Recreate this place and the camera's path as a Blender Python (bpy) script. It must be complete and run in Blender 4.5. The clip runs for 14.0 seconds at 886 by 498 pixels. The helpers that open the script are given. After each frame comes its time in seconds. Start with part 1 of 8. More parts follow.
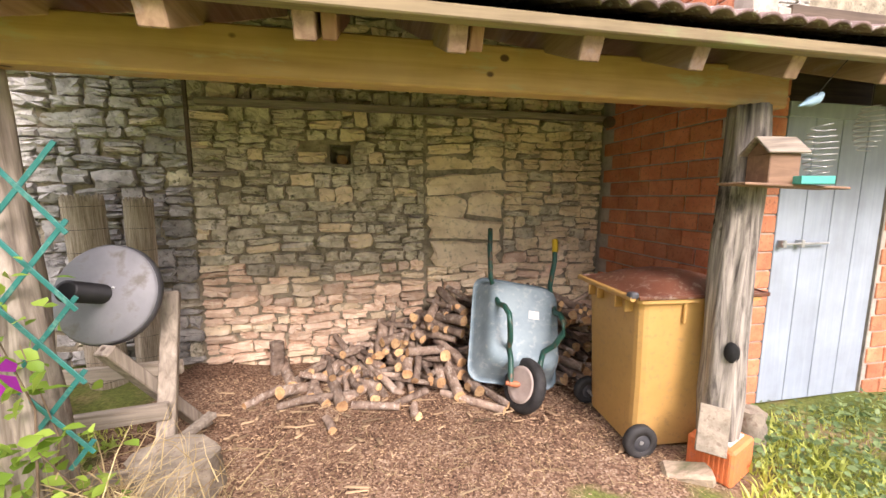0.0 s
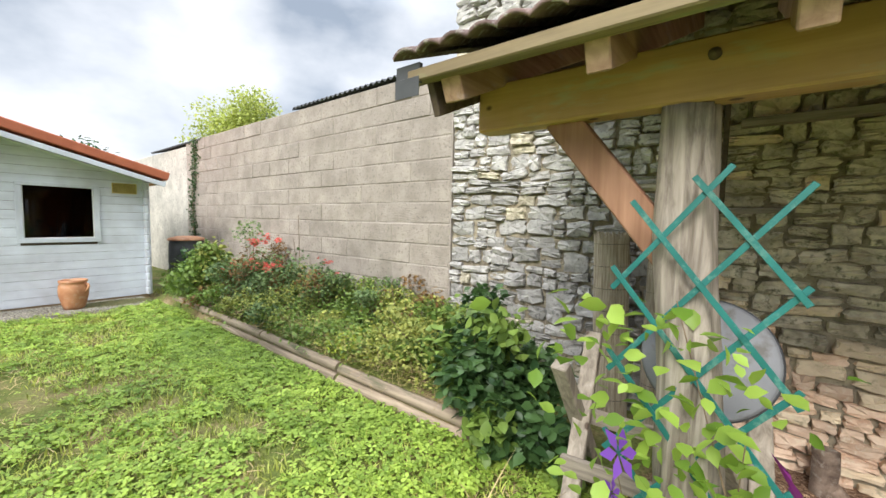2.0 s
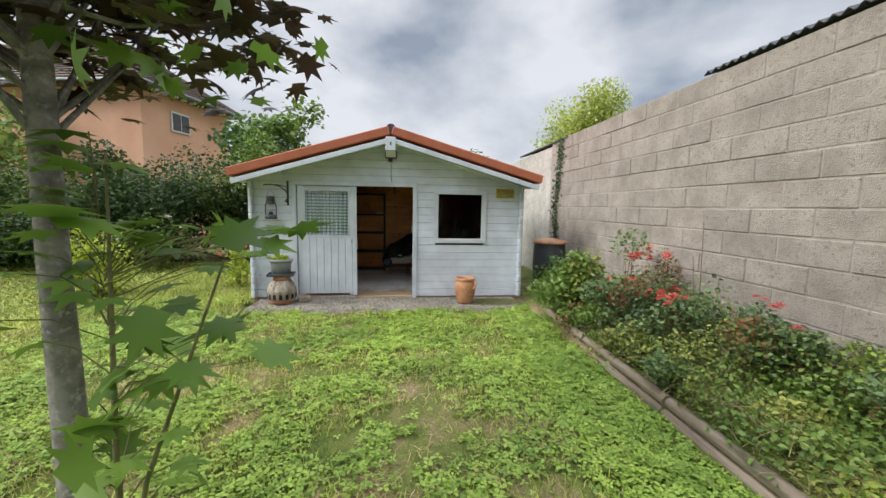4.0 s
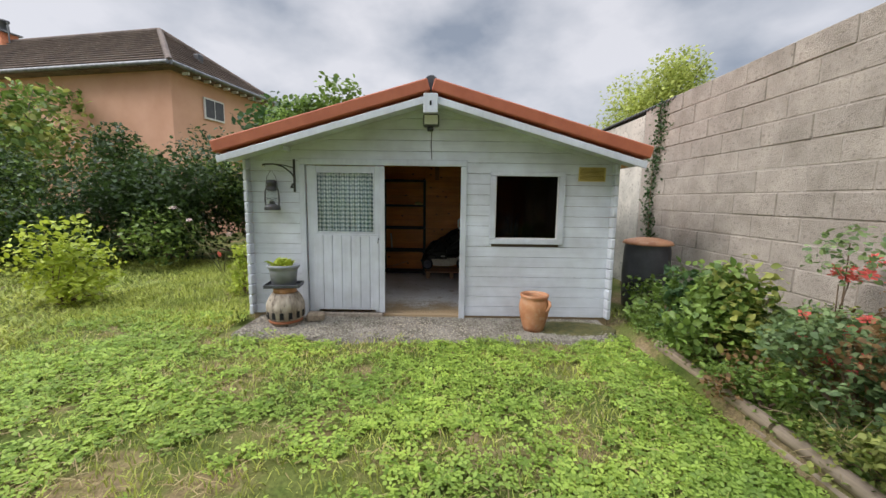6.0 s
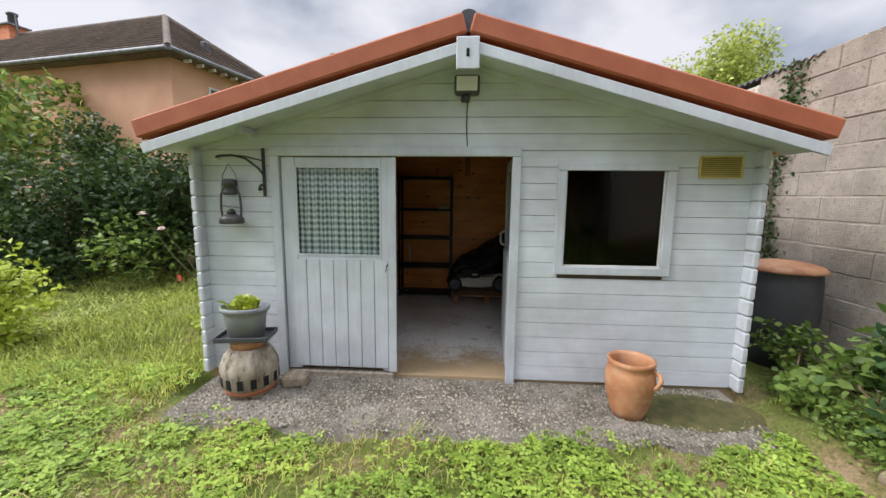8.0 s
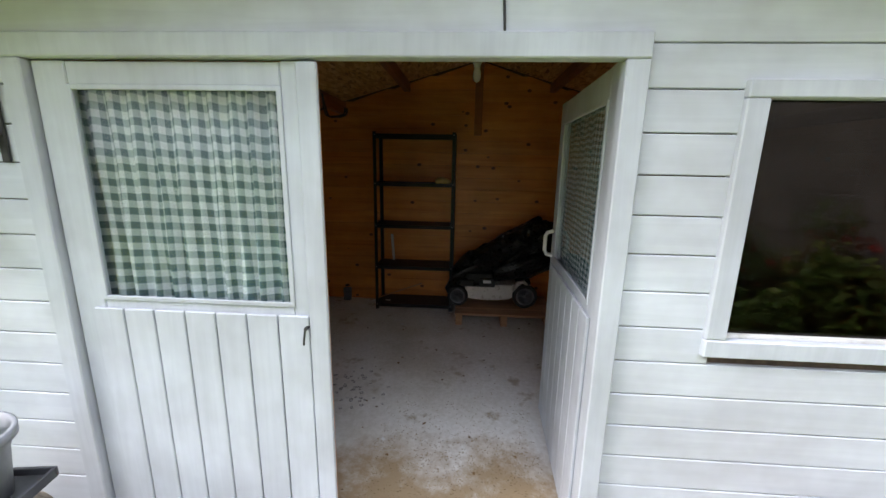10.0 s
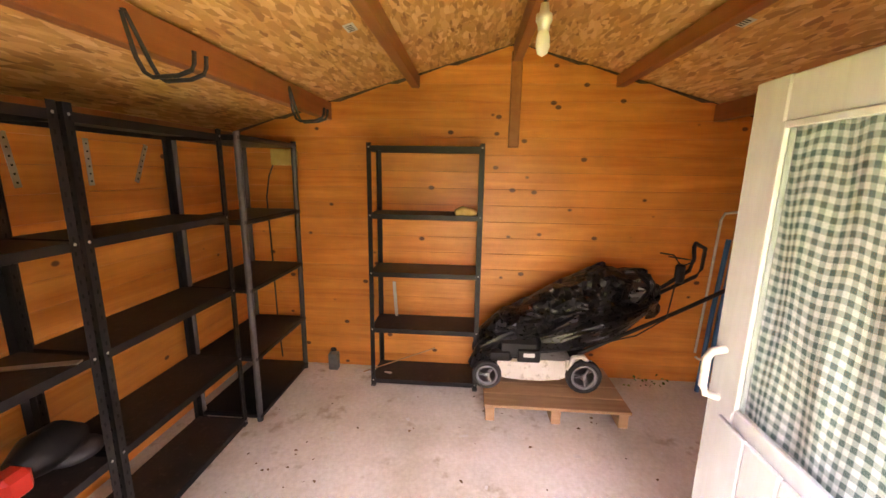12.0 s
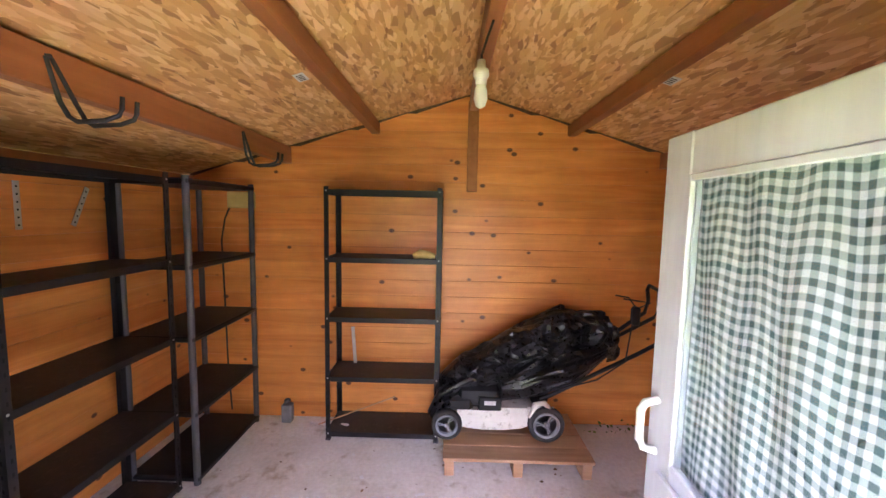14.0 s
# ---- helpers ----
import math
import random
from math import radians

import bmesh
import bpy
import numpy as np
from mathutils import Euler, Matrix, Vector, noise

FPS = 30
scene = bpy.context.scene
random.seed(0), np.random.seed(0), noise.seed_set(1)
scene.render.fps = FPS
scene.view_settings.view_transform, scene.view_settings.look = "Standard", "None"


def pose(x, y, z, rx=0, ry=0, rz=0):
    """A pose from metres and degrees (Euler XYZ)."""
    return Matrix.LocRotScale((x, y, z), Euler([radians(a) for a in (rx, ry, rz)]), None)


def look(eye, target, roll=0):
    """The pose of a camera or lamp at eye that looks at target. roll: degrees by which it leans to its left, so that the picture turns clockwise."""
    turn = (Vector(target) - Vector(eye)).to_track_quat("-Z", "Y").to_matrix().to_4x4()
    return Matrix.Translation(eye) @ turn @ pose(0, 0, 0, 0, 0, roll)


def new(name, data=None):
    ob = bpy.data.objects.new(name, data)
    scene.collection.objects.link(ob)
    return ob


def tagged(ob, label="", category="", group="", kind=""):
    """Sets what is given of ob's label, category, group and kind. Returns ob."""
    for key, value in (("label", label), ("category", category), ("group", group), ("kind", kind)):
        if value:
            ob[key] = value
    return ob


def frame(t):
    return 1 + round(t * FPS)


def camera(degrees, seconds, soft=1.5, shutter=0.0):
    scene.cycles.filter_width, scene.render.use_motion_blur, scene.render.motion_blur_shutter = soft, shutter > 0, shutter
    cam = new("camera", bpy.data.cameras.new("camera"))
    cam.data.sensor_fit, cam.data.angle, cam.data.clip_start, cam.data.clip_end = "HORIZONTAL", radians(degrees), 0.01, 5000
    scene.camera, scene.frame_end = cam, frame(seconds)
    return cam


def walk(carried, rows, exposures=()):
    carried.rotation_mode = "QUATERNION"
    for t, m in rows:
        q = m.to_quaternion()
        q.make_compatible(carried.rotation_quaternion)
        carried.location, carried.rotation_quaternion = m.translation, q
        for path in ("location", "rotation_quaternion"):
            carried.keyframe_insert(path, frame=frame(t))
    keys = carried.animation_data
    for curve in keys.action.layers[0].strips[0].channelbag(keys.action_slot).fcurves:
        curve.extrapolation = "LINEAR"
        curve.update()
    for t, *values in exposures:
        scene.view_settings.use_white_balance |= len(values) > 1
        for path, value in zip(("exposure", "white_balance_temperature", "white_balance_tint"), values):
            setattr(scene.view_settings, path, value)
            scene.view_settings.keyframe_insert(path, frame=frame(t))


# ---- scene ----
cam = camera(97.6, 14.0)
PATH = [
    (0, (0.004, 0.047, 1.346), (0.397, 1.99, 1.08), 0.1),
    (0.5, (-0.2, 0.093, 1.354), (-0.104, 2.073, 1.093), 0.4),
    (1, (-0.535, 0.117, 1.365), (-0.828, 2.079, 1.106), 0.7),
    (1.1, (-0.614, 0.125, 1.369), (-0.978, 2.075, 1.111), 0.8),
    (1.3, (-0.729, 0.13, 1.375), (-1.27, 2.039, 1.13), 0.8),
    (1.5, (-0.828, 0.181, 1.388), (-1.558, 2.029, 1.16), 0.8),
    (1.8, (-1.01, 0.243, 1.41), (-2.05, 1.943, 1.241), 0.1),
    (2, (-1.167, 0.284, 1.419), (-2.401, 1.851, 1.271), 1.2),
    (2.5, (-1.5, 0.268, 1.465), (-3.167, 1.358, 1.281), 1.3),
    (3, (-1.856, 0.258, 1.513), (-3.709, 0.969, 1.268), 1.2),
    (3.5, (-2.229, 0.318, 1.554), (-4.171, 0.741, 1.335), 0.8),
    (3.7, (-2.38, 0.32, 1.575), (-4.343, 0.642, 1.365), 0.8),
    (5.8, (-4.201, 0.329, 1.527), (-6.185, 0.314, 1.27), 0.9),
    (6, (-4.359, 0.32, 1.503), (-6.343, 0.306, 1.248), 0.8),
    (6.5, (-4.753, 0.348, 1.521), (-6.738, 0.301, 1.28), 0.7),
    (7, (-5.166, 0.275, 1.549), (-7.148, 0.178, 1.302), 0.7),
    (7.2, (-5.34, 0.237, 1.593), (-7.32, 0.124, 1.335), 0.7),
    (9.3, (-7.056, 0.139, 1.566), (-9.028, 0.002, 1.267), 0.5),
    (9.5, (-7.307, 0.148, 1.564), (-9.272, -0.008, 1.225), 1.1),
    (10, (-7.727, 0.053, 1.584), (-9.676, -0.063, 1.152), 1.1),
    (10.5, (-8.128, 0.014, 1.622), (-10.082, -0.051, 1.202), 1.1),
    (11, (-8.44, -0.024, 1.657), (-10.404, -0.15, 1.303), 1.1),
    (11.5, (-8.721, -0.109, 1.643), (-10.679, -0.245, 1.256), 1.1),
    (12, (-8.865, -0.146, 1.678), (-10.822, -0.287, 1.29), 0.9),
    (12.5, (-8.914, -0.105, 1.697), (-10.882, -0.268, 1.383), 1.0),
    (13, (-8.917, 0.003, 1.703), (-10.9, 0.008, 1.436), 1.1),
    (13.5, (-8.917, 0.025, 1.705), (-10.898, 0.179, 1.477), 1.1),
    (14, (-8.9, -0.012, 1.7), (-10.891, -0.048, 1.517), 1.1),
]
EXPOSURES = [(0, 1.26, 7000, 27), (0.5, 1.28, 7000, 27), (1.0, 1.12, 6900, 22), (1.5, 0.85, 6600, 15), (2.5, 0.5, 6400, 10), (3.5, 0.24, 6400, 11), (6, 0.08, 6450, 14), (7, 0.09, 6450, 14), (9.5, 0.86, 6350, 17), (10.0, 1.05, 6250, 17), (10.5, 1.12, 6250, 17), (11, 1.7, 6600, 20), (11.5, 3.45, 7000, 32), (12, 4.7, 7800, 39), (12.5, 5.0, 7300, 39), (13, 4.73, 6200, 38), (14, 4.68, 5850, 40)]
walk(cam, [(t, look(eye, target, roll)) for t, eye, target, roll in PATH], EXPOSURES)

# ---- world and light ----
world = bpy.data.worlds.new("sky")
scene.world = world
world.use_nodes = True
wn, wl = world.node_tree.nodes, world.node_tree.links
sky = wn.new("ShaderNodeTexSky")
sky.sky_type, sky.sun_disc = "NISHITA", False
SUN_EL, SUN_AZ = radians(38), radians(166)
sky.sun_elevation, sky.sun_rotation = SUN_EL, SUN_AZ
tc = wn.new("ShaderNodeTexCoord")
cmap = wn.new("ShaderNodeMapping")
cmap.inputs["Scale"].default_value = (1.0, 1.0, 1.8)
cn = wn.new("ShaderNodeTexNoise")
cn.inputs["Scale"].default_value, cn.inputs["Detail"].default_value, cn.inputs["Roughness"].default_value = 2.4, 6, 0.5
cr = wn.new("ShaderNodeValToRGB")
cr.color_ramp.elements[0].position, cr.color_ramp.elements[0].color = 0.35, (3.5, 4.1, 4.9, 1)
cr.color_ramp.elements[1].position, cr.color_ramp.elements[1].color = 0.60, (9.2, 9.4, 9.7, 1)
e = cr.color_ramp.elements.new(0.46)
e.color = (6.2, 6.65, 7.2, 1)
cm = wn.new("ShaderNodeMix")
cm.data_type = "RGBA"
cm.inputs["Factor"].default_value = 0.86
bg = wn["Background"]
bg.inputs["Strength"].default_value = 0.085
wl.new(tc.outputs["Generated"], cmap.inputs["Vector"])
wl.new(cmap.outputs["Vector"], cn.inputs["Vector"])
wl.new(cn.outputs["Fac"], cr.inputs["Fac"])
wl.new(sky.outputs["Color"], cm.inputs["A"])
wl.new(cr.outputs["Color"], cm.inputs["B"])
# an overcast sky is some three times brighter overhead than at the horizon
wz = wn.new("ShaderNodeSeparateXYZ")
wr = wn.new("ShaderNodeMapRange")
wr.inputs["From Min"].default_value, wr.inputs["From Max"].default_value = 0.45, 0.95
wr.inputs["To Min"].default_value, wr.inputs["To Max"].default_value = 1.0, 5.2
ws = wn.new("ShaderNodeVectorMath")
ws.operation = "SCALE"
wl.new(tc.outputs["Generated"], wz.inputs["Vector"])
wl.new(wz.outputs["Z"], wr.inputs["Value"])
wl.new(cm.outputs["Result"], ws.inputs[0])
wl.new(wr.outputs["Result"], ws.inputs["Scale"])
wl.new(ws.outputs["Vector"], bg.inputs["Color"])
sun = new("sun", bpy.data.lights.new("sun", "SUN"))
sun.data.energy, sun.data.angle, sun.data.color = 2.6, radians(26), (1.0, 0.97, 0.92)
sun.matrix_world = look((0, 0, 12), (0 - math.sin(SUN_AZ) * math.cos(SUN_EL), 0 - math.cos(SUN_AZ) * math.cos(SUN_EL), 12 - math.sin(SUN_EL)))


# ---- materials ----
def nodes_of(name):
    m = bpy.data.materials.new(name)
    m.use_nodes = True
    return m, m.node_tree.nodes, m.node_tree.links, m.node_tree.nodes["Principled BSDF"]


def ramp(n, stops):
    r = n.new("ShaderNodeValToRGB")
    el = r.color_ramp.elements
    el[0].position, el[0].color = stops[0][0], (*stops[0][1], 1)
    el[1].position, el[1].color = stops[-1][0], (*stops[-1][1], 1)
    for p, c in stops[1:-1]:
        k = el.new(p)
        k.color = (*c, 1)
    return r


def mixc(n, l, fac, a, b, blend="MIX"):
    """Mixes two colours or sockets by a factor or socket."""
    x = n.new("ShaderNodeMix")
    x.data_type, x.blend_type = "RGBA", blend
    for key, val in (("Factor", fac), ("A", a), ("B", b)):
        if isinstance(val, (int, float)):
            x.inputs[key].default_value = val
        elif isinstance(val, tuple):
            x.inputs[key].default_value = (*val, 1)
        else:
            l.new(val, x.inputs[key])
    return x.outputs["Result"]


def position(n, l, scale=(1, 1, 1), rot=(0, 0, 0)):
    g = n.new("ShaderNodeNewGeometry")
    mp = n.new("ShaderNodeMapping")
    mp.inputs["Scale"].default_value, mp.inputs["Rotation"].default_value = scale, rot
    l.new(g.outputs["Position"], mp.inputs["Vector"])
    return mp.outputs["Vector"]


def noise_tex(n, l, vec, scale, detail=5, rough=0.55, dist=0.0):
    t = n.new("ShaderNodeTexNoise")
    t.inputs["Scale"].default_value, t.inputs["Detail"].default_value = scale, detail
    t.inputs["Roughness"].default_value, t.inputs["Distortion"].default_value = rough, dist
    l.new(vec, t.inputs["Vector"])
    return t.outputs["Fac"]


def bump(n, l, p, height, strength, dist=0.01):
    b = n.new("ShaderNodeBump")
    b.inputs["Strength"].default_value, b.inputs["Distance"].default_value = strength, dist
    l.new(height, b.inputs["Height"])
    l.new(b.outputs["Normal"], p.inputs["Normal"])


def vary(n, l, col, amount, island=False):
    """Lightens and darkens a colour piece by piece."""
    if island:
        o = n.new("ShaderNodeNewGeometry").outputs["Random Per Island"]
    else:
        o = n.new("ShaderNodeObjectInfo").outputs["Random"]
    mr = n.new("ShaderNodeMapRange")
    mr.inputs["To Min"].default_value, mr.inputs["To Max"].default_value = 1 - amount, 1 + amount
    l.new(o, mr.inputs["Value"])
    h = n.new("ShaderNodeHueSaturation")
    l.new(mr.outputs["Result"], h.inputs["Value"])
    l.new(col, h.inputs["Color"])
    return h.outputs["Color"]


def mat(name, c1, c2, scale=6, rough=0.7, c3=None, scale3=40, bump_s=0.3, bump_scale=60, metal=0.0, vary_by=0.0, island=False, stretch=(1, 1, 1), dist=0.006, spec=0.5):
    """A surface of two mixed colours, a third in fine spots, and fine relief."""
    m, n, l, p = nodes_of(name)
    v = position(n, l, stretch)
    f = noise_tex(n, l, v, scale, 6, 0.6)
    r = ramp(n, [(0.35, c1), (0.65, c2)])
    l.new(f, r.inputs["Fac"])
    col = r.outputs["Color"]
    f2 = noise_tex(n, l, v, scale3, 4, 0.65)
    if c3:
        r3 = ramp(n, [(0.54, (0, 0, 0)), (0.68, (1, 1, 1))])
        l.new(f2, r3.inputs["Fac"])
        col = mixc(n, l, r3.outputs["Color"], col, c3)
    if vary_by:
        col = vary(n, l, col, vary_by, island)
    l.new(col, p.inputs["Base Color"])
    rr = n.new("ShaderNodeMapRange")
    rr.inputs["To Min"].default_value, rr.inputs["To Max"].default_value = max(0.05, rough - 0.12), min(1, rough + 0.1)
    l.new(f2, rr.inputs["Value"])
    l.new(rr.outputs["Result"], p.inputs["Roughness"])
    p.inputs["Metallic"].default_value, p.inputs["Specular IOR Level"].default_value = metal, spec
    if bump_s:
        bump(n, l, p, noise_tex(n, l, v, bump_scale, 6, 0.65), bump_s, dist)
    return m


def wood_mat(name, c1, c2, axis, rough=0.6, knots=None, grain=28, vary_by=0.12, stain=None, bump_s=0.25):
    """Wood with its grain along one axis, with knots where asked."""
    m, n, l, p = nodes_of(name)
    st = [grain, grain, grain]
    st["xyz".index(axis)] = grain * 0.06
    f = noise_tex(n, l, position(n, l, tuple(st)), 1.0, 5, 0.6, 0.6)
    r = ramp(n, [(0.3, c1), (0.7, c2)])
    l.new(f, r.inputs["Fac"])
    col = r.outputs["Color"]
    big = noise_tex(n, l, position(n, l), 2.2, 4, 0.6)
    rb = ramp(n, [(0.3, (0.72, 0.70, 0.68)), (0.7, (1.1, 1.1, 1.1))])
    l.new(big, rb.inputs["Fac"])
    col = mixc(n, l, 0.8, col, rb.outputs["Color"], "MULTIPLY")
    if stain:
        f3 = noise_tex(n, l, position(n, l, tuple(3.0 if a != axis else 0.8 for a in "xyz")), 3.0, 6, 0.65)
        rs = ramp(n, [(0.56, (0, 0, 0)), (0.7, (1, 1, 1))])
        l.new(f3, rs.inputs["Fac"])
        col = mixc(n, l, rs.outputs["Color"], col, stain)
    if knots:
        vo = n.new("ShaderNodeTexVoronoi")
        vo.inputs["Scale"].default_value = 1.0
        l.new(position(n, l, tuple(5.0 if a == axis else 7.0 for a in "xyz")), vo.inputs["Vector"])
        rk = ramp(n, [(0.085, (1, 1, 1)), (0.125, (0, 0, 0))])
        l.new(vo.outputs["Distance"], rk.inputs["Fac"])
        col = mixc(n, l, rk.outputs["Color"], col, knots)
    col = vary(n, l, col, vary_by)
    l.new(col, p.inputs["Base Color"])
    p.inputs["Roughness"].default_value = rough
    bump(n, l, p, f, bump_s, 0.004)
    return m


def leaf_mat(name, c1, c2, rough=0.5, through_light=0.3):
    """Leaves that differ one by one and let some light through."""
    m, n, l, p = nodes_of(name)
    g = n.new("ShaderNodeNewGeometry")
    r = ramp(n, [(0.0, c1), (0.6, c2), (1.0, tuple(min(1, 1.25 * a) for a in c2))])
    l.new(g.outputs["Random Per Island"], r.inputs["Fac"])
    f = noise_tex(n, l, position(n, l), 1.1, 3)
    rb = ramp(n, [(0.3, (0.7, 0.75, 0.7)), (0.7, (1.15, 1.1, 1.0))])
    l.new(f, rb.inputs["Fac"])
    col = mixc(n, l, 1.0, r.outputs["Color"], rb.outputs["Color"], "MULTIPLY")
    l.new(col, p.inputs["Base Color"])
    p.inputs["Roughness"].default_value, p.inputs["Specular IOR Level"].default_value = rough, 0.35
    t = n.new("ShaderNodeBsdfTranslucent")
    l.new(col, t.inputs["Color"])
    mx = n.new("ShaderNodeMixShader")
    mx.inputs["Fac"].default_value = through_light
    l.new(p.outputs["BSDF"], mx.inputs[1])
    l.new(t.outputs["BSDF"], mx.inputs[2])
    l.new(mx.outputs["Shader"], n["Material Output"].inputs["Surface"])
    return m


def glass_mat(name, tint=(0.96, 0.98, 0.975)):
    m, n, l, p = nodes_of(name)
    tr, gl, fr, mx = (n.new(k) for k in ("ShaderNodeBsdfTransparent", "ShaderNodeBsdfGlossy", "ShaderNodeLayerWeight", "ShaderNodeMixShader"))
    pw = n.new("ShaderNodeMath")
    pw.operation = "POWER"
    pw.inputs[1].default_value = 5.0
    ma = n.new("ShaderNodeMath")
    ma.operation = "MULTIPLY_ADD"
    ma.inputs[1].default_value, ma.inputs[2].default_value = 0.6, 0.035
    tr.inputs["Color"].default_value = (*tint, 1)
    gl.inputs["Roughness"].default_value = 0.02
    fr.inputs["Blend"].default_value = 0.5
    l.new(fr.outputs["Facing"], pw.inputs[0])
    l.new(pw.outputs["Value"], ma.inputs[0])
    l.new(ma.outputs["Value"], mx.inputs["Fac"])
    l.new(tr.outputs["BSDF"], mx.inputs[1])
    l.new(gl.outputs["BSDF"], mx.inputs[2])
    l.new(mx.outputs["Shader"], n["Material Output"].inputs["Surface"])
    return m


def osb_mat(name):
    """Pressed strands of wood, three sizes of chips."""
    m, n, l, p = nodes_of(name)
    cols = []
    for k, (sx, sy, rot) in enumerate(((11, 44, 0.25), (14, 52, -0.45), (10, 38, 1.0))):
        v = position(n, l, (sx, sy, sy * 0.5), (0, 0, rot))
        w = noise_tex(n, l, v, 0.5, 2)
        vo = n.new("ShaderNodeTexVoronoi")
        vo.inputs["Scale"].default_value = 1.0
        dv = n.new("ShaderNodeVectorMath")
        dv.operation = "ADD"
        l.new(v, dv.inputs[0])
        l.new(w, dv.inputs[1])
        l.new(dv.outputs["Vector"], vo.inputs["Vector"])
        sp = n.new("ShaderNodeSeparateColor")
        l.new(vo.outputs["Color"], sp.inputs["Color"])
        r = ramp(n, [(0.0, (0.38, 0.17, 0.05)), (0.15, (0.56, 0.28, 0.08)), (0.6, (0.70, 0.385, 0.13)), (1.0, (0.86, 0.56, 0.25))])
        l.new(sp.outputs["Red"], r.inputs["Fac"])
        cols.append((r.outputs["Color"], sp.outputs["Green"]))
    a = ramp(n, [(0.45, (0, 0, 0)), (0.55, (1, 1, 1))])
    l.new(cols[1][1], a.inputs["Fac"])
    c = mixc(n, l, a.outputs["Color"], cols[0][0], cols[1][0])
    a2 = ramp(n, [(0.6, (0, 0, 0)), (0.66, (1, 1, 1))])
    l.new(cols[2][1], a2.inputs["Fac"])
    c = mixc(n, l, a2.outputs["Color"], c, cols[2][0])
    l.new(c, p.inputs["Base Color"])
    p.inputs["Roughness"].default_value = 0.65
    bump(n, l, p, c, 0.25, 0.003)
    return m


def gingham_mat(name):
    """Woven green and white checks, laid along the cloth."""
    m, n, l, p = nodes_of(name)
    uv = n.new("ShaderNodeUVMap")
    uv.uv_map = "cloth"
    sx = n.new("ShaderNodeSeparateXYZ")
    l.new(uv.outputs["UV"], sx.inputs["Vector"])
    bands = []
    for ax in ("X", "Y"):
        w = n.new("ShaderNodeMath")
        w.operation = "PINGPONG"
        w.inputs[1].default_value = 0.014
        l.new(sx.outputs[ax], w.inputs[0])
        mr = n.new("ShaderNodeMapRange")
        mr.inputs["From Min"].default_value, mr.inputs["From Max"].default_value = 0.0064, 0.0076
        l.new(w.outputs["Value"], mr.inputs["Value"])
        bands.append(mr.outputs["Result"])
    add = n.new("ShaderNodeMath")
    l.new(bands[0], add.inputs[0])
    l.new(bands[1], add.inputs[1])
    half = n.new("ShaderNodeMath")
    half.operation = "MULTIPLY"
    half.inputs[1].default_value = 0.5
    l.new(add.outputs["Value"], half.inputs[0])
    r = ramp(n, [(0.0, (0.77, 0.795, 0.81)), (0.5, (0.41, 0.48, 0.49)), (1.0, (0.095, 0.155, 0.165))])
    l.new(half.outputs["Value"], r.inputs["Fac"])
    l.new(r.outputs["Color"], p.inputs["Base Color"])
    p.inputs["Roughness"].default_value, p.inputs["Specular IOR Level"].default_value = 0.9, 0.1
    t = n.new("ShaderNodeBsdfTranslucent")
    l.new(r.outputs["Color"], t.inputs["Color"])
    mx = n.new("ShaderNodeMixShader")
    mx.inputs["Fac"].default_value = 0.1
    l.new(p.outputs["BSDF"], mx.inputs[1])
    l.new(t.outputs["BSDF"], mx.inputs[2])
    l.new(mx.outputs["Shader"], n["Material Output"].inputs["Surface"])
    return m


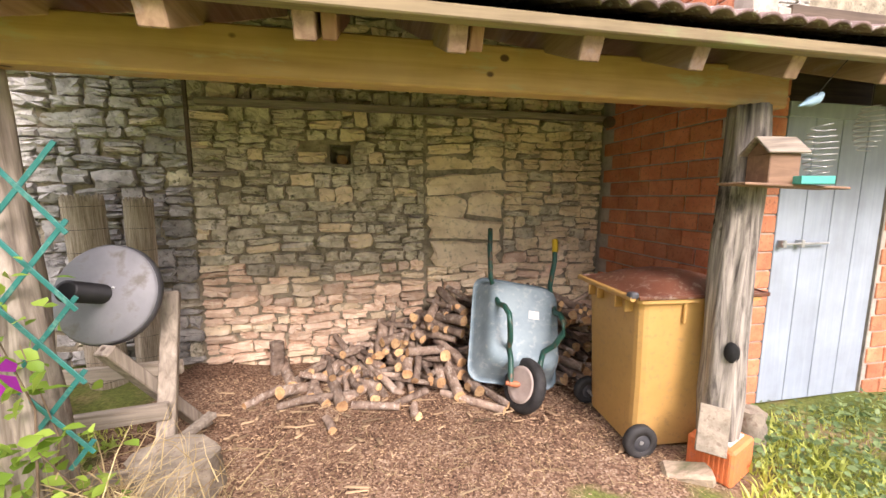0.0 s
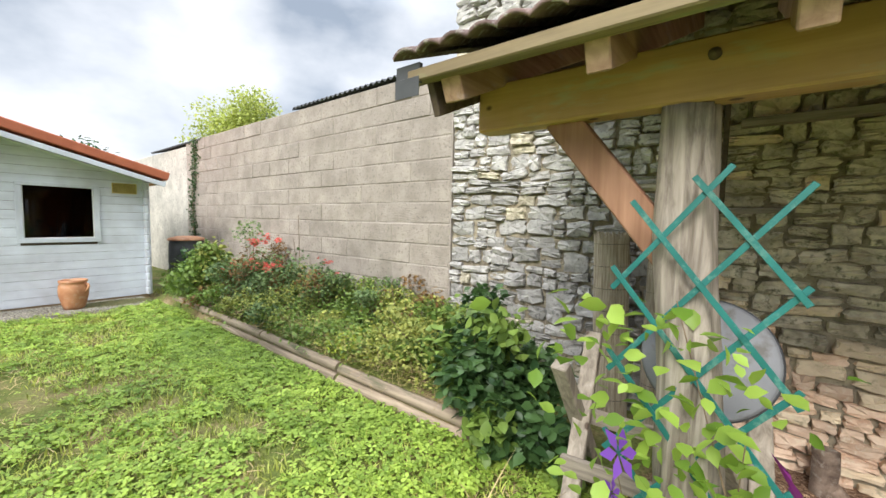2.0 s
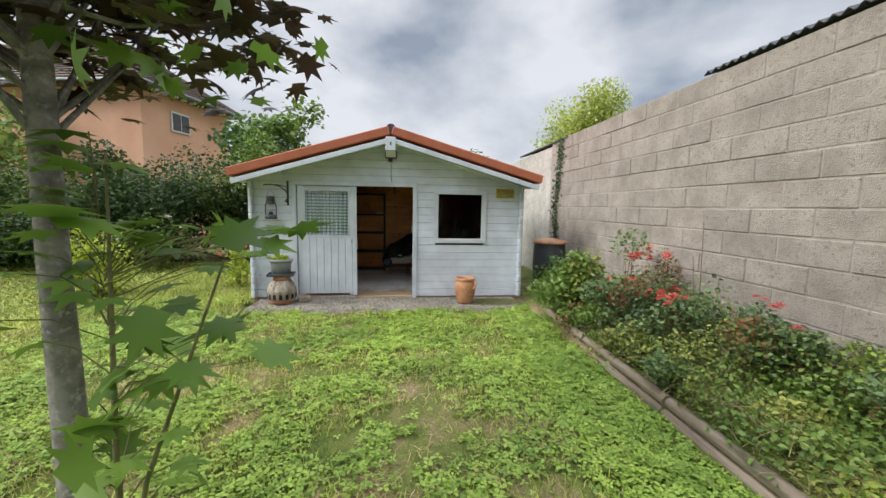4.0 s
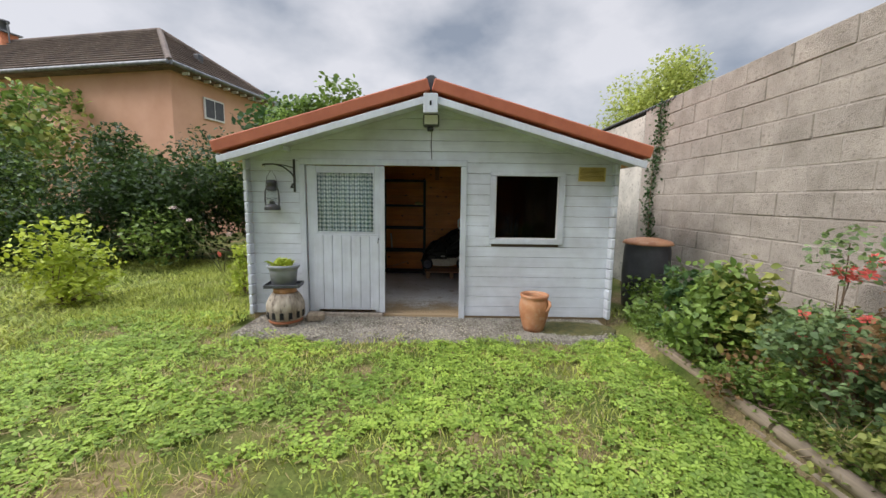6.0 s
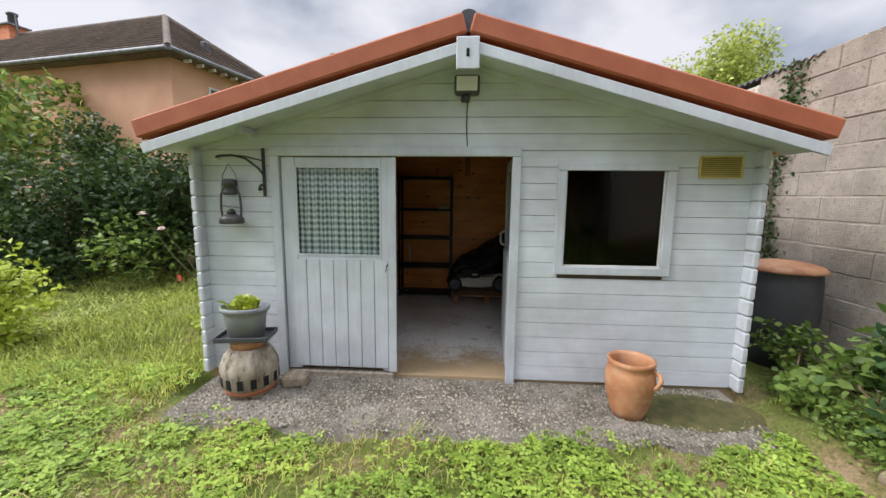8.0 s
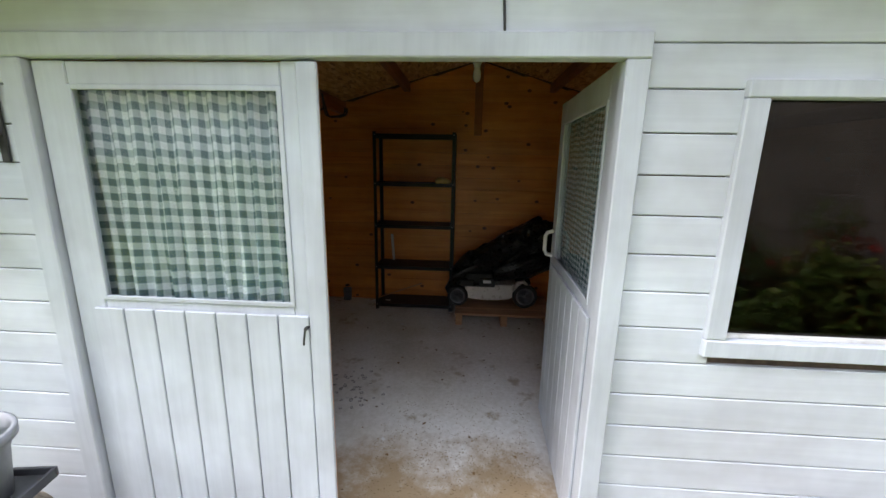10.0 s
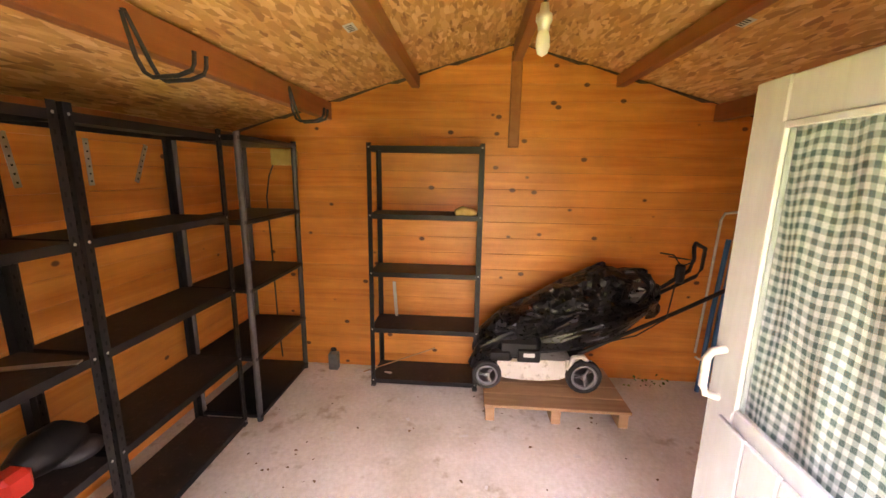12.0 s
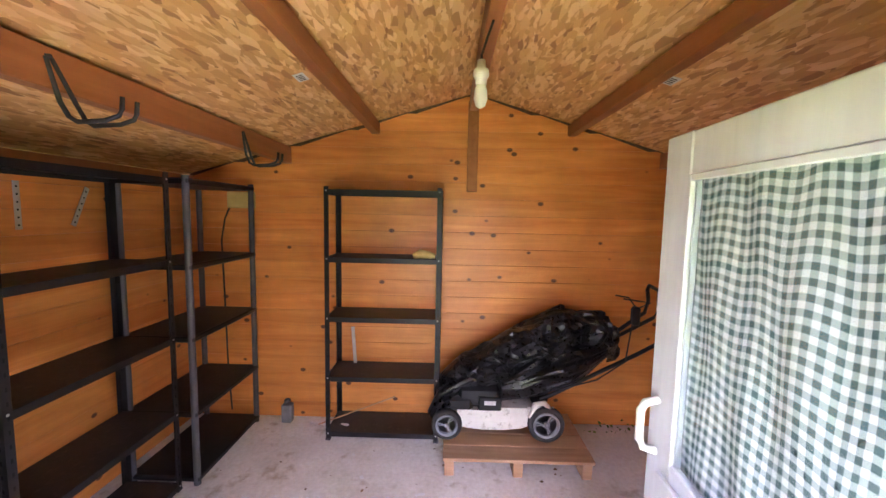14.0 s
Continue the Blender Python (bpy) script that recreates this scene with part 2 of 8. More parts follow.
def ground_mat(name):
    """Lawn soil with moss and bare spots, and a patch of wood chips under the canopy."""
    m, n, l, p = nodes_of(name)
    v = position(n, l)
    green = ramp(n, [(0.3, (0.07, 0.11, 0.02)), (0.5, (0.15, 0.17, 0.045)), (0.6, (0.26, 0.20, 0.10)), (0.7, (0.32, 0.24, 0.14))])
    l.new(noise_tex(n, l, v, 1.6, 7, 0.65), green.inputs["Fac"])
    fine = ramp(n, [(0.35, (0.6, 0.6, 0.6)), (0.65, (1.25, 1.25, 1.25))])
    l.new(noise_tex(n, l, v, 45, 5, 0.7), fine.inputs["Fac"])
    lawn = mixc(n, l, 1.0, green.outputs["Color"], fine.outputs["Color"], "MULTIPLY")
    chips = ramp(n, [(0.22, (0.06, 0.034, 0.022)), (0.5, (0.18, 0.105, 0.066)), (0.7, (0.29, 0.19, 0.125)), (0.85, (0.45, 0.35, 0.26))])
    vo = n.new("ShaderNodeTexVoronoi")
    vo.inputs["Scale"].default_value = 95
    l.new(v, vo.inputs["Vector"])
    sp = n.new("ShaderNodeSeparateColor")
    l.new(vo.outputs["Color"], sp.inputs["Color"])
    chn = noise_tex(n, l, v, 5, 6, 0.65)
    av = n.new("ShaderNodeMath")
    l.new(sp.outputs["Red"], av.inputs[0])
    l.new(chn, av.inputs[1])
    hv = n.new("ShaderNodeMath")
    hv.operation = "MULTIPLY"
    hv.inputs[1].default_value = 0.5
    l.new(av.outputs["Value"], hv.inputs[0])
    l.new(hv.outputs["Value"], chips.inputs["Fac"])
    s = n.new("ShaderNodeSeparateXYZ")
    l.new(v, s.inputs["Vector"])
    edge = noise_tex(n, l, v, 2.5, 5, 0.6)

    def side(axis, at, sign):
        a = n.new("ShaderNodeMath")
        a.operation = "MULTIPLY_ADD"
        l.new(s.outputs[axis], a.inputs[0])
        a.inputs[1].default_value, a.inputs[2].default_value = sign, -sign * at
        b = n.new("ShaderNodeMath")
        b.operation = "MULTIPLY_ADD"
        l.new(edge, b.inputs[0])
        b.inputs[1].default_value = 0.9
        l.new(a.outputs["Value"], b.inputs[2])
        c = n.new("ShaderNodeMapRange")
        c.inputs["From Min"].default_value, c.inputs["From Max"].default_value = 0.38, 0.52
        l.new(b.outputs["Value"], c.inputs["Value"])
        return c.outputs["Result"]
    masks = [side("X", -1.55, 1), side("X", 1.9, -1), side("Y", 1.55, 1)]
    k = masks[0]
    for o in masks[1:]:
        q = n.new("ShaderNodeMath")
        q.operation = "MULTIPLY"
        l.new(k, q.inputs[0])
        l.new(o, q.inputs[1])
        k = q.outputs["Value"]
    col = mixc(n, l, k, lawn, chips.outputs["Color"])
    l.new(col, p.inputs["Base Color"])
    p.inputs["Roughness"].default_value, p.inputs["Specular IOR Level"].default_value = 0.95, 0.15
    bump(n, l, p, mixc(n, l, 0.5, noise_tex(n, l, v, 60, 6, 0.7), sp.outputs["Red"]), 0.8, 0.02)
    return m


def floor_mat(name):
    """Pale concrete with water marks, worn spots and brown dirt trodden in at the doorway."""
    m, n, l, p = nodes_of(name)
    v = position(n, l)
    pale = ramp(n, [(0.32, (0.58, 0.545, 0.475)), (0.5, (0.72, 0.70, 0.655)), (0.68, (0.79, 0.785, 0.755))])
    l.new(noise_tex(n, l, v, 1.5, 7, 0.6), pale.inputs["Fac"])
    fine = ramp(n, [(0.3, (0.86, 0.84, 0.80)), (0.7, (1.06, 1.06, 1.06))])
    l.new(noise_tex(n, l, v, 38, 5, 0.7), fine.inputs["Fac"])
    col = mixc(n, l, 1.0, pale.outputs["Color"], fine.outputs["Color"], "MULTIPLY")
    spots = ramp(n, [(0.60, (0, 0, 0)), (0.70, (1, 1, 1))])
    l.new(noise_tex(n, l, v, 5.5, 4, 0.6), spots.inputs["Fac"])
    col = mixc(n, l, spots.outputs["Color"], col, (0.44, 0.38, 0.29))
    s = n.new("ShaderNodeSeparateXYZ")
    l.new(v, s.inputs["Vector"])
    near = n.new("ShaderNodeMapRange")
    near.inputs["From Min"].default_value, near.inputs["From Max"].default_value = -10.0, -8.95
    near.inputs["To Min"].default_value, near.inputs["To Max"].default_value = -0.35, 0.42
    l.new(s.outputs["X"], near.inputs["Value"])
    ad = n.new("ShaderNodeMath")
    l.new(near.outputs["Result"], ad.inputs[0])
    l.new(noise_tex(n, l, v, 4.5, 8, 0.72), ad.inputs[1])
    dirt = ramp(n, [(0.42, (0, 0, 0)), (0.72, (1, 1, 1))])
    l.new(ad.outputs["Value"], dirt.inputs["Fac"])
    col = mixc(n, l, dirt.outputs["Color"], col, (0.36, 0.26, 0.15))
    l.new(col, p.inputs["Base Color"])
    p.inputs["Roughness"].default_value = 0.78
    bump(n, l, p, noise_tex(n, l, v, 70, 6, 0.7), 0.3, 0.003)
    return m


M_GROUND = ground_mat("lawn_and_chips")
M_STONE_GREY = mat("grey_lichened_stone", (0.35, 0.31, 0.225), (0.68, 0.62, 0.48), 9, 0.9, (0.16, 0.15, 0.095), 20, 0.9, 42, vary_by=0.28, dist=0.012)
M_STONE_PALE = mat("pale_limestone", (0.27, 0.26, 0.24), (0.48, 0.465, 0.43), 8, 0.9, (0.17, 0.165, 0.155), 30, 0.9, 40, vary_by=0.25, dist=0.012)
M_STONE_PINK = mat("pinkish_limestone", (0.56, 0.38, 0.26), (0.77, 0.60, 0.45), 8, 0.9, (0.74, 0.62, 0.47), 28, 0.8, 45, vary_by=0.25, dist=0.01)
M_STONE_BEIGE = mat("beige_limestone", (0.58, 0.46, 0.31), (0.76, 0.64, 0.46), 6, 0.9, (0.38, 0.32, 0.21), 22, 0.7, 45, vary_by=0.2, dist=0.01)
M_MORTAR = mat("earth_mortar", (0.21, 0.18, 0.125), (0.42, 0.365, 0.265), 9, 0.95, (0.15, 0.13, 0.09), 30, 0.9, 70, dist=0.012)
M_RENDER_WALL = mat("rough_render", (0.40, 0.38, 0.33), (0.58, 0.55, 0.48), 3, 0.95, (0.3, 0.28, 0.24), 20, 0.7, 60)
M_BLOCK = mat("concrete_block", (0.27, 0.235, 0.195), (0.40, 0.35, 0.295), 3.4, 0.94, (0.22, 0.19, 0.16), 30, 1.0, 70, vary_by=0.07, dist=0.012)
M_JOINT = mat("block_mortar", (0.29, 0.255, 0.215), (0.41, 0.365, 0.315), 5, 0.95, (0.24, 0.21, 0.18), 40, 0.7, 90, dist=0.006)
M_BRICK = mat("red_clay_brick", (0.48, 0.15, 0.07), (0.62, 0.25, 0.13), 6, 0.85, (0.34, 0.13, 0.075), 40, 0.4, 90, vary_by=0.22)
M_BRICK_JOINT = mat("brick_mortar", (0.34, 0.30, 0.25), (0.48, 0.43, 0.37), 12, 0.95, None, 40, 0.8, 80)
M_TILE = mat("old_roof_tile", (0.10, 0.066, 0.058), (0.22, 0.15, 0.135), 9, 0.9, (0.36, 0.33, 0.30), 30, 0.6, 70, vary_by=0.25)
M_BEAM = wood_mat("treated_beam_wood", (0.39, 0.225, 0.08), (0.56, 0.355, 0.15), "x", 0.65, (0.10, 0.045, 0.02), 18, 0.05, (0.40, 0.38, 0.22))
M_BATTEN = wood_mat("weathered_batten_wood", (0.17, 0.125, 0.065), (0.33, 0.26, 0.145), "x", 0.75, None, 24, 0.1, (0.22, 0.24, 0.11))
M_RAFTER = wood_mat("rafter_wood", (0.24, 0.14, 0.085), (0.45, 0.30, 0.20), "y", 0.75, None, 26, 0.25, (0.36, 0.28, 0.26))
M_OLDPOST = wood_mat("silvery_old_oak", (0.12, 0.095, 0.072), (0.44, 0.385, 0.32), "z", 0.85, (0.05, 0.04, 0.03), 34, 0.1, (0.075, 0.058, 0.045), 0.9)
M_OLDPOST_DARK = wood_mat("black_and_grey_old_oak", (0.04, 0.033, 0.027), (0.50, 0.455, 0.39), "z", 0.85, (0.012, 0.01, 0.008), 38, 0.1, (0.012, 0.01, 0.008), 0.9)
M_BRACE = wood_mat("brown_brace_wood", (0.26, 0.125, 0.07), (0.42, 0.23, 0.14), "z", 0.7, None, 20, 0.05)
M_OLDPLANK = wood_mat("grey_weathered_plank", (0.18, 0.15, 0.115), (0.42, 0.365, 0.295), "z", 0.85, (0.1, 0.07, 0.05), 34, 0.15)
M_OLDPLANK_X = wood_mat("grey_weathered_rail", (0.18, 0.15, 0.115), (0.42, 0.365, 0.295), "x", 0.85, None, 34, 0.15)
M_EDGING = wood_mat("brown_edging_log", (0.19, 0.145, 0.10), (0.40, 0.32, 0.23), "x", 0.9, None, 30, 0.15, (0.10, 0.10, 0.05), 0.7)
M_DARKWOOD = wood_mat("dark_old_wood", (0.07, 0.05, 0.035), (0.16, 0.115, 0.08), "x", 0.85, None, 30, 0.2)
M_SHED = wood_mat("pale_grey_blue_paint", (0.56, 0.595, 0.64), (0.635, 0.67, 0.715), "y", 0.55, None, 30, 0.03, None, 0.12)
M_SHED_TRIM = wood_mat("pale_grey_trim_paint", (0.51, 0.545, 0.59), (0.58, 0.615, 0.66), "z", 0.5, None, 30, 0.02, None, 0.10)
M_BLUEDOOR = wood_mat("pale_blue_door_paint", (0.28, 0.34, 0.405), (0.34, 0.405, 0.47), "z", 0.5, None, 20, 0.03, None, 0.1)
M_PINE = wood_mat("orange_varnished_pine", (0.63, 0.205, 0.03), (0.82, 0.35, 0.075), "y", 0.42, (0.13, 0.045, 0.016), 20, 0.07, None, 0.12)
M_PINE_X = wood_mat("orange_varnished_pine_side", (0.63, 0.205, 0.03), (0.82, 0.35, 0.075), "x", 0.42, (0.13, 0.045, 0.016), 20, 0.07, None, 0.12)
M_PURLIN = wood_mat("brown_stained_purlin", (0.30, 0.105, 0.028), (0.40, 0.155, 0.045), "x", 0.5, None, 16, 0.05, None, 0.1)
M_OSB = osb_mat("strand_board")
M_ROOFRED = mat("red_roofing_sheet", (0.33, 0.085, 0.035), (0.40, 0.115, 0.05), 5, 0.7, (0.30, 0.1, 0.06), 60, 0.25, 150)
M_CONCRETE = floor_mat("dusty_concrete_floor")
M_APRON = mat("rough_gravel_concrete", (0.10, 0.085, 0.06), (0.27, 0.24, 0.20), 5, 0.95, (0.44, 0.41, 0.36), 60, 1.0, 130, dist=0.012)
M_MOSS = mat("moss", (0.05, 0.06, 0.015), (0.12, 0.10, 0.03), 12, 0.95, None, 50, 0.9, 70)
M_BLACKSTEEL = mat("black_painted_steel", (0.007, 0.007, 0.008), (0.014, 0.014, 0.015), 8, 0.45, None, 60, 0.08, 200, spec=0.35)
M_HOLE = mat("dark_slot", (0.003, 0.003, 0.003), (0.006, 0.006, 0.006), 8, 0.9, None, 60, 0)
M_SHELFBOARD = mat("dark_brown_shelf_board", (0.016, 0.012, 0.011), (0.032, 0.024, 0.021), 5, 0.55, (0.06, 0.048, 0.04), 30, 0.1, 120)
M_STEEL = mat("galvanised_steel", (0.42, 0.43, 0.43), (0.55, 0.56, 0.56), 10, 0.42, None, 50, 0.1, 100, metal=0.8)
M_ZINC = mat("dull_zinc", (0.14, 0.15, 0.16), (0.24, 0.25, 0.26), 7, 0.6, None, 50, 0.15, 60, metal=0.5)
M_BIN = mat("ochre_bin_plastic", (0.43, 0.25, 0.075), (0.49, 0.29, 0.095), 3, 0.55, (0.38, 0.23, 0.09), 30, 0.06, 140)
M_LID = mat("brown_lid_plastic", (0.10, 0.035, 0.02), (0.155, 0.06, 0.035), 5, 0.42, (0.26, 0.19, 0.15), 24, 0.1, 100)
M_RUBBER = mat("black_rubber", (0.012, 0.012, 0.012), (0.03, 0.029, 0.028), 12, 0.75, None, 60, 0.4, 90)
M_TRAY = mat("dusty_galvanised_tray", (0.15, 0.215, 0.245), (0.235, 0.315, 0.345), 5, 0.62, (0.31, 0.37, 0.39), 18, 0.2, 30, metal=0.05)
M_GREENPAINT = mat("dark_green_paint", (0.008, 0.055, 0.04), (0.014, 0.085, 0.062), 9, 0.45, (0.16, 0.075, 0.04), 16, 0.1, 90)
M_YELLOW = mat("yellow_plastic", (0.62, 0.42, 0.02), (0.70, 0.48, 0.03), 9, 0.5)
M_RUST = mat("rusty_orange_paint", (0.38, 0.12, 0.05), (0.48, 0.19, 0.09), 9, 0.6)
M_RIM = mat("dusty_rim", (0.46, 0.37, 0.32), (0.58, 0.48, 0.42), 9, 0.6)
M_LABEL = mat("white_label", (0.6, 0.6, 0.58), (0.72, 0.72, 0.70), 30, 0.6)
M_CLAY = mat("orange_clay_block", (0.60, 0.15, 0.045), (0.70, 0.20, 0.065), 6, 0.75, (0.5, 0.16, 0.08), 40, 0.3, 80)
M_TERRACOTTA = mat("terracotta", (0.36, 0.15, 0.065), (0.52, 0.26, 0.13), 7, 0.6, (0.45, 0.28, 0.17), 14, 0.2, 70)
M_GREYBASE = mat("grey_cast_base", (0.15, 0.155, 0.17), (0.215, 0.22, 0.235), 4, 0.6, (0.13, 0.12, 0.11), 8, 0.15, 120)
M_DARKPLASTIC = mat("dark_grey_plastic", (0.045, 0.047, 0.052), (0.07, 0.073, 0.08), 6, 0.5, None, 60, 0.05, 120)
M_GREYPOT = mat("grey_planter_plastic", (0.20, 0.21, 0.23), (0.26, 0.27, 0.29), 6, 0.5, None, 60, 0.05, 120)
M_REED = wood_mat("reed_canes", (0.26, 0.205, 0.135), (0.66, 0.585, 0.46), "z", 0.8, None, 70, 0.2, None, 0.4)
M_TRELLIS = mat("green_plastic_trellis", (0.01, 0.12, 0.105), (0.018, 0.165, 0.145), 9, 0.45, (0.10, 0.24, 0.2), 30, 0.1, 90)
M_BARK = mat("log_bark", (0.15, 0.10, 0.072), (0.40, 0.30, 0.225), 16, 0.95, (0.46, 0.40, 0.33), 30, 1.0, 60, vary_by=0.35, stretch=(1, 0.5, 1), dist=0.012)
M_CUT = mat("sawn_log_end", (0.34, 0.18, 0.08), (0.60, 0.40, 0.20), 14, 0.85, (0.26, 0.13, 0.06), 40, 0.3, 120, vary_by=0.45)
M_STUMP = mat("grey_stump", (0.16, 0.135, 0.10), (0.34, 0.29, 0.22), 9, 0.9, (0.16, 0.12, 0.09), 30, 0.8, 50)
M_GLASS = glass_mat("window_glass")
# The tint is added to darken the shed's inside seen behind the pane.
M_DIM_PANE = glass_mat("dark_tinted_glass", (0.30, 0.30, 0.32))
M_GINGHAM = gingham_mat("green_gingham_cloth")
M_BULB = mat("white_glass_bulb", (0.75, 0.74, 0.70), (0.80, 0.79, 0.76), 10, 0.25, None, 50, 0)
M_WHITE = mat("white_plastic", (0.62, 0.61, 0.58), (0.70, 0.69, 0.66), 8, 0.4, (0.55, 0.53, 0.48), 30, 0.05, 90)
M_CREAM = mat("cream_mower_deck", (0.66, 0.63, 0.55), (0.76, 0.74, 0.67), 6, 0.4, (0.42, 0.38, 0.30), 22, 0.1, 60)
M_BAG = mat("black_creased_plastic", (0.006, 0.006, 0.007), (0.011, 0.011, 0.012), 9, 0.3, None, 40, 0.2, 16, dist=0.012, spec=0.35)
M_PALLET = wood_mat("new_pallet_wood", (0.40, 0.225, 0.115), (0.54, 0.335, 0.19), "y", 0.65, None, 20, 0.1)
M_BLUE = mat("blue_painted_tube", (0.03, 0.13, 0.29), (0.04, 0.17, 0.35), 9, 0.4)
M_RED = mat("red_plastic", (0.55, 0.03, 0.02), (0.65, 0.045, 0.03), 9, 0.4)
M_YCLOTH = mat("yellow_cloth", (0.60, 0.43, 0.13), (0.72, 0.55, 0.22), 20, 0.9, None, 40, 0.6, 50)
M_VENT = mat("yellowed_vent", (0.50, 0.38, 0.10), (0.60, 0.48, 0.16), 9, 0.5)
M_IRON = mat("black_wrought_iron", (0.015, 0.015, 0.016), (0.04, 0.038, 0.036), 14, 0.6, None, 60, 0.3, 70)
M_LANTERN = mat("aged_lantern_metal", (0.05, 0.052, 0.056), (0.11, 0.112, 0.115), 12, 0.5, (0.1, 0.07, 0.05), 30, 0.2, 60, metal=0.5)
M_HUB = mat("cracked_hub_wood", (0.16, 0.125, 0.09), (0.44, 0.38, 0.30), 10, 0.9, (0.1, 0.075, 0.055), 26, 1.0, 34, stretch=(1, 1, 0.35), dist=0.012)
M_HOUSE = mat("salmon_render", (0.58, 0.32, 0.20), (0.66, 0.38, 0.25), 0.8, 0.9, None, 30, 0.2, 40)
M_HOUSEROOF = mat("brown_flat_tiles", (0.10, 0.075, 0.062), (0.17, 0.13, 0.105), 1.5, 0.9, (0.22, 0.17, 0.14), 8, 0.6, 12, vary_by=0.2)
M_CORR = mat("dark_corrugated_sheet", (0.03, 0.033, 0.035), (0.065, 0.068, 0.07), 5, 0.7, None, 40, 0.2, 60)
M_PLANE = mat("bird_paint_blue", (0.20, 0.36, 0.48), (0.30, 0.46, 0.56), 14, 0.6)
M_BIRDBOX = wood_mat("thin_birdbox_wood", (0.20, 0.115, 0.07), (0.33, 0.20, 0.125), "x", 0.75, None, 30, 0.1)
M_TURQ = mat("turquoise_tray", (0.04, 0.33, 0.28), (0.07, 0.40, 0.34), 12, 0.5)
M_TRUNK = mat("young_tree_bark", (0.13, 0.12, 0.10), (0.28, 0.265, 0.23), 14, 0.9, (0.36, 0.36, 0.32), 30, 0.6, 60)
M_STEM = mat("green_stem", (0.12, 0.13, 0.05), (0.20, 0.18, 0.08), 14, 0.8)
M_TWIG = mat("brown_twig", (0.12, 0.08, 0.05), (0.24, 0.17, 0.11), 14, 0.9)
M_STRAW = leaf_mat("dry_straw", (0.25, 0.17, 0.08), (0.46, 0.36, 0.20), 0.8, 0.15)
L_CLOVER = leaf_mat("clover_leaf", (0.155, 0.26, 0.035), (0.34, 0.47, 0.085))
L_GRASS = leaf_mat("grass_blade", (0.24, 0.30, 0.05), (0.48, 0.52, 0.13))
L_DARK = leaf_mat("dark_shrub_leaf", (0.025, 0.065, 0.022), (0.07, 0.135, 0.045), 0.42)
L_HEDGE = leaf_mat("hedge_leaf", (0.02, 0.045, 0.013), (0.06, 0.105, 0.03), 0.42)
L_MID = leaf_mat("shrub_leaf", (0.075, 0.14, 0.027), (0.20, 0.295, 0.065), 0.45)
L_LIME = leaf_mat("yellow_green_leaf", (0.28, 0.36, 0.035), (0.48, 0.55, 0.08), 0.45)
L_COVER = leaf_mat("ground_cover_leaf", (0.13, 0.18, 0.035), (0.36, 0.38, 0.10), 0.6)
L_ROSE = leaf_mat("rose_leaf", (0.085, 0.15, 0.06), (0.19, 0.27, 0.11), 0.5)
L_MAPLE = leaf_mat("purple_maple_leaf", (0.025, 0.014, 0.012), (0.07, 0.04, 0.028), 0.45, 0.25)
L_MAPLEG = leaf_mat("green_maple_leaf", (0.08, 0.15, 0.022), (0.18, 0.30, 0.05), 0.45, 0.4)
L_WILLOW = leaf_mat("willow_leaf", (0.30, 0.36, 0.08), (0.48, 0.53, 0.16), 0.6, 0.4)
L_CLEMATIS = leaf_mat("clematis_leaf", (0.14, 0.26, 0.03), (0.32, 0.46, 0.08), 0.45, 0.4)
L_RUSSET = leaf_mat("russet_leaf", (0.12, 0.075, 0.03), (0.24, 0.14, 0.06), 0.7)
F_PURPLE = leaf_mat("purple_petal", (0.20, 0.012, 0.22), (0.33, 0.03, 0.33), 0.6)
F_VIOLET = leaf_mat("violet_petal", (0.14, 0.04, 0.34), (0.22, 0.08, 0.48), 0.6)
F_RED = leaf_mat("coral_petal", (0.50, 0.05, 0.05), (0.66, 0.13, 0.11), 0.6)
F_PALE = leaf_mat("pale_pink_petal", (0.62, 0.40, 0.42), (0.75, 0.58, 0.58), 0.6)


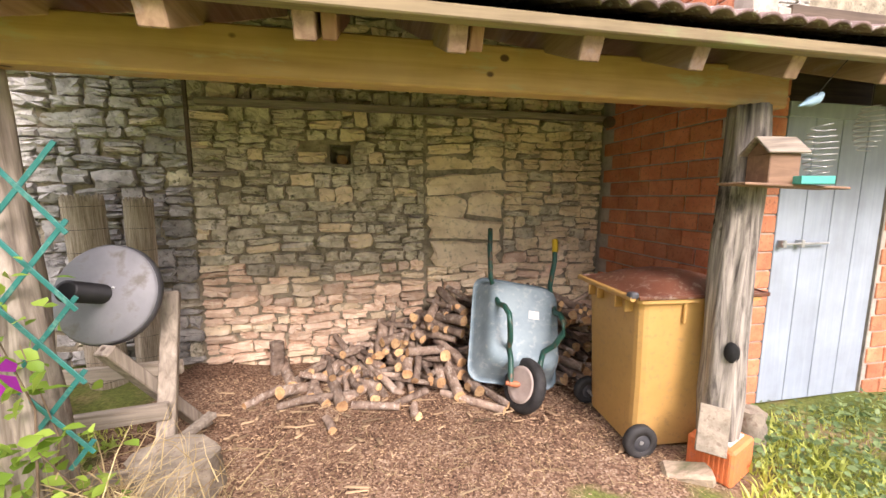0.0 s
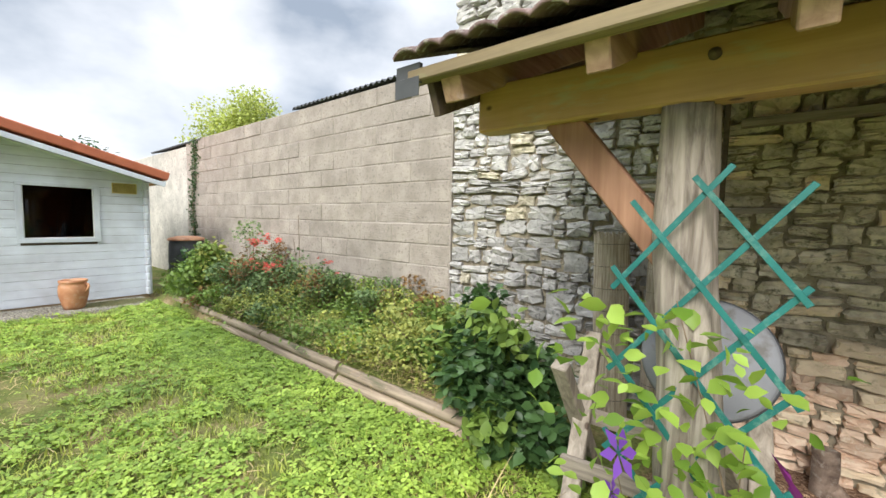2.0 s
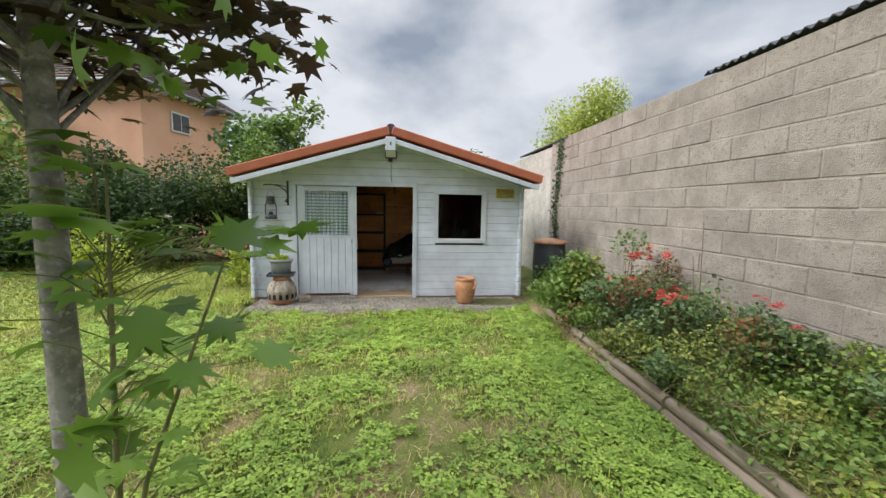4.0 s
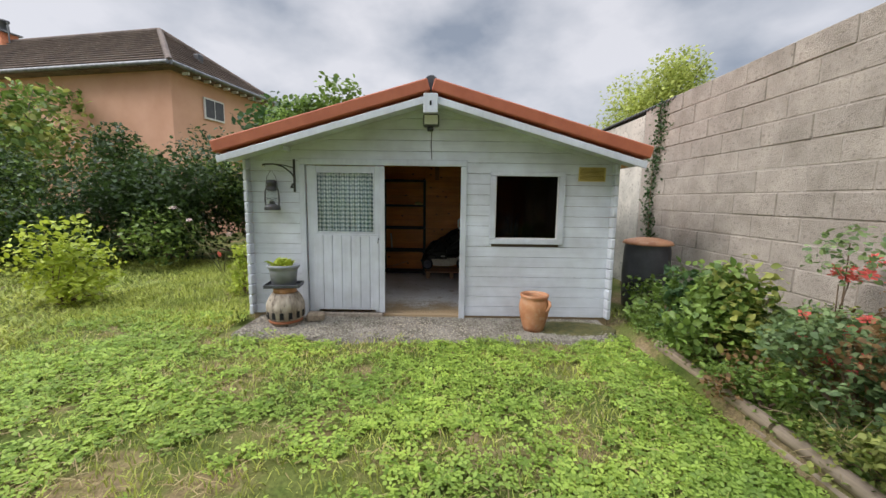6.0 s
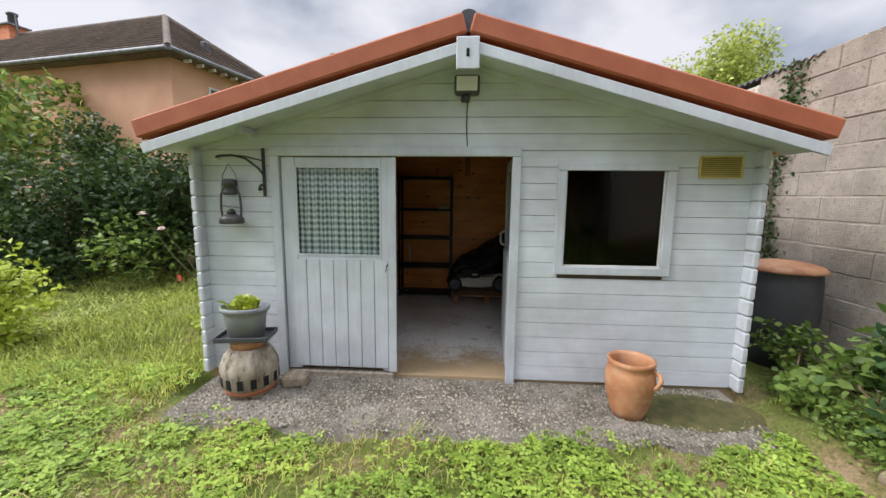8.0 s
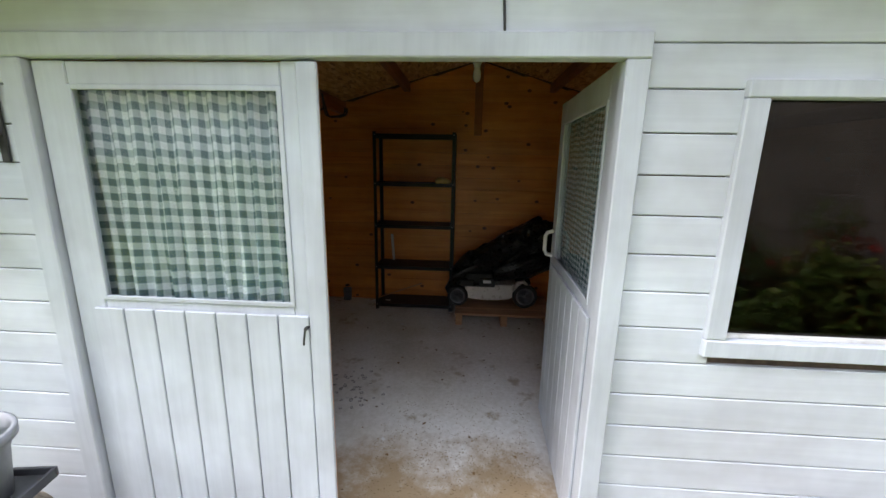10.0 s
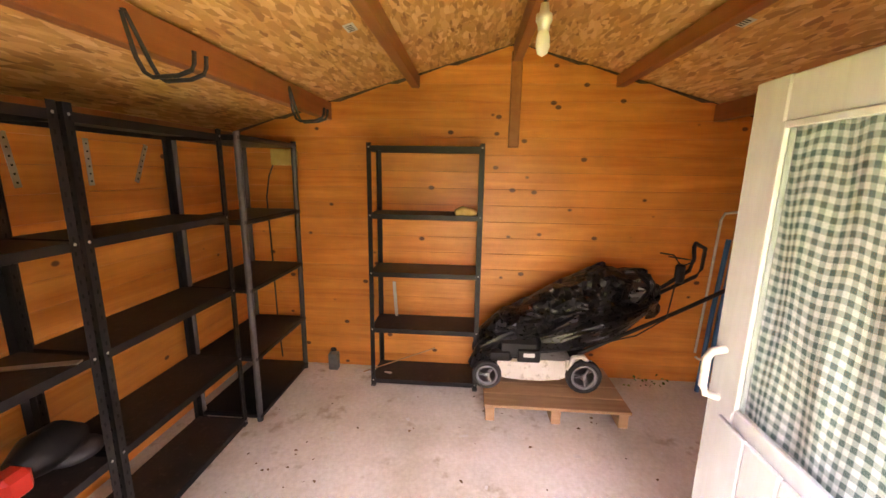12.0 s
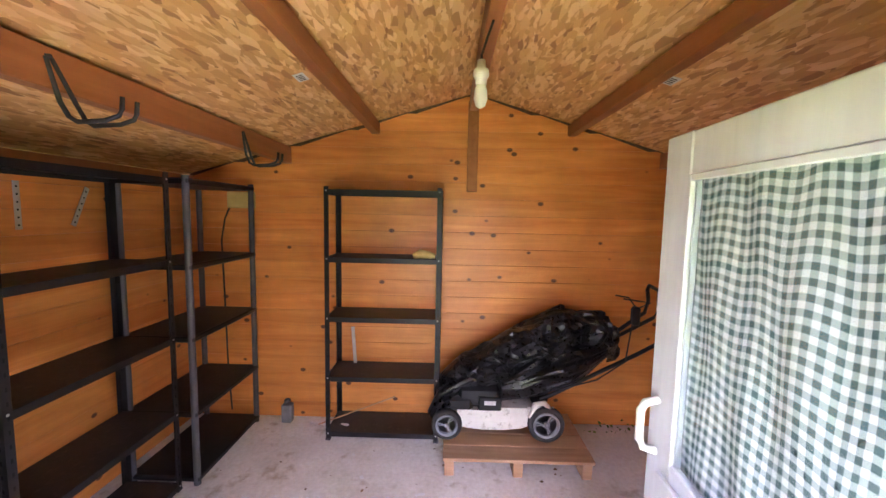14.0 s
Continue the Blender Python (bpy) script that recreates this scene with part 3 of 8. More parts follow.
# ---- shapes ----
class Shape:
    """Collects the faces of one mesh."""

    def __init__(self):
        self.v, self.f, self.s, self.m, self.slot = [], [], [], [], 0

    def add(self, verts, faces, smooth=False, m=None):
        o = len(self.v)
        self.v += [tuple(m @ Vector(p)) for p in verts] if m is not None else [tuple(p) for p in verts]
        self.f += [tuple(o + i for i in f) for f in faces]
        self.s += [smooth] * len(faces)
        self.m += [self.slot] * len(faces)
        return self

    def box(self, c, size, b=0.003, m=None):
        """A box with chamfered edges."""
        hx, hy, hz = (a / 2 for a in size)
        b = min(b, 0.45 * min(hx, hy, hz))
        P, ix = [], {}
        for sx in (-1, 1):
            for sy in (-1, 1):
                for sz in (-1, 1):
                    for k in range(3):
                        q = [sx * (hx - b), sy * (hy - b), sz * (hz - b)]
                        q[k] += (sx, sy, sz)[k] * b
                        ix[sx, sy, sz, k] = len(P)
                        P.append((c[0] + q[0], c[1] + q[1], c[2] + q[2]))
        F = []
        for k in range(3):
            u, w = (k + 1) % 3, (k + 2) % 3
            for s in (-1, 1):
                ring = []
                for a, d in ((-1, -1), (1, -1), (1, 1), (-1, 1)):
                    q = [0, 0, 0]
                    q[k], q[u], q[w] = s, a, d
                    ring.append(ix[(*q, k)])
                F.append(tuple(ring if s > 0 else ring[::-1]))
            for a in (-1, 1):
                for d in (-1, 1):
                    p, q = [0, 0, 0], [0, 0, 0]
                    p[k], q[k] = -1, 1
                    p[u] = q[u] = a
                    p[w] = q[w] = d
                    quad = (ix[(*p, u)], ix[(*q, u)], ix[(*q, w)], ix[(*p, w)])
                    F.append(quad if a * d > 0 else quad[::-1])
        for sx in (-1, 1):
            for sy in (-1, 1):
                for sz in (-1, 1):
                    t = tuple(ix[sx, sy, sz, k] for k in range(3))
                    F.append(t if sx * sy * sz > 0 else t[::-1])
        return self.add(P, F, False, m)

    def tube(self, pts, r, seg=8, m=None, cap=True, wob=0.0, smooth=True):
        """A round bar along points; r is one radius or one for each point."""
        pts = [Vector(p) for p in pts]
        rs = list(r) if isinstance(r, (list, tuple)) else [r] * len(pts)
        V, F = [], []
        up = Vector((0.31, 0.22, 0.93))
        for i, p in enumerate(pts):
            d = (pts[min(i + 1, len(pts) - 1)] - pts[max(i - 1, 0)]).normalized()
            if abs(d.dot(up)) > 0.97:
                up = Vector((0.9, -0.4, 0.1))
            a = d.cross(up).normalized()
            c = d.cross(a)
            for k in range(seg):
                t = 2 * math.pi * k / seg
                rr = rs[i] * (1 + wob * noise.noise(Vector((3 * math.cos(t), 3 * math.sin(t), p.length * 3 + i))))
                V.append(p + rr * (math.cos(t) * a + math.sin(t) * c))
        for i in range(len(pts) - 1):
            for k in range(seg):
                q = (k + 1) % seg
                F.append((i * seg + k, i * seg + q, (i + 1) * seg + q, (i + 1) * seg + k))
        self.add(V, F, smooth, m)
        if cap:
            self.add([V[k] for k in range(seg)], [tuple(range(seg))[::-1]][:1], False, m)
            self.add([V[-seg + k] for k in range(seg)], [tuple(range(seg))], False, m)
        return self

    def lathe(self, prof, seg=24, m=None, sx=1.0, sy=1.0, smooth=True):
        """A profile of (radius, height) turned round the z axis."""
        V, F = [], []
        for r, z in prof:
            for k in range(seg):
                t = 2 * math.pi * k / seg
                V.append((sx * r * math.cos(t), sy * r * math.sin(t), z))
        for i in range(len(prof) - 1):
            for k in range(seg):
                q = (k + 1) % seg
                F.append((i * seg + k, i * seg + q, (i + 1) * seg + q, (i + 1) * seg + k))
        self.add(V, F, smooth, m)
        for i in (0, len(prof) - 1):
            if prof[i][0] > 1e-4:
                self.add([V[i * seg + k] for k in range(seg)], [tuple(range(seg)) if i else tuple(range(seg))[::-1]], False, m)
        return self

    def mesh(self, name, mats):
        me = bpy.data.meshes.new(name)
        me.from_pydata(self.v, [], self.f)
        for k in mats if isinstance(mats, (list, tuple)) else [mats]:
            me.materials.append(k)
        me.polygons.foreach_set("use_smooth", self.s)
        me.polygons.foreach_set("material_index", self.m)
        me.update()
        return me


def part(name, shape, material, parent=None, label="", m=None):
    """One mesh object, under its thing if there is one."""
    ob = new(name, shape.mesh(name, material) if isinstance(shape, Shape) else shape)
    if parent is not None:
        ob.parent = parent
    if m is not None:
        ob.matrix_basis = m
    return tagged(ob, label)


def thing(name, label, category, m=None, group="", kind=""):
    ob = new(name)
    ob.empty_display_size = 0.1
    if m is not None:
        ob.matrix_basis = m
    return tagged(ob, label, category, group, kind)


def box_ob(name, lo, hi, material, parent=None, label="", b=0.004):
    c = [(a + d) / 2 for a, d in zip(lo, hi)]
    return part(name, Shape().box((0, 0, 0), [d - a for a, d in zip(lo, hi)], b), material, parent, label, Matrix.Translation(c))


def between(p, q, roll=0.0):
    """A pose whose z axis runs from p to q, at their middle."""
    p, q = Vector(p), Vector(q)
    return Matrix.Translation((p + q) / 2) @ (q - p).to_track_quat("Z", "Y").to_matrix().to_4x4() @ Matrix.Rotation(radians(roll), 4, "Z")


def bar(name, p, q, w, d, material, parent=None, label="", b=0.004, roll=0.0):
    return part(name, Shape().box((0, 0, 0), (w, d, (Vector(q) - Vector(p)).length), b), material, parent, label, between(p, q, roll))


def rotations(n, rng, tilt):
    """n turns about z with a random lean."""
    a = rng.uniform(0, 2 * np.pi, n)
    t = rng.normal(0, tilt, n)
    h = rng.uniform(0, 2 * np.pi, n)
    ca, sa, ct, st = np.cos(a), np.sin(a), np.cos(t), np.sin(t)
    ax, ay = np.cos(h), np.sin(h)
    z = np.zeros(n)
    rz = np.stack([np.stack([ca, -sa, z], 1), np.stack([sa, ca, z], 1), np.stack([z, z, z + 1], 1)], 1)
    k = 1 - ct
    lean = np.stack([np.stack([ct + ax * ax * k, ax * ay * k, ay * st], 1), np.stack([ax * ay * k, ct + ay * ay * k, -ax * st], 1), np.stack([-ay * st, ax * st, ct], 1)], 1)
    return lean @ rz


def scatter(name, tv, tf, pos, rot, size, material, parent=None, label=""):
    """Many copies of one small shape, joined into one mesh."""
    tv = np.asarray(tv, float)
    n, k = len(pos), len(tv)
    V = np.einsum("nij,kj->nki", rot, tv) * np.asarray(size).reshape(n, 1, -1) + np.asarray(pos)[:, None, :]
    lens = np.array([len(f) for f in tf])
    flat = np.concatenate([np.array(f) for f in tf])
    loops = (flat[None, :] + (np.arange(n) * k)[:, None]).ravel()
    me = bpy.data.meshes.new(name)
    me.vertices.add(n * k)
    me.vertices.foreach_set("co", V.reshape(-1).astype(np.float32))
    me.loops.add(len(loops))
    me.loops.foreach_set("vertex_index", loops.astype(np.int32))
    tot = np.tile(lens, n)
    me.polygons.add(len(tot))
    me.polygons.foreach_set("loop_start", (np.cumsum(tot) - tot).astype(np.int32))
    me.update(calc_edges=True)
    me.materials.append(material)
    return part(name, me, material, parent, label)


LEAF_V = [(0, 0, 0), (0.28, 0.3, 0.06), (0.3, 0.62, 0.05), (0, 1, -0.12), (-0.3, 0.62, 0.05), (-0.28, 0.3, 0.06), (0, 0.5, -0.02)]
LEAF_F = [(0, 1, 2, 6), (6, 2, 3), (6, 3, 4), (0, 6, 4, 5)]
CLOVER_V = [(0, 0, 0)] + [p for k in range(3) for p in [(math.cos(2.094 * k + d) * r, math.sin(2.094 * k + d) * r, h) for d, r, h in ((-0.55, 0.62, 0.10), (-0.22, 1.0, 0.02), (0.22, 1.0, 0.02), (0.55, 0.62, 0.10))]]
CLOVER_F = [(0, 1 + 4 * k, 2 + 4 * k, 3 + 4 * k, 4 + 4 * k) for k in range(3)]
BLADE_V = [(-0.06, 0, 0), (0.06, 0, 0), (0.055, 0.16, 0.50), (-0.055, 0.16, 0.50), (0, 0.55, 0.85)]
BLADE_F = [(0, 1, 2, 3), (3, 2, 4)]
MAPLE_V = [(0, 0.35, 0.03)] + [(r * math.sin(a), 0.35 + r * math.cos(a), -0.25 * r * r) for a, r in ((math.pi, 0.35), (2.5, 0.42), (2.05, 0.28), (1.65, 0.58), (1.25, 0.30), (0.85, 0.62), (0.42, 0.30), (0, 0.72), (-0.42, 0.30), (-0.85, 0.62), (-1.25, 0.30), (-1.65, 0.58), (-2.05, 0.28), (-2.5, 0.42))]
MAPLE_F = [(0, k, k % 14 + 1) for k in range(1, 15)]
PETAL_V = [p for k in range(6) for p in [(math.cos(1.047 * k + d) * r, math.sin(1.047 * k + d) * r, h) for d, r, h in ((0, 0.08, 0), (-0.4, 0.6, 0.10), (0, 1.0, 0.0), (0.4, 0.6, 0.10))]]
PETAL_F = [(4 * k, 4 * k + 1, 4 * k + 2, 4 * k + 3) for k in range(6)]
BLOOM_V = [p for ring, rr, hh in ((0, 1.0, 0.1), (1, 0.65, 0.35)) for k in range(5) for p in [(math.cos(1.257 * k + d + ring * 0.6) * r * rr, math.sin(1.257 * k + d + ring * 0.6) * r * rr, h * hh + 0.12 * ring) for d, r, h in ((0, 0.05, 0), (-0.5, 0.7, 0.8), (0, 1.0, 1.0), (0.5, 0.7, 0.8))]]
BLOOM_F = [(4 * k, 4 * k + 1, 4 * k + 2, 4 * k + 3) for k in range(10)]


def height(x, y):
    """The ground's height."""
    z = np.interp(x, [-9.0, -2.6, -0.8, 40.0], [0.05, 0.0, -0.12, -0.14])
    bed = np.clip((np.asarray(y) - 2.24) / 0.08, 0, 1) * np.clip((-2.45 - np.asarray(x)) / 0.15, 0, 1) * np.clip((np.asarray(x) + 8.7) / 0.4, 0, 1)
    return z + 0.14 * bed * (np.asarray(y) < 3.7)


# ---- ground ----
def build_ground():
    xs = np.concatenate([[-900, -300, -120, -60, -35, -25], np.arange(-20, 8, 0.12), [9, 12, 20, 40, 120, 300, 900]])
    ys = np.concatenate([[-900, -300, -120, -60, -30, -20], np.arange(-14, 4.2, 0.12), [5, 8, 15, 40, 120, 300, 900]])
    X, Y = np.meshgrid(xs, ys)
    Z = height(X, Y)
    near = (np.abs(X) < 20) & (np.abs(Y) < 14)
    for i in range(Z.shape[0]):
        for j in range(Z.shape[1]):
            if near[i, j]:
                Z[i, j] += 0.03 * noise.noise(Vector((X[i, j] * 1.3, Y[i, j] * 1.3, 0))) + 0.012 * noise.noise(Vector((X[i, j] * 5, Y[i, j] * 5, 3)))
    inside = (X < -8.7) & (X > -12.2) & (Y > -2.2) & (Y < 2.4)
    Z[inside] -= 0.08
    nx, ny = len(xs), len(ys)
    s = Shape()
    s.v = list(map(tuple, np.stack([X.ravel(), Y.ravel(), Z.ravel()], 1).tolist()))
    s.f = [(i * nx + j, i * nx + j + 1, (i + 1) * nx + j + 1, (i + 1) * nx + j) for i in range(ny - 1) for j in range(nx - 1)]
    s.s, s.m = [True] * len(s.f), [0] * len(s.f)
    tagged(part("ground", s, M_GROUND), "clover lawn and trodden wood chips over brown soil", "ground", kind="structure")


build_ground()

# ---- walls round the garden ----
WALL_Y = 3.53
def wall_of(nm, lo, hi, material, label, b=0.004):
    """A wall as a thing with its core; its stones, blocks or bricks are added as parts."""
    t = thing(nm, label, "wall", kind="structure")
    box_ob("wall_core", lo, hi, material, t, b=b)
    return t


stone_wall = wall_of("wall_stone", (-3.62, WALL_Y + 0.06, -0.4), (-0.27, WALL_Y + 0.5, 5.2), M_MORTAR, "old dry limestone rubble wall behind the canopy")
box_ob("wall_core", (-0.10, WALL_Y + 0.06, -0.4), (9.0, WALL_Y + 0.5, 5.2), M_MORTAR, stone_wall)
box_ob("wall_core", (-0.27, WALL_Y + 0.06, -0.4), (-0.10, WALL_Y + 0.5, 1.62), M_MORTAR, stone_wall)
box_ob("wall_core", (-0.27, WALL_Y + 0.06, 1.79), (-0.10, WALL_Y + 0.5, 5.2), M_MORTAR, stone_wall)
box_ob("niche_back", (-0.27, WALL_Y + 0.32, 1.62), (-0.10, WALL_Y + 0.36, 1.79), M_MORTAR, stone_wall)
relief = Shape()
NX, NZ = 230, 120
RX, RZ = np.linspace(-3.62, 2.30, NX), np.linspace(-0.2, 2.9, NZ)
for z in RZ:
    for x in RX:
        niche = -0.27 < x < -0.10 and 1.63 < z < 1.79
        relief.v.append((x, WALL_Y + (0.31 if niche else 0.034 + 0.024 * noise.noise(Vector((x * 6, z * 9, 1))) + 0.014 * noise.noise(Vector((x * 19, z * 24, 4)))), z))
relief.f = [(i * NX + k, i * NX + k + 1, (i + 1) * NX + k + 1, (i + 1) * NX + k) for i in range(NZ - 1) for k in range(NX - 1)]
relief.s, relief.m = [True] * len(relief.f), [0] * len(relief.f)
part("mortar_bedding", relief, M_MORTAR, stone_wall, "uneven earth mortar between the stones")
block_wall = wall_of("wall_block", (-10.9, WALL_Y + 0.005, -0.3), (-3.63, WALL_Y + 0.2, 2.99), M_JOINT, "tall unpainted concrete block garden wall")
old_wall = tagged(box_ob("wall_old_block", (-15.5, WALL_Y + 0.0, -0.3), (-10.91, WALL_Y + 0.2, 2.9), M_RENDER_WALL, b=0.01), "older rough rendered garden wall with ivy", "wall", kind="structure")

# side wall of the canopy and the front beside the blue door
BX = 2.30
brick_side = wall_of("wall_brick_side", (BX + 0.012, 2.12, -0.4), (BX + 0.20, WALL_Y + 0.05, 2.95), M_BRICK_JOINT, "red hollow clay brick side wall under the canopy")
brick_front = wall_of("wall_brick_front", (3.62, 2.125, -0.4), (4.6, 2.30, 2.5), M_BRICK_JOINT, "red clay brick pier beside the blue door")
brick_jamb = wall_of("wall_brick_jamb", (BX + 0.205, 2.125, -0.4), (2.66, 2.30, 2.5), M_BRICK_JOINT, "narrow red clay brick jamb beside the blue door")
# Added dark board: stands for the shaded opening above the door, hides sky.
tagged(box_ob("wall_shed_behind_door", (2.51, 2.60, -0.4), (6.0, 2.66, 2.75), M_DARKWOOD), "added dark board that stands for the shaded opening above the blue door", "wall", kind="structure")


def rafter_z(y):
    return 1.84 + 0.44 * (y - 1.41)


# ---- canopy ----
canopy = thing("canopy_roof", "timber lean-to roof with clay tiles against the stone wall", "roof", kind="structure")
beam_end = Shape()
beam_end.box((0, 0, 0), (4.26, 0.10, 0.19), 0.008)
part("beam", beam_end, M_BEAM, canopy, "long yellowish treated front beam with green stains", pose(0.01, 1.77, 1.895))
part("knot_bolt", Shape().lathe([(0.0, 0.0), (0.018, 0.0), (0.018, 0.012), (0.0, 0.02)], 10), M_DARKWOOD, canopy, "dark bolt knot", pose(-1.28, 1.72, 1.93, 90))
for k, x in enumerate((-2.03, -1.53, -1.08, -0.60, -0.17, 0.335, 0.835, 1.31, 1.79, 2.3, 2.8, 3.3, 3.8, 4.3)):
    w = 0.07 if k % 3 else 0.085
    bar("rafter", (x, 1.41 + 0.01 * (k % 3), rafter_z(1.41) + 0.05), (x, 3.55, rafter_z(3.55) + 0.05), w, 0.10, M_RAFTER, canopy, b=0.005)
    if k in (4, 5):
        bar("rafter", (x + 0.075, 1.45, rafter_z(1.45) + 0.05), (x + 0.075, 3.5, rafter_z(3.5) + 0.05), 0.05, 0.10, M_BRACE, canopy, "newer orange-brown sister rafter", b=0.005)
bar("barge_board", (-2.13, 1.42, 1.89), (-2.13, 3.53, 2.80), 0.03, 0.17, M_DARKWOOD, canopy, "dark barge board", b=0.004)
bar("eave_batten", (-2.2, 1.385, 1.945), (4.6, 1.385, 1.945), 0.055, 0.045, M_BATTEN, canopy, "greenish eave batten", b=0.005)
box_ob("wall_plate", (-1.25, 3.42, 2.05), (2.29, 3.50, 2.10), M_OLDPLANK_X, canopy, "brown board fixed along the stone wall")
part("plate_end", Shape().tube([(0, 0, 0), (0.0, -0.05, 0)], 0.05, 12), M_DARKWOOD, canopy, "", pose(2.24, 3.40, 2.03))
deck = Shape()
deck.box((0, 0, 0), (6.8, 2.42, 0.018), 0.003)
part("roof_boarding", deck, M_DARKWOOD, canopy, "dark boards under the tiles", pose(1.2, 2.47, rafter_z(2.47) + 0.125, math.degrees(math.atan(0.44))))
flash = Shape()
flash.box((0, 0, 0), (0.12, 0.02, 0.07), 0.003)
flash.box((0.0, -0.012, -0.05), (0.12, 0.004, 0.07), 0.001)
part("zinc_flashing", flash, M_CORR, canopy, "bent zinc flashing at the roof's corner", pose(-2.20, 1.37, 1.955, 0, 0, 0))


def tile_mesh():
    s = Shape()
    n, L, t = 13, 0.36, 0.014
    V = []
    for yy, lift in ((0, 0.012), (L, 0.0)):
        for off in (0, t):
            for k in range(n):
                u = k / (n - 1)
                V.append(((u - 0.5) * 0.225, yy, lift + off + 0.022 * abs(math.sin(2 * math.pi * u)) ** 0.8))
    F = []
    for k in range(n - 1):
        F += [(k, k + 1, 2 * n + k + 1, 2 * n + k), (n + k, 3 * n + k, 3 * n + k + 1, n + k + 1), (k, n + k, n + k + 1, k + 1)]
    s.add(V, F, True)
    return s.mesh("roof_tile", M_TILE)


TILE = tile_mesh()
slope = math.degrees(math.atan(0.44))
for r in range(8):
    for c in range(31):
        y = 1.335 + r * 0.27
        ob = part("roof_tile", TILE, M_TILE, canopy, "", pose(-2.13 + c * 0.218, y, 0.44 * (y - 1.335) + 1.985 + 0.006 * random.random(), slope + random.uniform(-1.5, 1.5), random.uniform(-1.5, 1.5), random.uniform(-1, 1)))

def gnarled(axis, radii, seed, seg=26, rings=40):
    """An old round post with lengthwise ridges, cracks and hollows."""
    s = Shape()
    for i in range(rings):
        t = i / (rings - 1) * (len(axis) - 1)
        c = [float(np.interp(t, range(len(axis)), [a[k] for a in axis])) for k in range(3)]
        r = float(np.interp(t, range(len(axis)), radii))
        for k in range(seg):
            a = 2 * math.pi * k / seg
            u = Vector((2.2 * math.cos(a), 2.2 * math.sin(a), c[2] * 1.4 + seed))
            w = Vector((6.5 * math.cos(a), 6.5 * math.sin(a), c[2] * 1.1 + seed))
            q = r * (1 + 0.30 * noise.noise(u) + 0.22 * noise.noise(w) - 0.16 * max(0.0, noise.noise(w * 1.7)))
            s.v.append((c[0] + q * math.cos(a), c[1] + q * math.sin(a), c[2]))
    s.f = [(i * seg + k, i * seg + (k + 1) % seg, (i + 1) * seg + (k + 1) % seg, (i + 1) * seg + k) for i in range(rings - 1) for k in range(seg)]
    s.f += [tuple(range(seg))[::-1], tuple(range((rings - 1) * seg, rings * seg))]
    s.s, s.m = [True] * len(s.f), [0] * len(s.f)
    return s


left_post = thing("canopy_post", "gnarled grey round post holding the canopy beam", "post")
part("shaft", gnarled([(-1.25, 1.70, -0.10), (-1.26, 1.71, 0.3), (-1.29, 1.745, 0.9), (-1.335, 1.78, 1.4), (-1.35, 1.79, 1.80)], [0.105, 0.10, 0.092, 0.088, 0.08], 3.0), M_OLDPOST, left_post)
bar("brace", (-1.36, 1.80, 1.30), (-1.78, 1.80, 1.83), 0.075, 0.12, M_BRACE, left_post, "brown diagonal brace", b=0.006)

right_post = thing("canopy_post", "weathered cracked oak post standing on a clay block", "post")
pr = gnarled([(1.86, 1.68, 0.06), (1.86, 1.685, 0.3), (1.88, 1.70, 0.8), (1.91, 1.715, 1.3), (1.92, 1.735, 1.80)], [0.09, 0.10, 0.096, 0.09, 0.084], 11.0)
part("shaft", pr, M_OLDPOST_DARK, right_post)
knot = Shape().lathe([(0.0, 0.012), (0.03, 0.008), (0.042, 0.0), (0.046, -0.02)], 14, None, 0.75, 1.25)
part("knot_hole", knot, M_HOLE, right_post, "charred black knot hole", pose(1.82, 1.60, 0.56, 90, 0, -40))
clay = thing("clay_block", "bright orange hollow clay block under the post", "clay block", pose(1.87, 1.66, -0.13, 0, 0, 22))
cs = Shape()
cs.box((0, 0, 0.10), (0.26, 0.22, 0.20), 0.012)
part("body", cs, M_CLAY, clay)
for k in range(9):
    part("rib", Shape().box((-0.131, -0.09 + 0.0225 * k, 0.10), (0.006, 0.008, 0.17), 0.001), M_CLAY, clay)
part("mortar_fill", Shape().box((0, 0, 0.205), (0.18, 0.15, 0.012), 0.004), M_RENDER_WALL, clay)
tagged(bar("loose_board", (1.70, 1.56, 0.05), (1.77, 1.62, 0.27), 0.14, 0.018, M_STUMP, b=0.003, roll=20), "small grey board leaning on the clay block", "board")
tagged(part("broken_brick", Shape().box((0, 0, 0.04), (0.24, 0.12, 0.08), 0.02), M_EDGING, None, "", pose(1.66, 1.64, -0.15, 8, -10, -30)), "broken mossy brown brick lying beside the clay block", "brick")
tagged(part("mossy_stump", Shape().tube([(0, 0, -0.02), (0, 0, 0.14), (0.01, 0, 0.25)], [0.10, 0.09, 0.075], 12, wob=0.5), M_STUMP, None, "", pose(2.18, 1.78, -0.13)), "small mossy stump in the grass behind the post", "stump")

# bird table on the post
table = thing("bird_table", "thin weathered bird table board fixed to the post", "bird table", pose(1.97, 1.57, 1.40, 0, 2, -4))
part("board", Shape().box((0, 0, 0), (0.56, 0.16, 0.012), 0.003), M_BIRDBOX, table)
bird_house = thing("bird_house", "small brown wooden bird house with a pitched roof", "bird house", pose(1.90, 1.57, 1.406, 0, 0, -8))
part("body", Shape().box((0, 0, 0.07), (0.15, 0.13, 0.14), 0.004), M_BIRDBOX, bird_house)
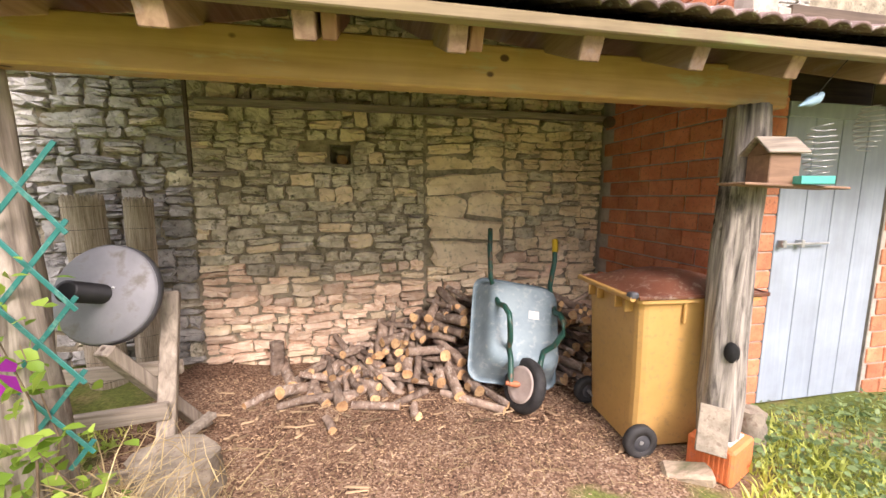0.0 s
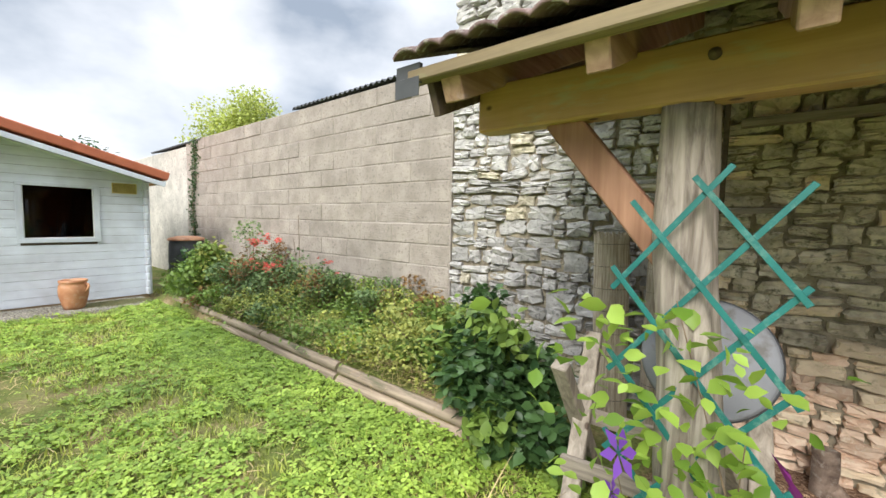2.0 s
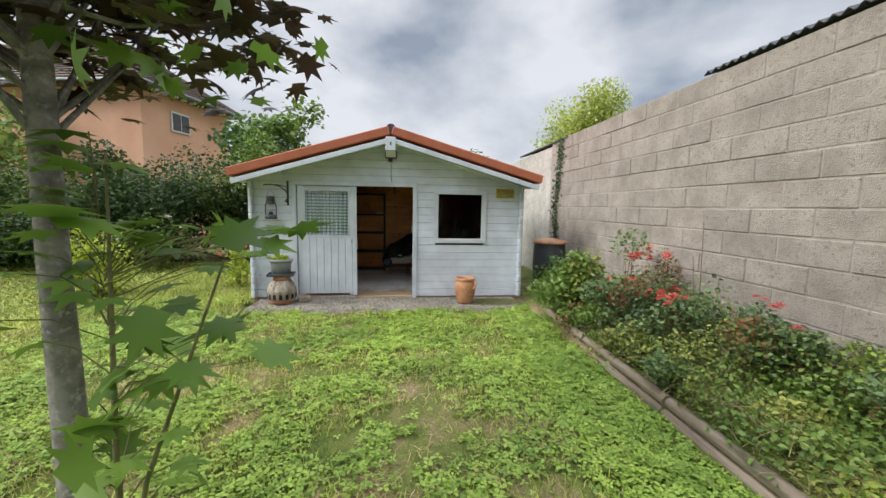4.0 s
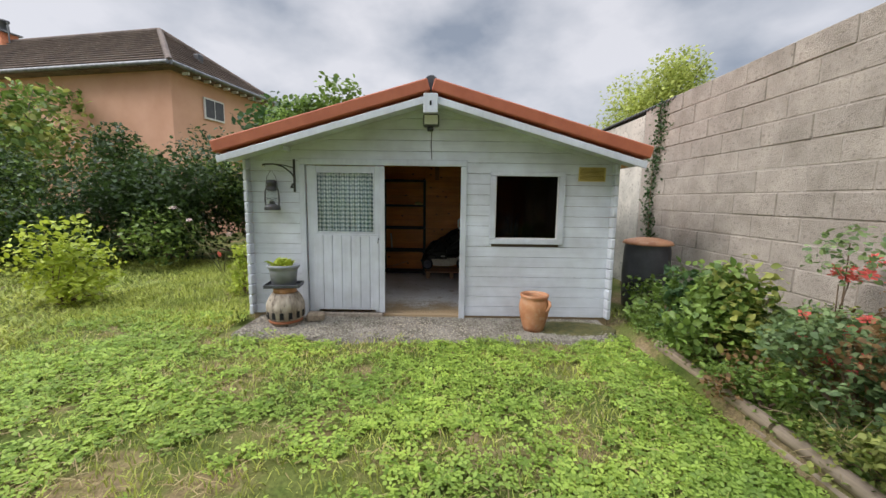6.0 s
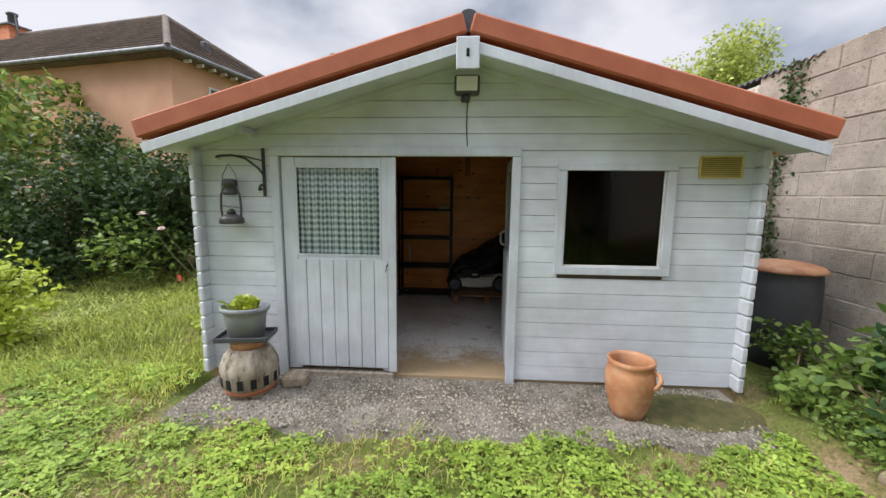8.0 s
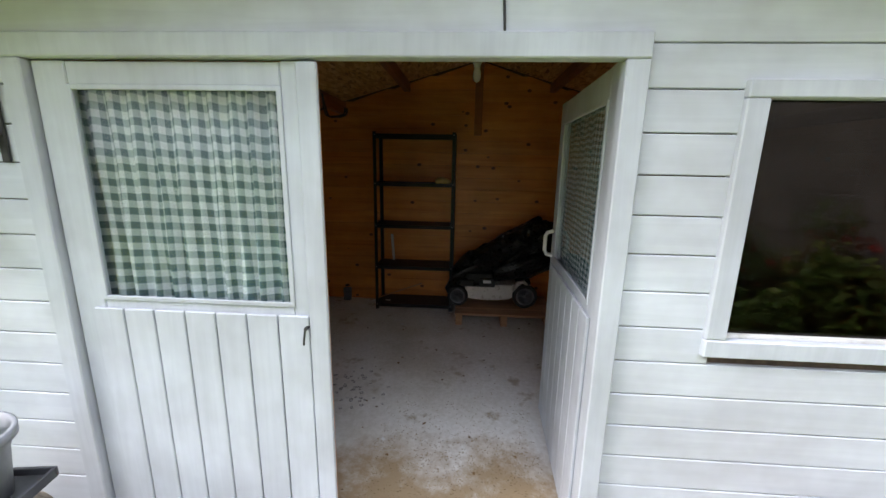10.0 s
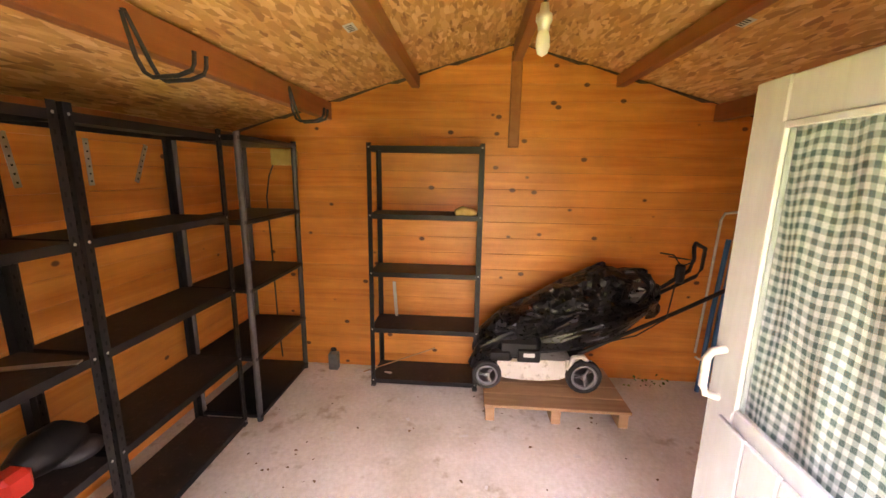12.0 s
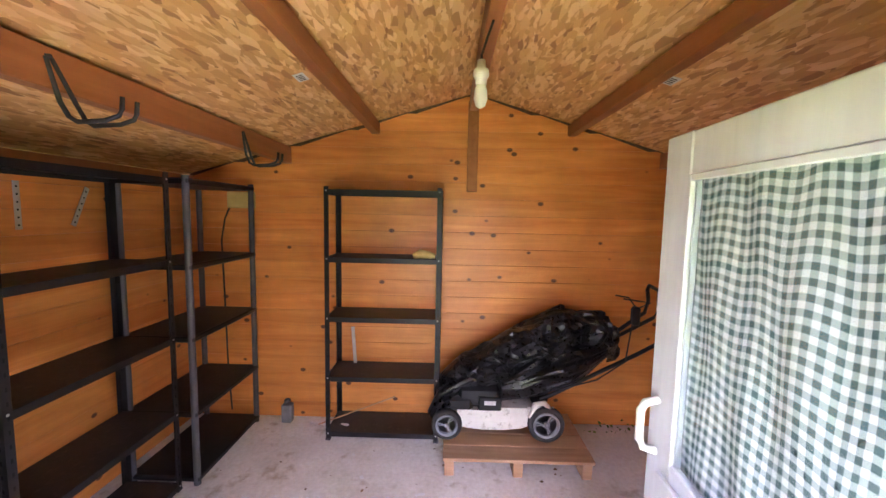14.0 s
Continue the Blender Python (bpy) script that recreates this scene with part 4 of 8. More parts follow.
gable = Shape().add([(-0.075, -0.065, 0.14), (-0.075, 0.065, 0.14), (-0.075, 0, 0.20), (0.075, -0.065, 0.14), (0.075, 0.065, 0.14), (0.075, 0, 0.20)], [(0, 2, 1), (3, 4, 5), (0, 3, 5, 2), (1, 2, 5, 4), (0, 1, 4, 3)])
part("gable", gable, M_BIRDBOX, bird_house)
for sgn in (-1, 1):
    part("roof_board", Shape().box((0, 0, 0), (0.20, 0.115, 0.012), 0.003), M_OLDPLANK_X, bird_house, "", pose(0, 0.042 * sgn, 0.18, -43 * sgn))
part("entrance_hole", Shape().lathe([(0, 0), (0.018, 0), (0.018, 0.003), (0, 0.003)], 14), M_HOLE, bird_house, "", pose(0.0752, 0, 0.125, 0, 90))
turq = thing("feeding_tray", "small turquoise plastic tray on the bird table", "tray", pose(2.02, 1.50, 1.405, 0, 0, -6))
tr = Shape()
tr.box((0, 0, 0.004), (0.17, 0.10, 0.006), 0.001)
for c, d in (((0, -0.047, 0.02), (0.17, 0.006, 0.036)), ((0, 0.047, 0.02), (0.17, 0.006, 0.036)), ((-0.082, 0, 0.02), (0.006, 0.088, 0.036)), ((0.082, 0, 0.02), (0.006, 0.088, 0.036))):
    tr.box(c, d, 0.001)
part("tray", tr, M_TURQ, turq)


def spring(turns, r, h, n=16):
    return [(r * (0.55 + 0.45 * math.sin(math.pi * k / (turns * n))) * math.cos(2 * math.pi * k / n), r * (0.55 + 0.45 * math.sin(math.pi * k / (turns * n))) * math.sin(2 * math.pi * k / n), h * k / (turns * n)) for k in range(turns * n + 1)]


tagged(part("spiral_feeder", Shape().tube(spring(9, 0.06, 0.24), 0.0022, 5), M_STEEL, None, "", pose(2.07, 1.50, 1.44)), "hanging wire spiral bird feeder", "bird feeder")
tagged(part("spiral_feeder", Shape().tube(spring(9, 0.06, 0.24), 0.0022, 5), M_STEEL, None, "", pose(2.70, 1.72, 1.60)), "hanging wire spiral bird feeder", "bird feeder")
bird = Shape()
bird.tube([(-0.085, 0, 0.0), (-0.045, 0, 0.006), (-0.01, 0, 0.012), (0.025, 0, 0.018), (0.048, 0, 0.03), (0.062, 0, 0.034), (0.078, 0, 0.032)], [0.004, 0.011, 0.022, 0.024, 0.019, 0.013, 0.002], 12)
tagged(part("bird_ornament", bird, M_PLANE, None, "", pose(2.02, 1.52, 1.77, 0, -10, 5)), "pale blue toy bird ornament hung on a wire", "ornament")
tagged(part("hanging_wire", Shape().tube([(2.02, 1.395, 1.93), (2.02, 1.46, 1.86), (2.02, 1.52, 1.785)], 0.002, 5), M_IRON), "thin wire that the bird ornament hangs from", "wire")

# blue door
blue_door = thing("door_1", "pale blue plank door with a steel bolt", "door", kind="structure")
for k in range(4):
    box_ob("plank", (2.69 + 0.229 * k, 2.135, -0.10), (2.69 + 0.229 * (k + 1) - 0.005, 2.165, 1.90), M_BLUEDOOR, blue_door, b=0.003)
box_ob("door_rail", (2.67, 2.115, 1.86), (3.62, 2.134, 1.955), M_BLUEDOOR, blue_door)
bolt = part("bolt", Shape().tube([(2.70, 2.10, 1.04), (3.10, 2.10, 1.04)], 0.008, 8), M_STEEL, blue_door, "sliding steel bolt")
for x in (2.71, 2.86):
    box_ob("bolt_bracket", (x, 2.09, 1.015), (x + 0.03, 2.134, 1.065), M_STEEL, blue_door)
part("hanging_cord", Shape().tube([(2.70, 1.72, 2.02), (2.70, 1.72, 1.83)], 0.002, 5), M_IRON, canopy)
box_ob("lintel", (2.6, 2.118, 2.42), (4.6, 2.3, 2.52), M_DARKWOOD, blue_door, "dark wooden lintel")

# ---- pale grey garden shed ----
SX, SL, SR, SB, FLOOR, PITCH = -8.95, -1.97, 2.24, -11.78, 0.10, 0.122
RIDGE_Y, ROOF_IN, GRADE = 0.14, 2.565, 0.287


def roof_under(y):
    return ROOF_IN - GRADE * abs(y - RIDGE_Y)


shed = thing("garden_shed", "pale grey painted timber garden shed with a red roof", "shed", kind="structure")


def wall_boards(parent, x0, thick, material, openings, top, span, y_axis=True, fixed=0.0, gap=0.0038, edge=0.0026):
    """Stacked boards with gaps for openings; spans are along y or along x."""
    for k in range(24):
        z0 = 0.098 + PITCH * k
        z1 = z0 + PITCH - gap
        runs = [list(span)]
        if top is not None:
            half = (ROOF_IN - 0.012 - (z0 + 0.02)) / GRADE
            if half <= 0.05:
                break
            runs = [[max(span[0], RIDGE_Y - half), min(span[1], RIDGE_Y + half)]]
        elif z1 > fixed:
            break
        for a, b, za, zb in openings:
            if z0 < zb - 0.03 and z1 > za + 0.03:
                cut = []
                for r in runs:
                    if b <= r[0] or a >= r[1]:
                        cut.append(r)
                        continue
                    if a > r[0] + 0.01:
                        cut.append([r[0], a])
                    if b < r[1] - 0.01:
                        cut.append([b, r[1]])
                runs = cut
        for a, b in runs:
            s = Shape()
            if y_axis:
                s.box((0, 0, 0), (thick, b - a, z1 - z0), edge)
                if top is not None and (b >= RIDGE_Y + half - 1e-6 or a <= RIDGE_Y - half + 1e-6):
                    zz = (z1 - z0) / 2
                    s.v = [(x, (min(y, roof_y(1, z0, z + zz) - (a + b) / 2) if y > 0 else max(y, roof_y(-1, z0, z + zz) - (a + b) / 2)), z) for x, y, z in s.v]
                part("board", s, material, parent, "", pose(x0, (a + b) / 2, (z0 + z1) / 2))
            else:
                s.box((0, 0, 0), (b - a, thick, z1 - z0), edge)
                part("board", s, material, parent, "", pose((a + b) / 2, x0, (z0 + z1) / 2))


def roof_y(side, z0, dz):
    return RIDGE_Y + side * max(0.02, (ROOF_IN - 0.012 - (z0 + dz)) / GRADE)


DOORWAY, WINDOW = (-1.37, 0.52, 0.0, 1.915), (0.86, 1.66, 1.015, 1.79)
front = thing("wall_shed_front", "horizontal pale grey boards of the shed's front", "wall", kind="structure")
wall_boards(front, SX - 0.011, 0.022, M_SHED, [DOORWAY, WINDOW], 1, (SL - 0.09, SR + 0.09))
inner_front = thing("wall_shed_front_inside", "varnished pine boards inside the shed's front", "wall", kind="structure")
wall_boards(inner_front, SX - 0.034, 0.018, M_PINE, [DOORWAY, WINDOW], 1, (SL, SR), gap=0.001, edge=0.0016)
back = thing("wall_shed_back", "knotty orange varnished pine boards at the shed's back", "wall", kind="structure")
wall_boards(back, SB - 0.011, 0.022, M_PINE, [], 1, (SL, SR), gap=0.001, edge=0.0016)
wall_boards(back, SB - 0.036, 0.022, M_SHED, [], 1, (SL - 0.09, SR + 0.09))
for nm, y, sgn in (("wall_shed_left", SL, -1), ("wall_shed_right", SR, 1)):
    w = thing(nm, "horizontal boards of the shed's side, pine inside and pale grey outside", "wall", kind="structure")
    wall_boards(w, y + sgn * 0.011, 0.022, M_PINE_X, [], None, (SB - 0.03, SX - 0.03), False, 1.94, 0.001, 0.0016)
    wall_boards(w, y + sgn * 0.036, 0.022, M_SHED, [], None, (SB - 0.12, SX + 0.0), False, 1.94)
    corner = Shape()
    for k in range(15):
        corner.box((SX + 0.045, y + sgn * 0.025, 0.098 + PITCH * (k + 0.5)), (0.11, 0.05, PITCH - 0.006), 0.03)
    part("corner_ends", corner, M_SHED_TRIM, w, "notched log ends at the corner")
tagged(box_ob("floor", (SB - 0.05, SL - 0.05, -0.05), (SX - 0.02, SR + 0.05, FLOOR), M_CONCRETE, b=0.006), "dusty stained concrete floor of the shed", "floor", kind="structure")
ap = Shape()
NA = 60
for i in range(NA + 1):
    yy = -1.92 + 4.1 * i / NA
    out = -8.16 + 0.12 * noise.noise(Vector((yy * 2.0, 3, 0))) + 0.05 * noise.noise(Vector((yy * 7, 1, 0))) - 0.35 * max(0, abs(yy - 0.1) - 1.75)
    for k, xx in enumerate((SX - 0.03, -8.7, -8.4, out - 0.08, out)):
        ap.v.append((xx, yy, 0.068 + 0.006 * noise.noise(Vector((xx * 6, yy * 6, 0))) if k < 4 else 0.02))
ap.f = [(i * 5 + k, i * 5 + k + 1, (i + 1) * 5 + k + 1, (i + 1) * 5 + k) for i in range(NA) for k in range(4)]
ap.s, ap.m = [True] * len(ap.f), [0] * len(ap.f)
tagged(part("pavement", ap, M_APRON), "narrow rough concrete strip before the shed door", "pavement", kind="structure")
tagged(part("moss_patch", Shape().lathe([(0, 0.012), (0.2, 0.01), (0.33, 0.004), (0.36, 0.0)], 24, None, 0.7, 1.4), M_MOSS, None, "", pose(-8.62, 1.75, 0.071)), "dark moss growing on the concrete strip", "moss", kind="stuff")

rng = np.random.default_rng(19)
n = 5200
gp = np.stack([rng.uniform(-8.95, -8.2, n), rng.uniform(-1.9, 2.15, n), np.full(n, 0.070)], 1)
PEBBLE_V = [(-0.5, -0.4, 0), (0.5, -0.35, 0), (0.45, 0.4, 0), (-0.45, 0.45, 0), (-0.25, -0.2, 0.35), (0.28, -0.15, 0.4), (0.2, 0.25, 0.35), (-0.22, 0.2, 0.42)]
PEBBLE_F = [(0, 1, 5, 4), (1, 2, 6, 5), (2, 3, 7, 6), (3, 0, 4, 7), (4, 5, 6, 7)]
tagged(scatter("gravel", PEBBLE_V, PEBBLE_F, gp, rotations(n, rng, 0.15), rng.uniform(0.006, 0.022, n), leaf_mat("gravel_stone", (0.10, 0.085, 0.065), (0.33, 0.30, 0.255), 0.9, 0.0)), "fine grey and brown gravel on the concrete strip", "gravel", kind="stuff")


def gable_light_stop(nm, x, polys, parent):
    """An added, unseen sheet between the two skins of boards that stops light leaks."""
    s = Shape()
    for pl in polys:
        n = len(pl)
        s.add([(x - 0.0012, y, z) for y, z in pl] + [(x + 0.0012, y, z) for y, z in pl], [tuple(range(n)), tuple(range(2 * n - 1, n - 1, -1))] + [(k, (k + 1) % n, n + (k + 1) % n, n + k) for k in range(n)])
    part(nm, s, M_DARKWOOD, parent)


top_l, top_r = roof_under(SL) + 0.01, roof_under(SR) + 0.01
gable_light_stop("core_sheet", SB - 0.0235, [[(SL, 0), (SR, 0), (SR, top_r), (RIDGE_Y, ROOF_IN + 0.01), (SL, top_l)]], back)
gable_light_stop("core_sheet", SX - 0.0235, [[(SL, 0), (-1.38, 0), (-1.38, roof_under(-1.38)), (SL, top_l)], [(-1.38, 1.93), (0.54, 1.93), (0.54, roof_under(0.54)), (RIDGE_Y, ROOF_IN + 0.01), (-1.38, roof_under(-1.38))], [(0.54, 0), (0.85, 0), (0.85, roof_under(0.85)), (0.54, roof_under(0.54))], [(0.85, 0), (1.68, 0), (1.68, 1.0), (0.85, 1.0)], [(0.85, 1.81), (1.68, 1.81), (1.68, roof_under(1.68)), (0.85, roof_under(0.85))], [(1.68, 0), (SR, 0), (SR, top_r), (1.68, roof_under(1.68))]], front)
# Added sheets in the side walls, unseen, to keep light from leaking in.
for y in (SL - 0.0235, SR + 0.0235):
    box_ob("core_sheet", (SB - 0.03, y - 0.0012, 0.0), (SX - 0.03, y + 0.0012, 1.95), M_DARKWOOD, shed, b=0.0003)

for ya in (SL - 0.09, SR + 0.09):
    bar("verge_strip", (SX - 0.016, ya, roof_under(ya) - 0.022), (SX - 0.016, RIDGE_Y, ROOF_IN - 0.024), 0.05, 0.05, M_SHED, front, b=0.003)

# shed roof
for sgn, nm in ((-1, "ceiling_left"), (1, "ceiling_right")):
    y0, y1 = RIDGE_Y, (SL - 0.20 if sgn < 0 else SR + 0.22)
    ang = math.degrees(math.atan(GRADE))
    L = abs(y1 - y0) / math.cos(math.radians(ang))
    mid = ((y0 + y1) / 2, (roof_under(y0) + roof_under(y1)) / 2)
    x0, x1 = SB - 0.30, -8.60
    tilt = -ang * sgn
    pz = pose((x0 + x1) / 2, mid[0], mid[1], tilt)
    tagged(part(nm, Shape().box((0, 0, 0.011), (x1 - x0 - 0.03, L, 0.02), 0.002), M_OSB, None, "", pz), "strand board ceiling under the shed's pitched roof", "ceiling", kind="structure")
    part("roof_sheet", Shape().box((0, 0, 0.135), (x1 - x0, L + 0.03, 0.13), 0.012), M_ROOFRED, shed, "brick-red roofing", pz)
    part("verge_board", Shape().box(((x1 - x0) / 2 - 0.008, 0, -0.008), (0.022, L, 0.072), 0.004), M_SHED_TRIM, shed, "pale verge board", pz)
    part("eave_board", Shape().box((0, sgn * (L / 2 - 0.01), 0.024), (x1 - x0 - 0.05, 0.018, 0.05), 0.004), M_SHED_TRIM, shed, "", pz)
    sy = Shape().box((0, 0, -0.006), (0.33, L - 0.04, 0.008), 0.001)
    part("soffit", sy, M_SHED, shed, "grey painted soffit under the roof's overhang", pose(-8.775, mid[0], mid[1], tilt))
part("finial_board", Shape().box((0, 0, 0), (0.024, 0.15, 0.20), 0.02), M_SHED_TRIM, shed, "pale finial board with a star-shaped cut", pose(-8.585, RIDGE_Y, 2.50))
part("cut_slot", Shape().box((0, 0, 0), (0.004, 0.02, 0.05), 0.001), M_HOLE, shed, "", pose(-8.571, RIDGE_Y, 2.50))
part("ridge_cap", Shape().tube([(SB - 0.3, RIDGE_Y, 2.735), (-8.68, RIDGE_Y, 2.735)], 0.075, 14), M_DARKPLASTIC, shed, "dark ridge roll")
for y, w, h, nm in ((RIDGE_Y, 0.06, 0.12, "ridge_beam"), (-0.57, 0.06, 0.085, "purlin"), (0.85, 0.06, 0.08, "purlin"), (-1.22, 0.06, 0.12, "purlin"), (1.52, 0.06, 0.11, "purlin")):
    z = roof_under(y) - h / 2 - 0.012
    part(nm, Shape().box((0, 0, 0), (SX - SB - 0.04, w, h), 0.004), M_PURLIN, shed, "brown stained purlin", pose((SX + SB) / 2 - 0.02, y, z))
    if y == -1.22:
        part("purlin_end", Shape().box((0, 0, 0), (0.20, 0.045, 0.05), 0.004), M_SHED_TRIM, shed, "grey painted purlin end", pose(SX + 0.103, y - 0.3, roof_under(y - 0.3) - 0.04))
box_ob("ridge_post", (SB + 0.001, RIDGE_Y - 0.04, 1.86), (SB + 0.03, RIDGE_Y + 0.035, 2.50), M_PURLIN, shed, "short pine board under the ridge")
for y in (SL + 0.02, SR - 0.02):
    box_ob("wall_top_plate", (SB, y - 0.02, 1.86), (SX - 0.05, y + 0.02, 1.945), M_PURLIN, shed, "brown wall plate")

# door frame and leaves
door_frame = thing("door_frame", "pale grey door frame of the shed", "door frame", kind="structure")
box_ob("jamb", (SX - 0.03, -1.405, 0.06), (SX + 0.022, -1.335, 1.879), M_SHED_TRIM, door_frame)
box_ob("jamb", (SX - 0.03, 0.487, 0.06), (SX + 0.022, 0.555, 1.879), M_SHED_TRIM, door_frame)
box_ob("head", (SX - 0.03, -1.405, 1.88), (SX + 0.024, 0.555, 1.95), M_SHED_TRIM, door_frame)
box_ob("sill", (SX - 0.05, -1.30, 0.055), (SX + 0.03, -0.43, 0.115), M_OLDPLANK_X, door_frame, "worn whitish sill board")
wire = Shape().tube([(SX + 0.004, 0.145, 1.95), (SX + 0.004, 0.135, 2.10), (SX + 0.004, 0.14, 2.30)], 0.004, 6)
part("lamp_cable", wire, M_IRON, door_frame, "thin dark cable above the door")


def curtain(width, h, folds, depth, seed, weave=1.0):
    """A hanging cloth with folds; its checks follow the cloth."""
    rng = np.random.default_rng(seed)
    nx, nz = 120, 26
    u = np.linspace(0, 1, nx)
    ph = np.cumsum(rng.uniform(0.5, 1.5, nx)) / nx * folds * 2 * np.pi
    V, UV = [], []
    arc = np.concatenate([[0], np.cumsum(np.hypot(np.diff(u * width), np.diff(depth * np.sin(ph))))])
    for j in range(nz):
        t = j / (nz - 1)
        for i in range(nx):
            d = depth * (0.55 + 0.6 * t) * math.sin(ph[i] + 0.35 * math.sin(2.2 * t + i * 0.05)) + 0.004 * math.sin(9 * t + ph[i] * 0.6)
            V.append((u[i] * width + 0.006 * t * math.sin(ph[i] * 0.7), d, -t * h + 0.004 * math.sin(ph[i])))
            UV.append((arc[i] * 1.02 * weave, t * h * weave))
    F = [(j * nx + i, j * nx + i + 1, (j + 1) * nx + i + 1, (j + 1) * nx + i) for j in range(nz - 1) for i in range(nx - 1)]
    s = Shape().add(V, F, True)
    me = s.mesh("curtain", M_GINGHAM)
    layer = me.uv_layers.new(name="cloth")
    for lp in me.loops:
        layer.data[lp.index].uv = UV[lp.vertex_index]
    return me


def door_leaf(nm, label, m, folds, seed, W=0.90, H=1.75, gr=0.79):
    """A half-glazed leaf: local x along its width, y outwards, z up."""
    d = thing(nm, label, "door", m, kind="structure")
    T, Z0 = 0.032, 0.0
    gl, gb, gt = 0.10, 0.968, 1.678
    for lo, hi in (((0, -T / 2, Z0), (gl, T / 2, H)), ((gr, -T / 2, Z0), (W, T / 2, H))):
        box_ob("stile", lo, hi, M_SHED_TRIM, d)
    box_ob("top_rail", (gl + 0.001, -T / 2 + 0.001, gt), (gr - 0.001, T / 2 - 0.001, H - 0.002), M_SHED_TRIM, d)
    box_ob("lock_rail", (gl + 0.001, -T / 2 + 0.001, gb - 0.05), (gr - 0.001, T / 2 - 0.001, gb), M_SHED_TRIM, d)
    n = 7
    for k in range(n):
        a = gl - 0.05 + (gr - gl + 0.09) / n * k
        box_ob("panel_board", (a, T / 2 + 0.001, 0.03), (a + (gr - gl + 0.09) / n - 0.005, T / 2 + 0.014, gb - 0.03), M_SHED_TRIM, d, b=0.003)
    box_ob("panel_back", (gl, -T / 2 + 0.004, 0.03), (gr, T / 2 - 0.004, gb - 0.05), M_SHED_TRIM, d)
    for lo, hi in (((gl - 0.002, T / 2 - 0.006, gb), (gl + 0.014, T / 2 + 0.005, gt)), ((gr - 0.014, T / 2 - 0.006, gb), (gr + 0.002, T / 2 + 0.005, gt)), ((gl, T / 2 - 0.005, gt - 0.014), (gr, T / 2 + 0.004, gt + 0.002)), ((gl, T / 2 - 0.005, gb - 0.002), (gr, T / 2 + 0.004, gb + 0.014))):
        box_ob("glazing_bead", lo, hi, M_SHED_TRIM, d, b=0.002)
    g = box_ob("pane", (gl, -0.002, gb), (gr, 0.002, gt), M_GLASS, d, b=0.0005)
    g.visible_shadow = False
    part("curtain", curtain(gr - gl + 0.12, gt - gb + 0.05, folds, 0.020 if folds > 9 else 0.004, seed, 0.56 if folds > 9 else 1.08), M_GINGHAM, d, "green and white gingham curtain", pose(gl - 0.06, -T / 2 - (0.034 if folds > 9 else 0.016), gt + 0.02))
    return d


left_leaf = door_leaf("door_2", "closed half-glazed pale grey shed door with a gingham curtain", pose(SX - 0.018, -0.425, 0.125, 0, 0, -90), 12, 4)
box_ob("cover_strip", (-0.020, 0.018, 0.0), (0.045, 0.034, 1.745), M_SHED_TRIM, left_leaf)
part("key", Shape().tube([(0.055, 0.018, 0.90), (0.055, 0.05, 0.90)], 0.006, 8).tube([(0.055, 0.05, 0.90), (0.058, 0.055, 0.87), (0.062, 0.052, 0.845)], 0.004, 6).lathe([(0.0, 0), (0.013, 0), (0.013, 0.004), (0, 0.004)], 12, pose(0.055, 0.018, 0.90, -90)), M_IRON, left_leaf, "old iron key in the lock")
box_ob("bare_edge", (-0.007, -0.018, 0.0), (-0.001, -0.001, 1.745), M_PINE_X, left_leaf, "unpainted orange pine edge", b=0.001)
right_leaf = door_leaf("door_3", "half-glazed pale grey shed door standing open inwards", pose(SX - 0.047, 0.517, 0.12, 0, 0, 177.6), 7, 9, 0.927, 1.78, 0.815)
# the leaf's outer face looks into the doorway
part("pull_handle", Shape().tube([(0.88, 0.016, 0.97), (0.88, 0.05, 0.98), (0.88, 0.06, 1.0), (0.88, 0.06, 1.08), (0.88, 0.05, 1.10), (0.88, 0.016, 1.11)], 0.011, 10), M_WHITE, right_leaf, "white D-shaped pull handle")

# shed window
win = thing("window_1", "dark single-pane shed window in a pale grey surround", "window", kind="structure")
for lo, hi in (((SX - 0.03, 0.83, 0.985), (SX + 0.022, 1.70, 1.045)), ((SX - 0.03, 0.83, 1.78), (SX + 0.022, 1.70, 1.83)), ((SX - 0.03, 0.83, 1.046), (SX + 0.02, 0.895, 1.779)), ((SX - 0.03, 1.63, 1.046), (SX + 0.02, 1.70, 1.779))):
    box_ob("window_frame", lo, hi, M_SHED_TRIM, win)
for lo, hi in (((SX - 0.02, 0.896, 1.046), (SX - 0.004, 0.906, 1.779)), ((SX - 0.02, 1.619, 1.046), (SX - 0.004, 1.629, 1.779)), ((SX - 0.02, 0.907, 1.046), (SX - 0.004, 1.618, 1.058))):
    box_ob("glazing_bead", lo, hi, M_WHITE, win, b=0.001)
pane = box_ob("pane", (SX - 0.026, 0.893, 1.044), (SX - 0.021, 1.632, 1.782), M_DIM_PANE, win, b=0.0005)
pane.visible_shadow = False

# things on the shed's front
flood = thing("floodlight", "grey floodlight with a motion sensor above the shed door", "lamp", pose(SX, 0.135, 2.38))
part("housing", Shape().box((0.06, 0, 0), (0.10, 0.18, 0.13), 0.012), M_DARKPLASTIC, flood)
part("lamp_glass", Shape().box((0.113, 0, 0.002), (0.006, 0.15, 0.10), 0.002), M_BULB, flood, "frosted lamp glass")
part("sensor", Shape().lathe([(0, 0), (0.03, 0.0), (0.036, 0.02), (0.03, 0.045), (0, 0.05)], 16), M_DARKPLASTIC, flood, "round motion sensor", pose(0.06, -0.01, -0.115))
vent = thing("wall_vent", "yellowed plastic louvre vent on the shed wall", "vent", pose(SX, 2.005, 1.81))
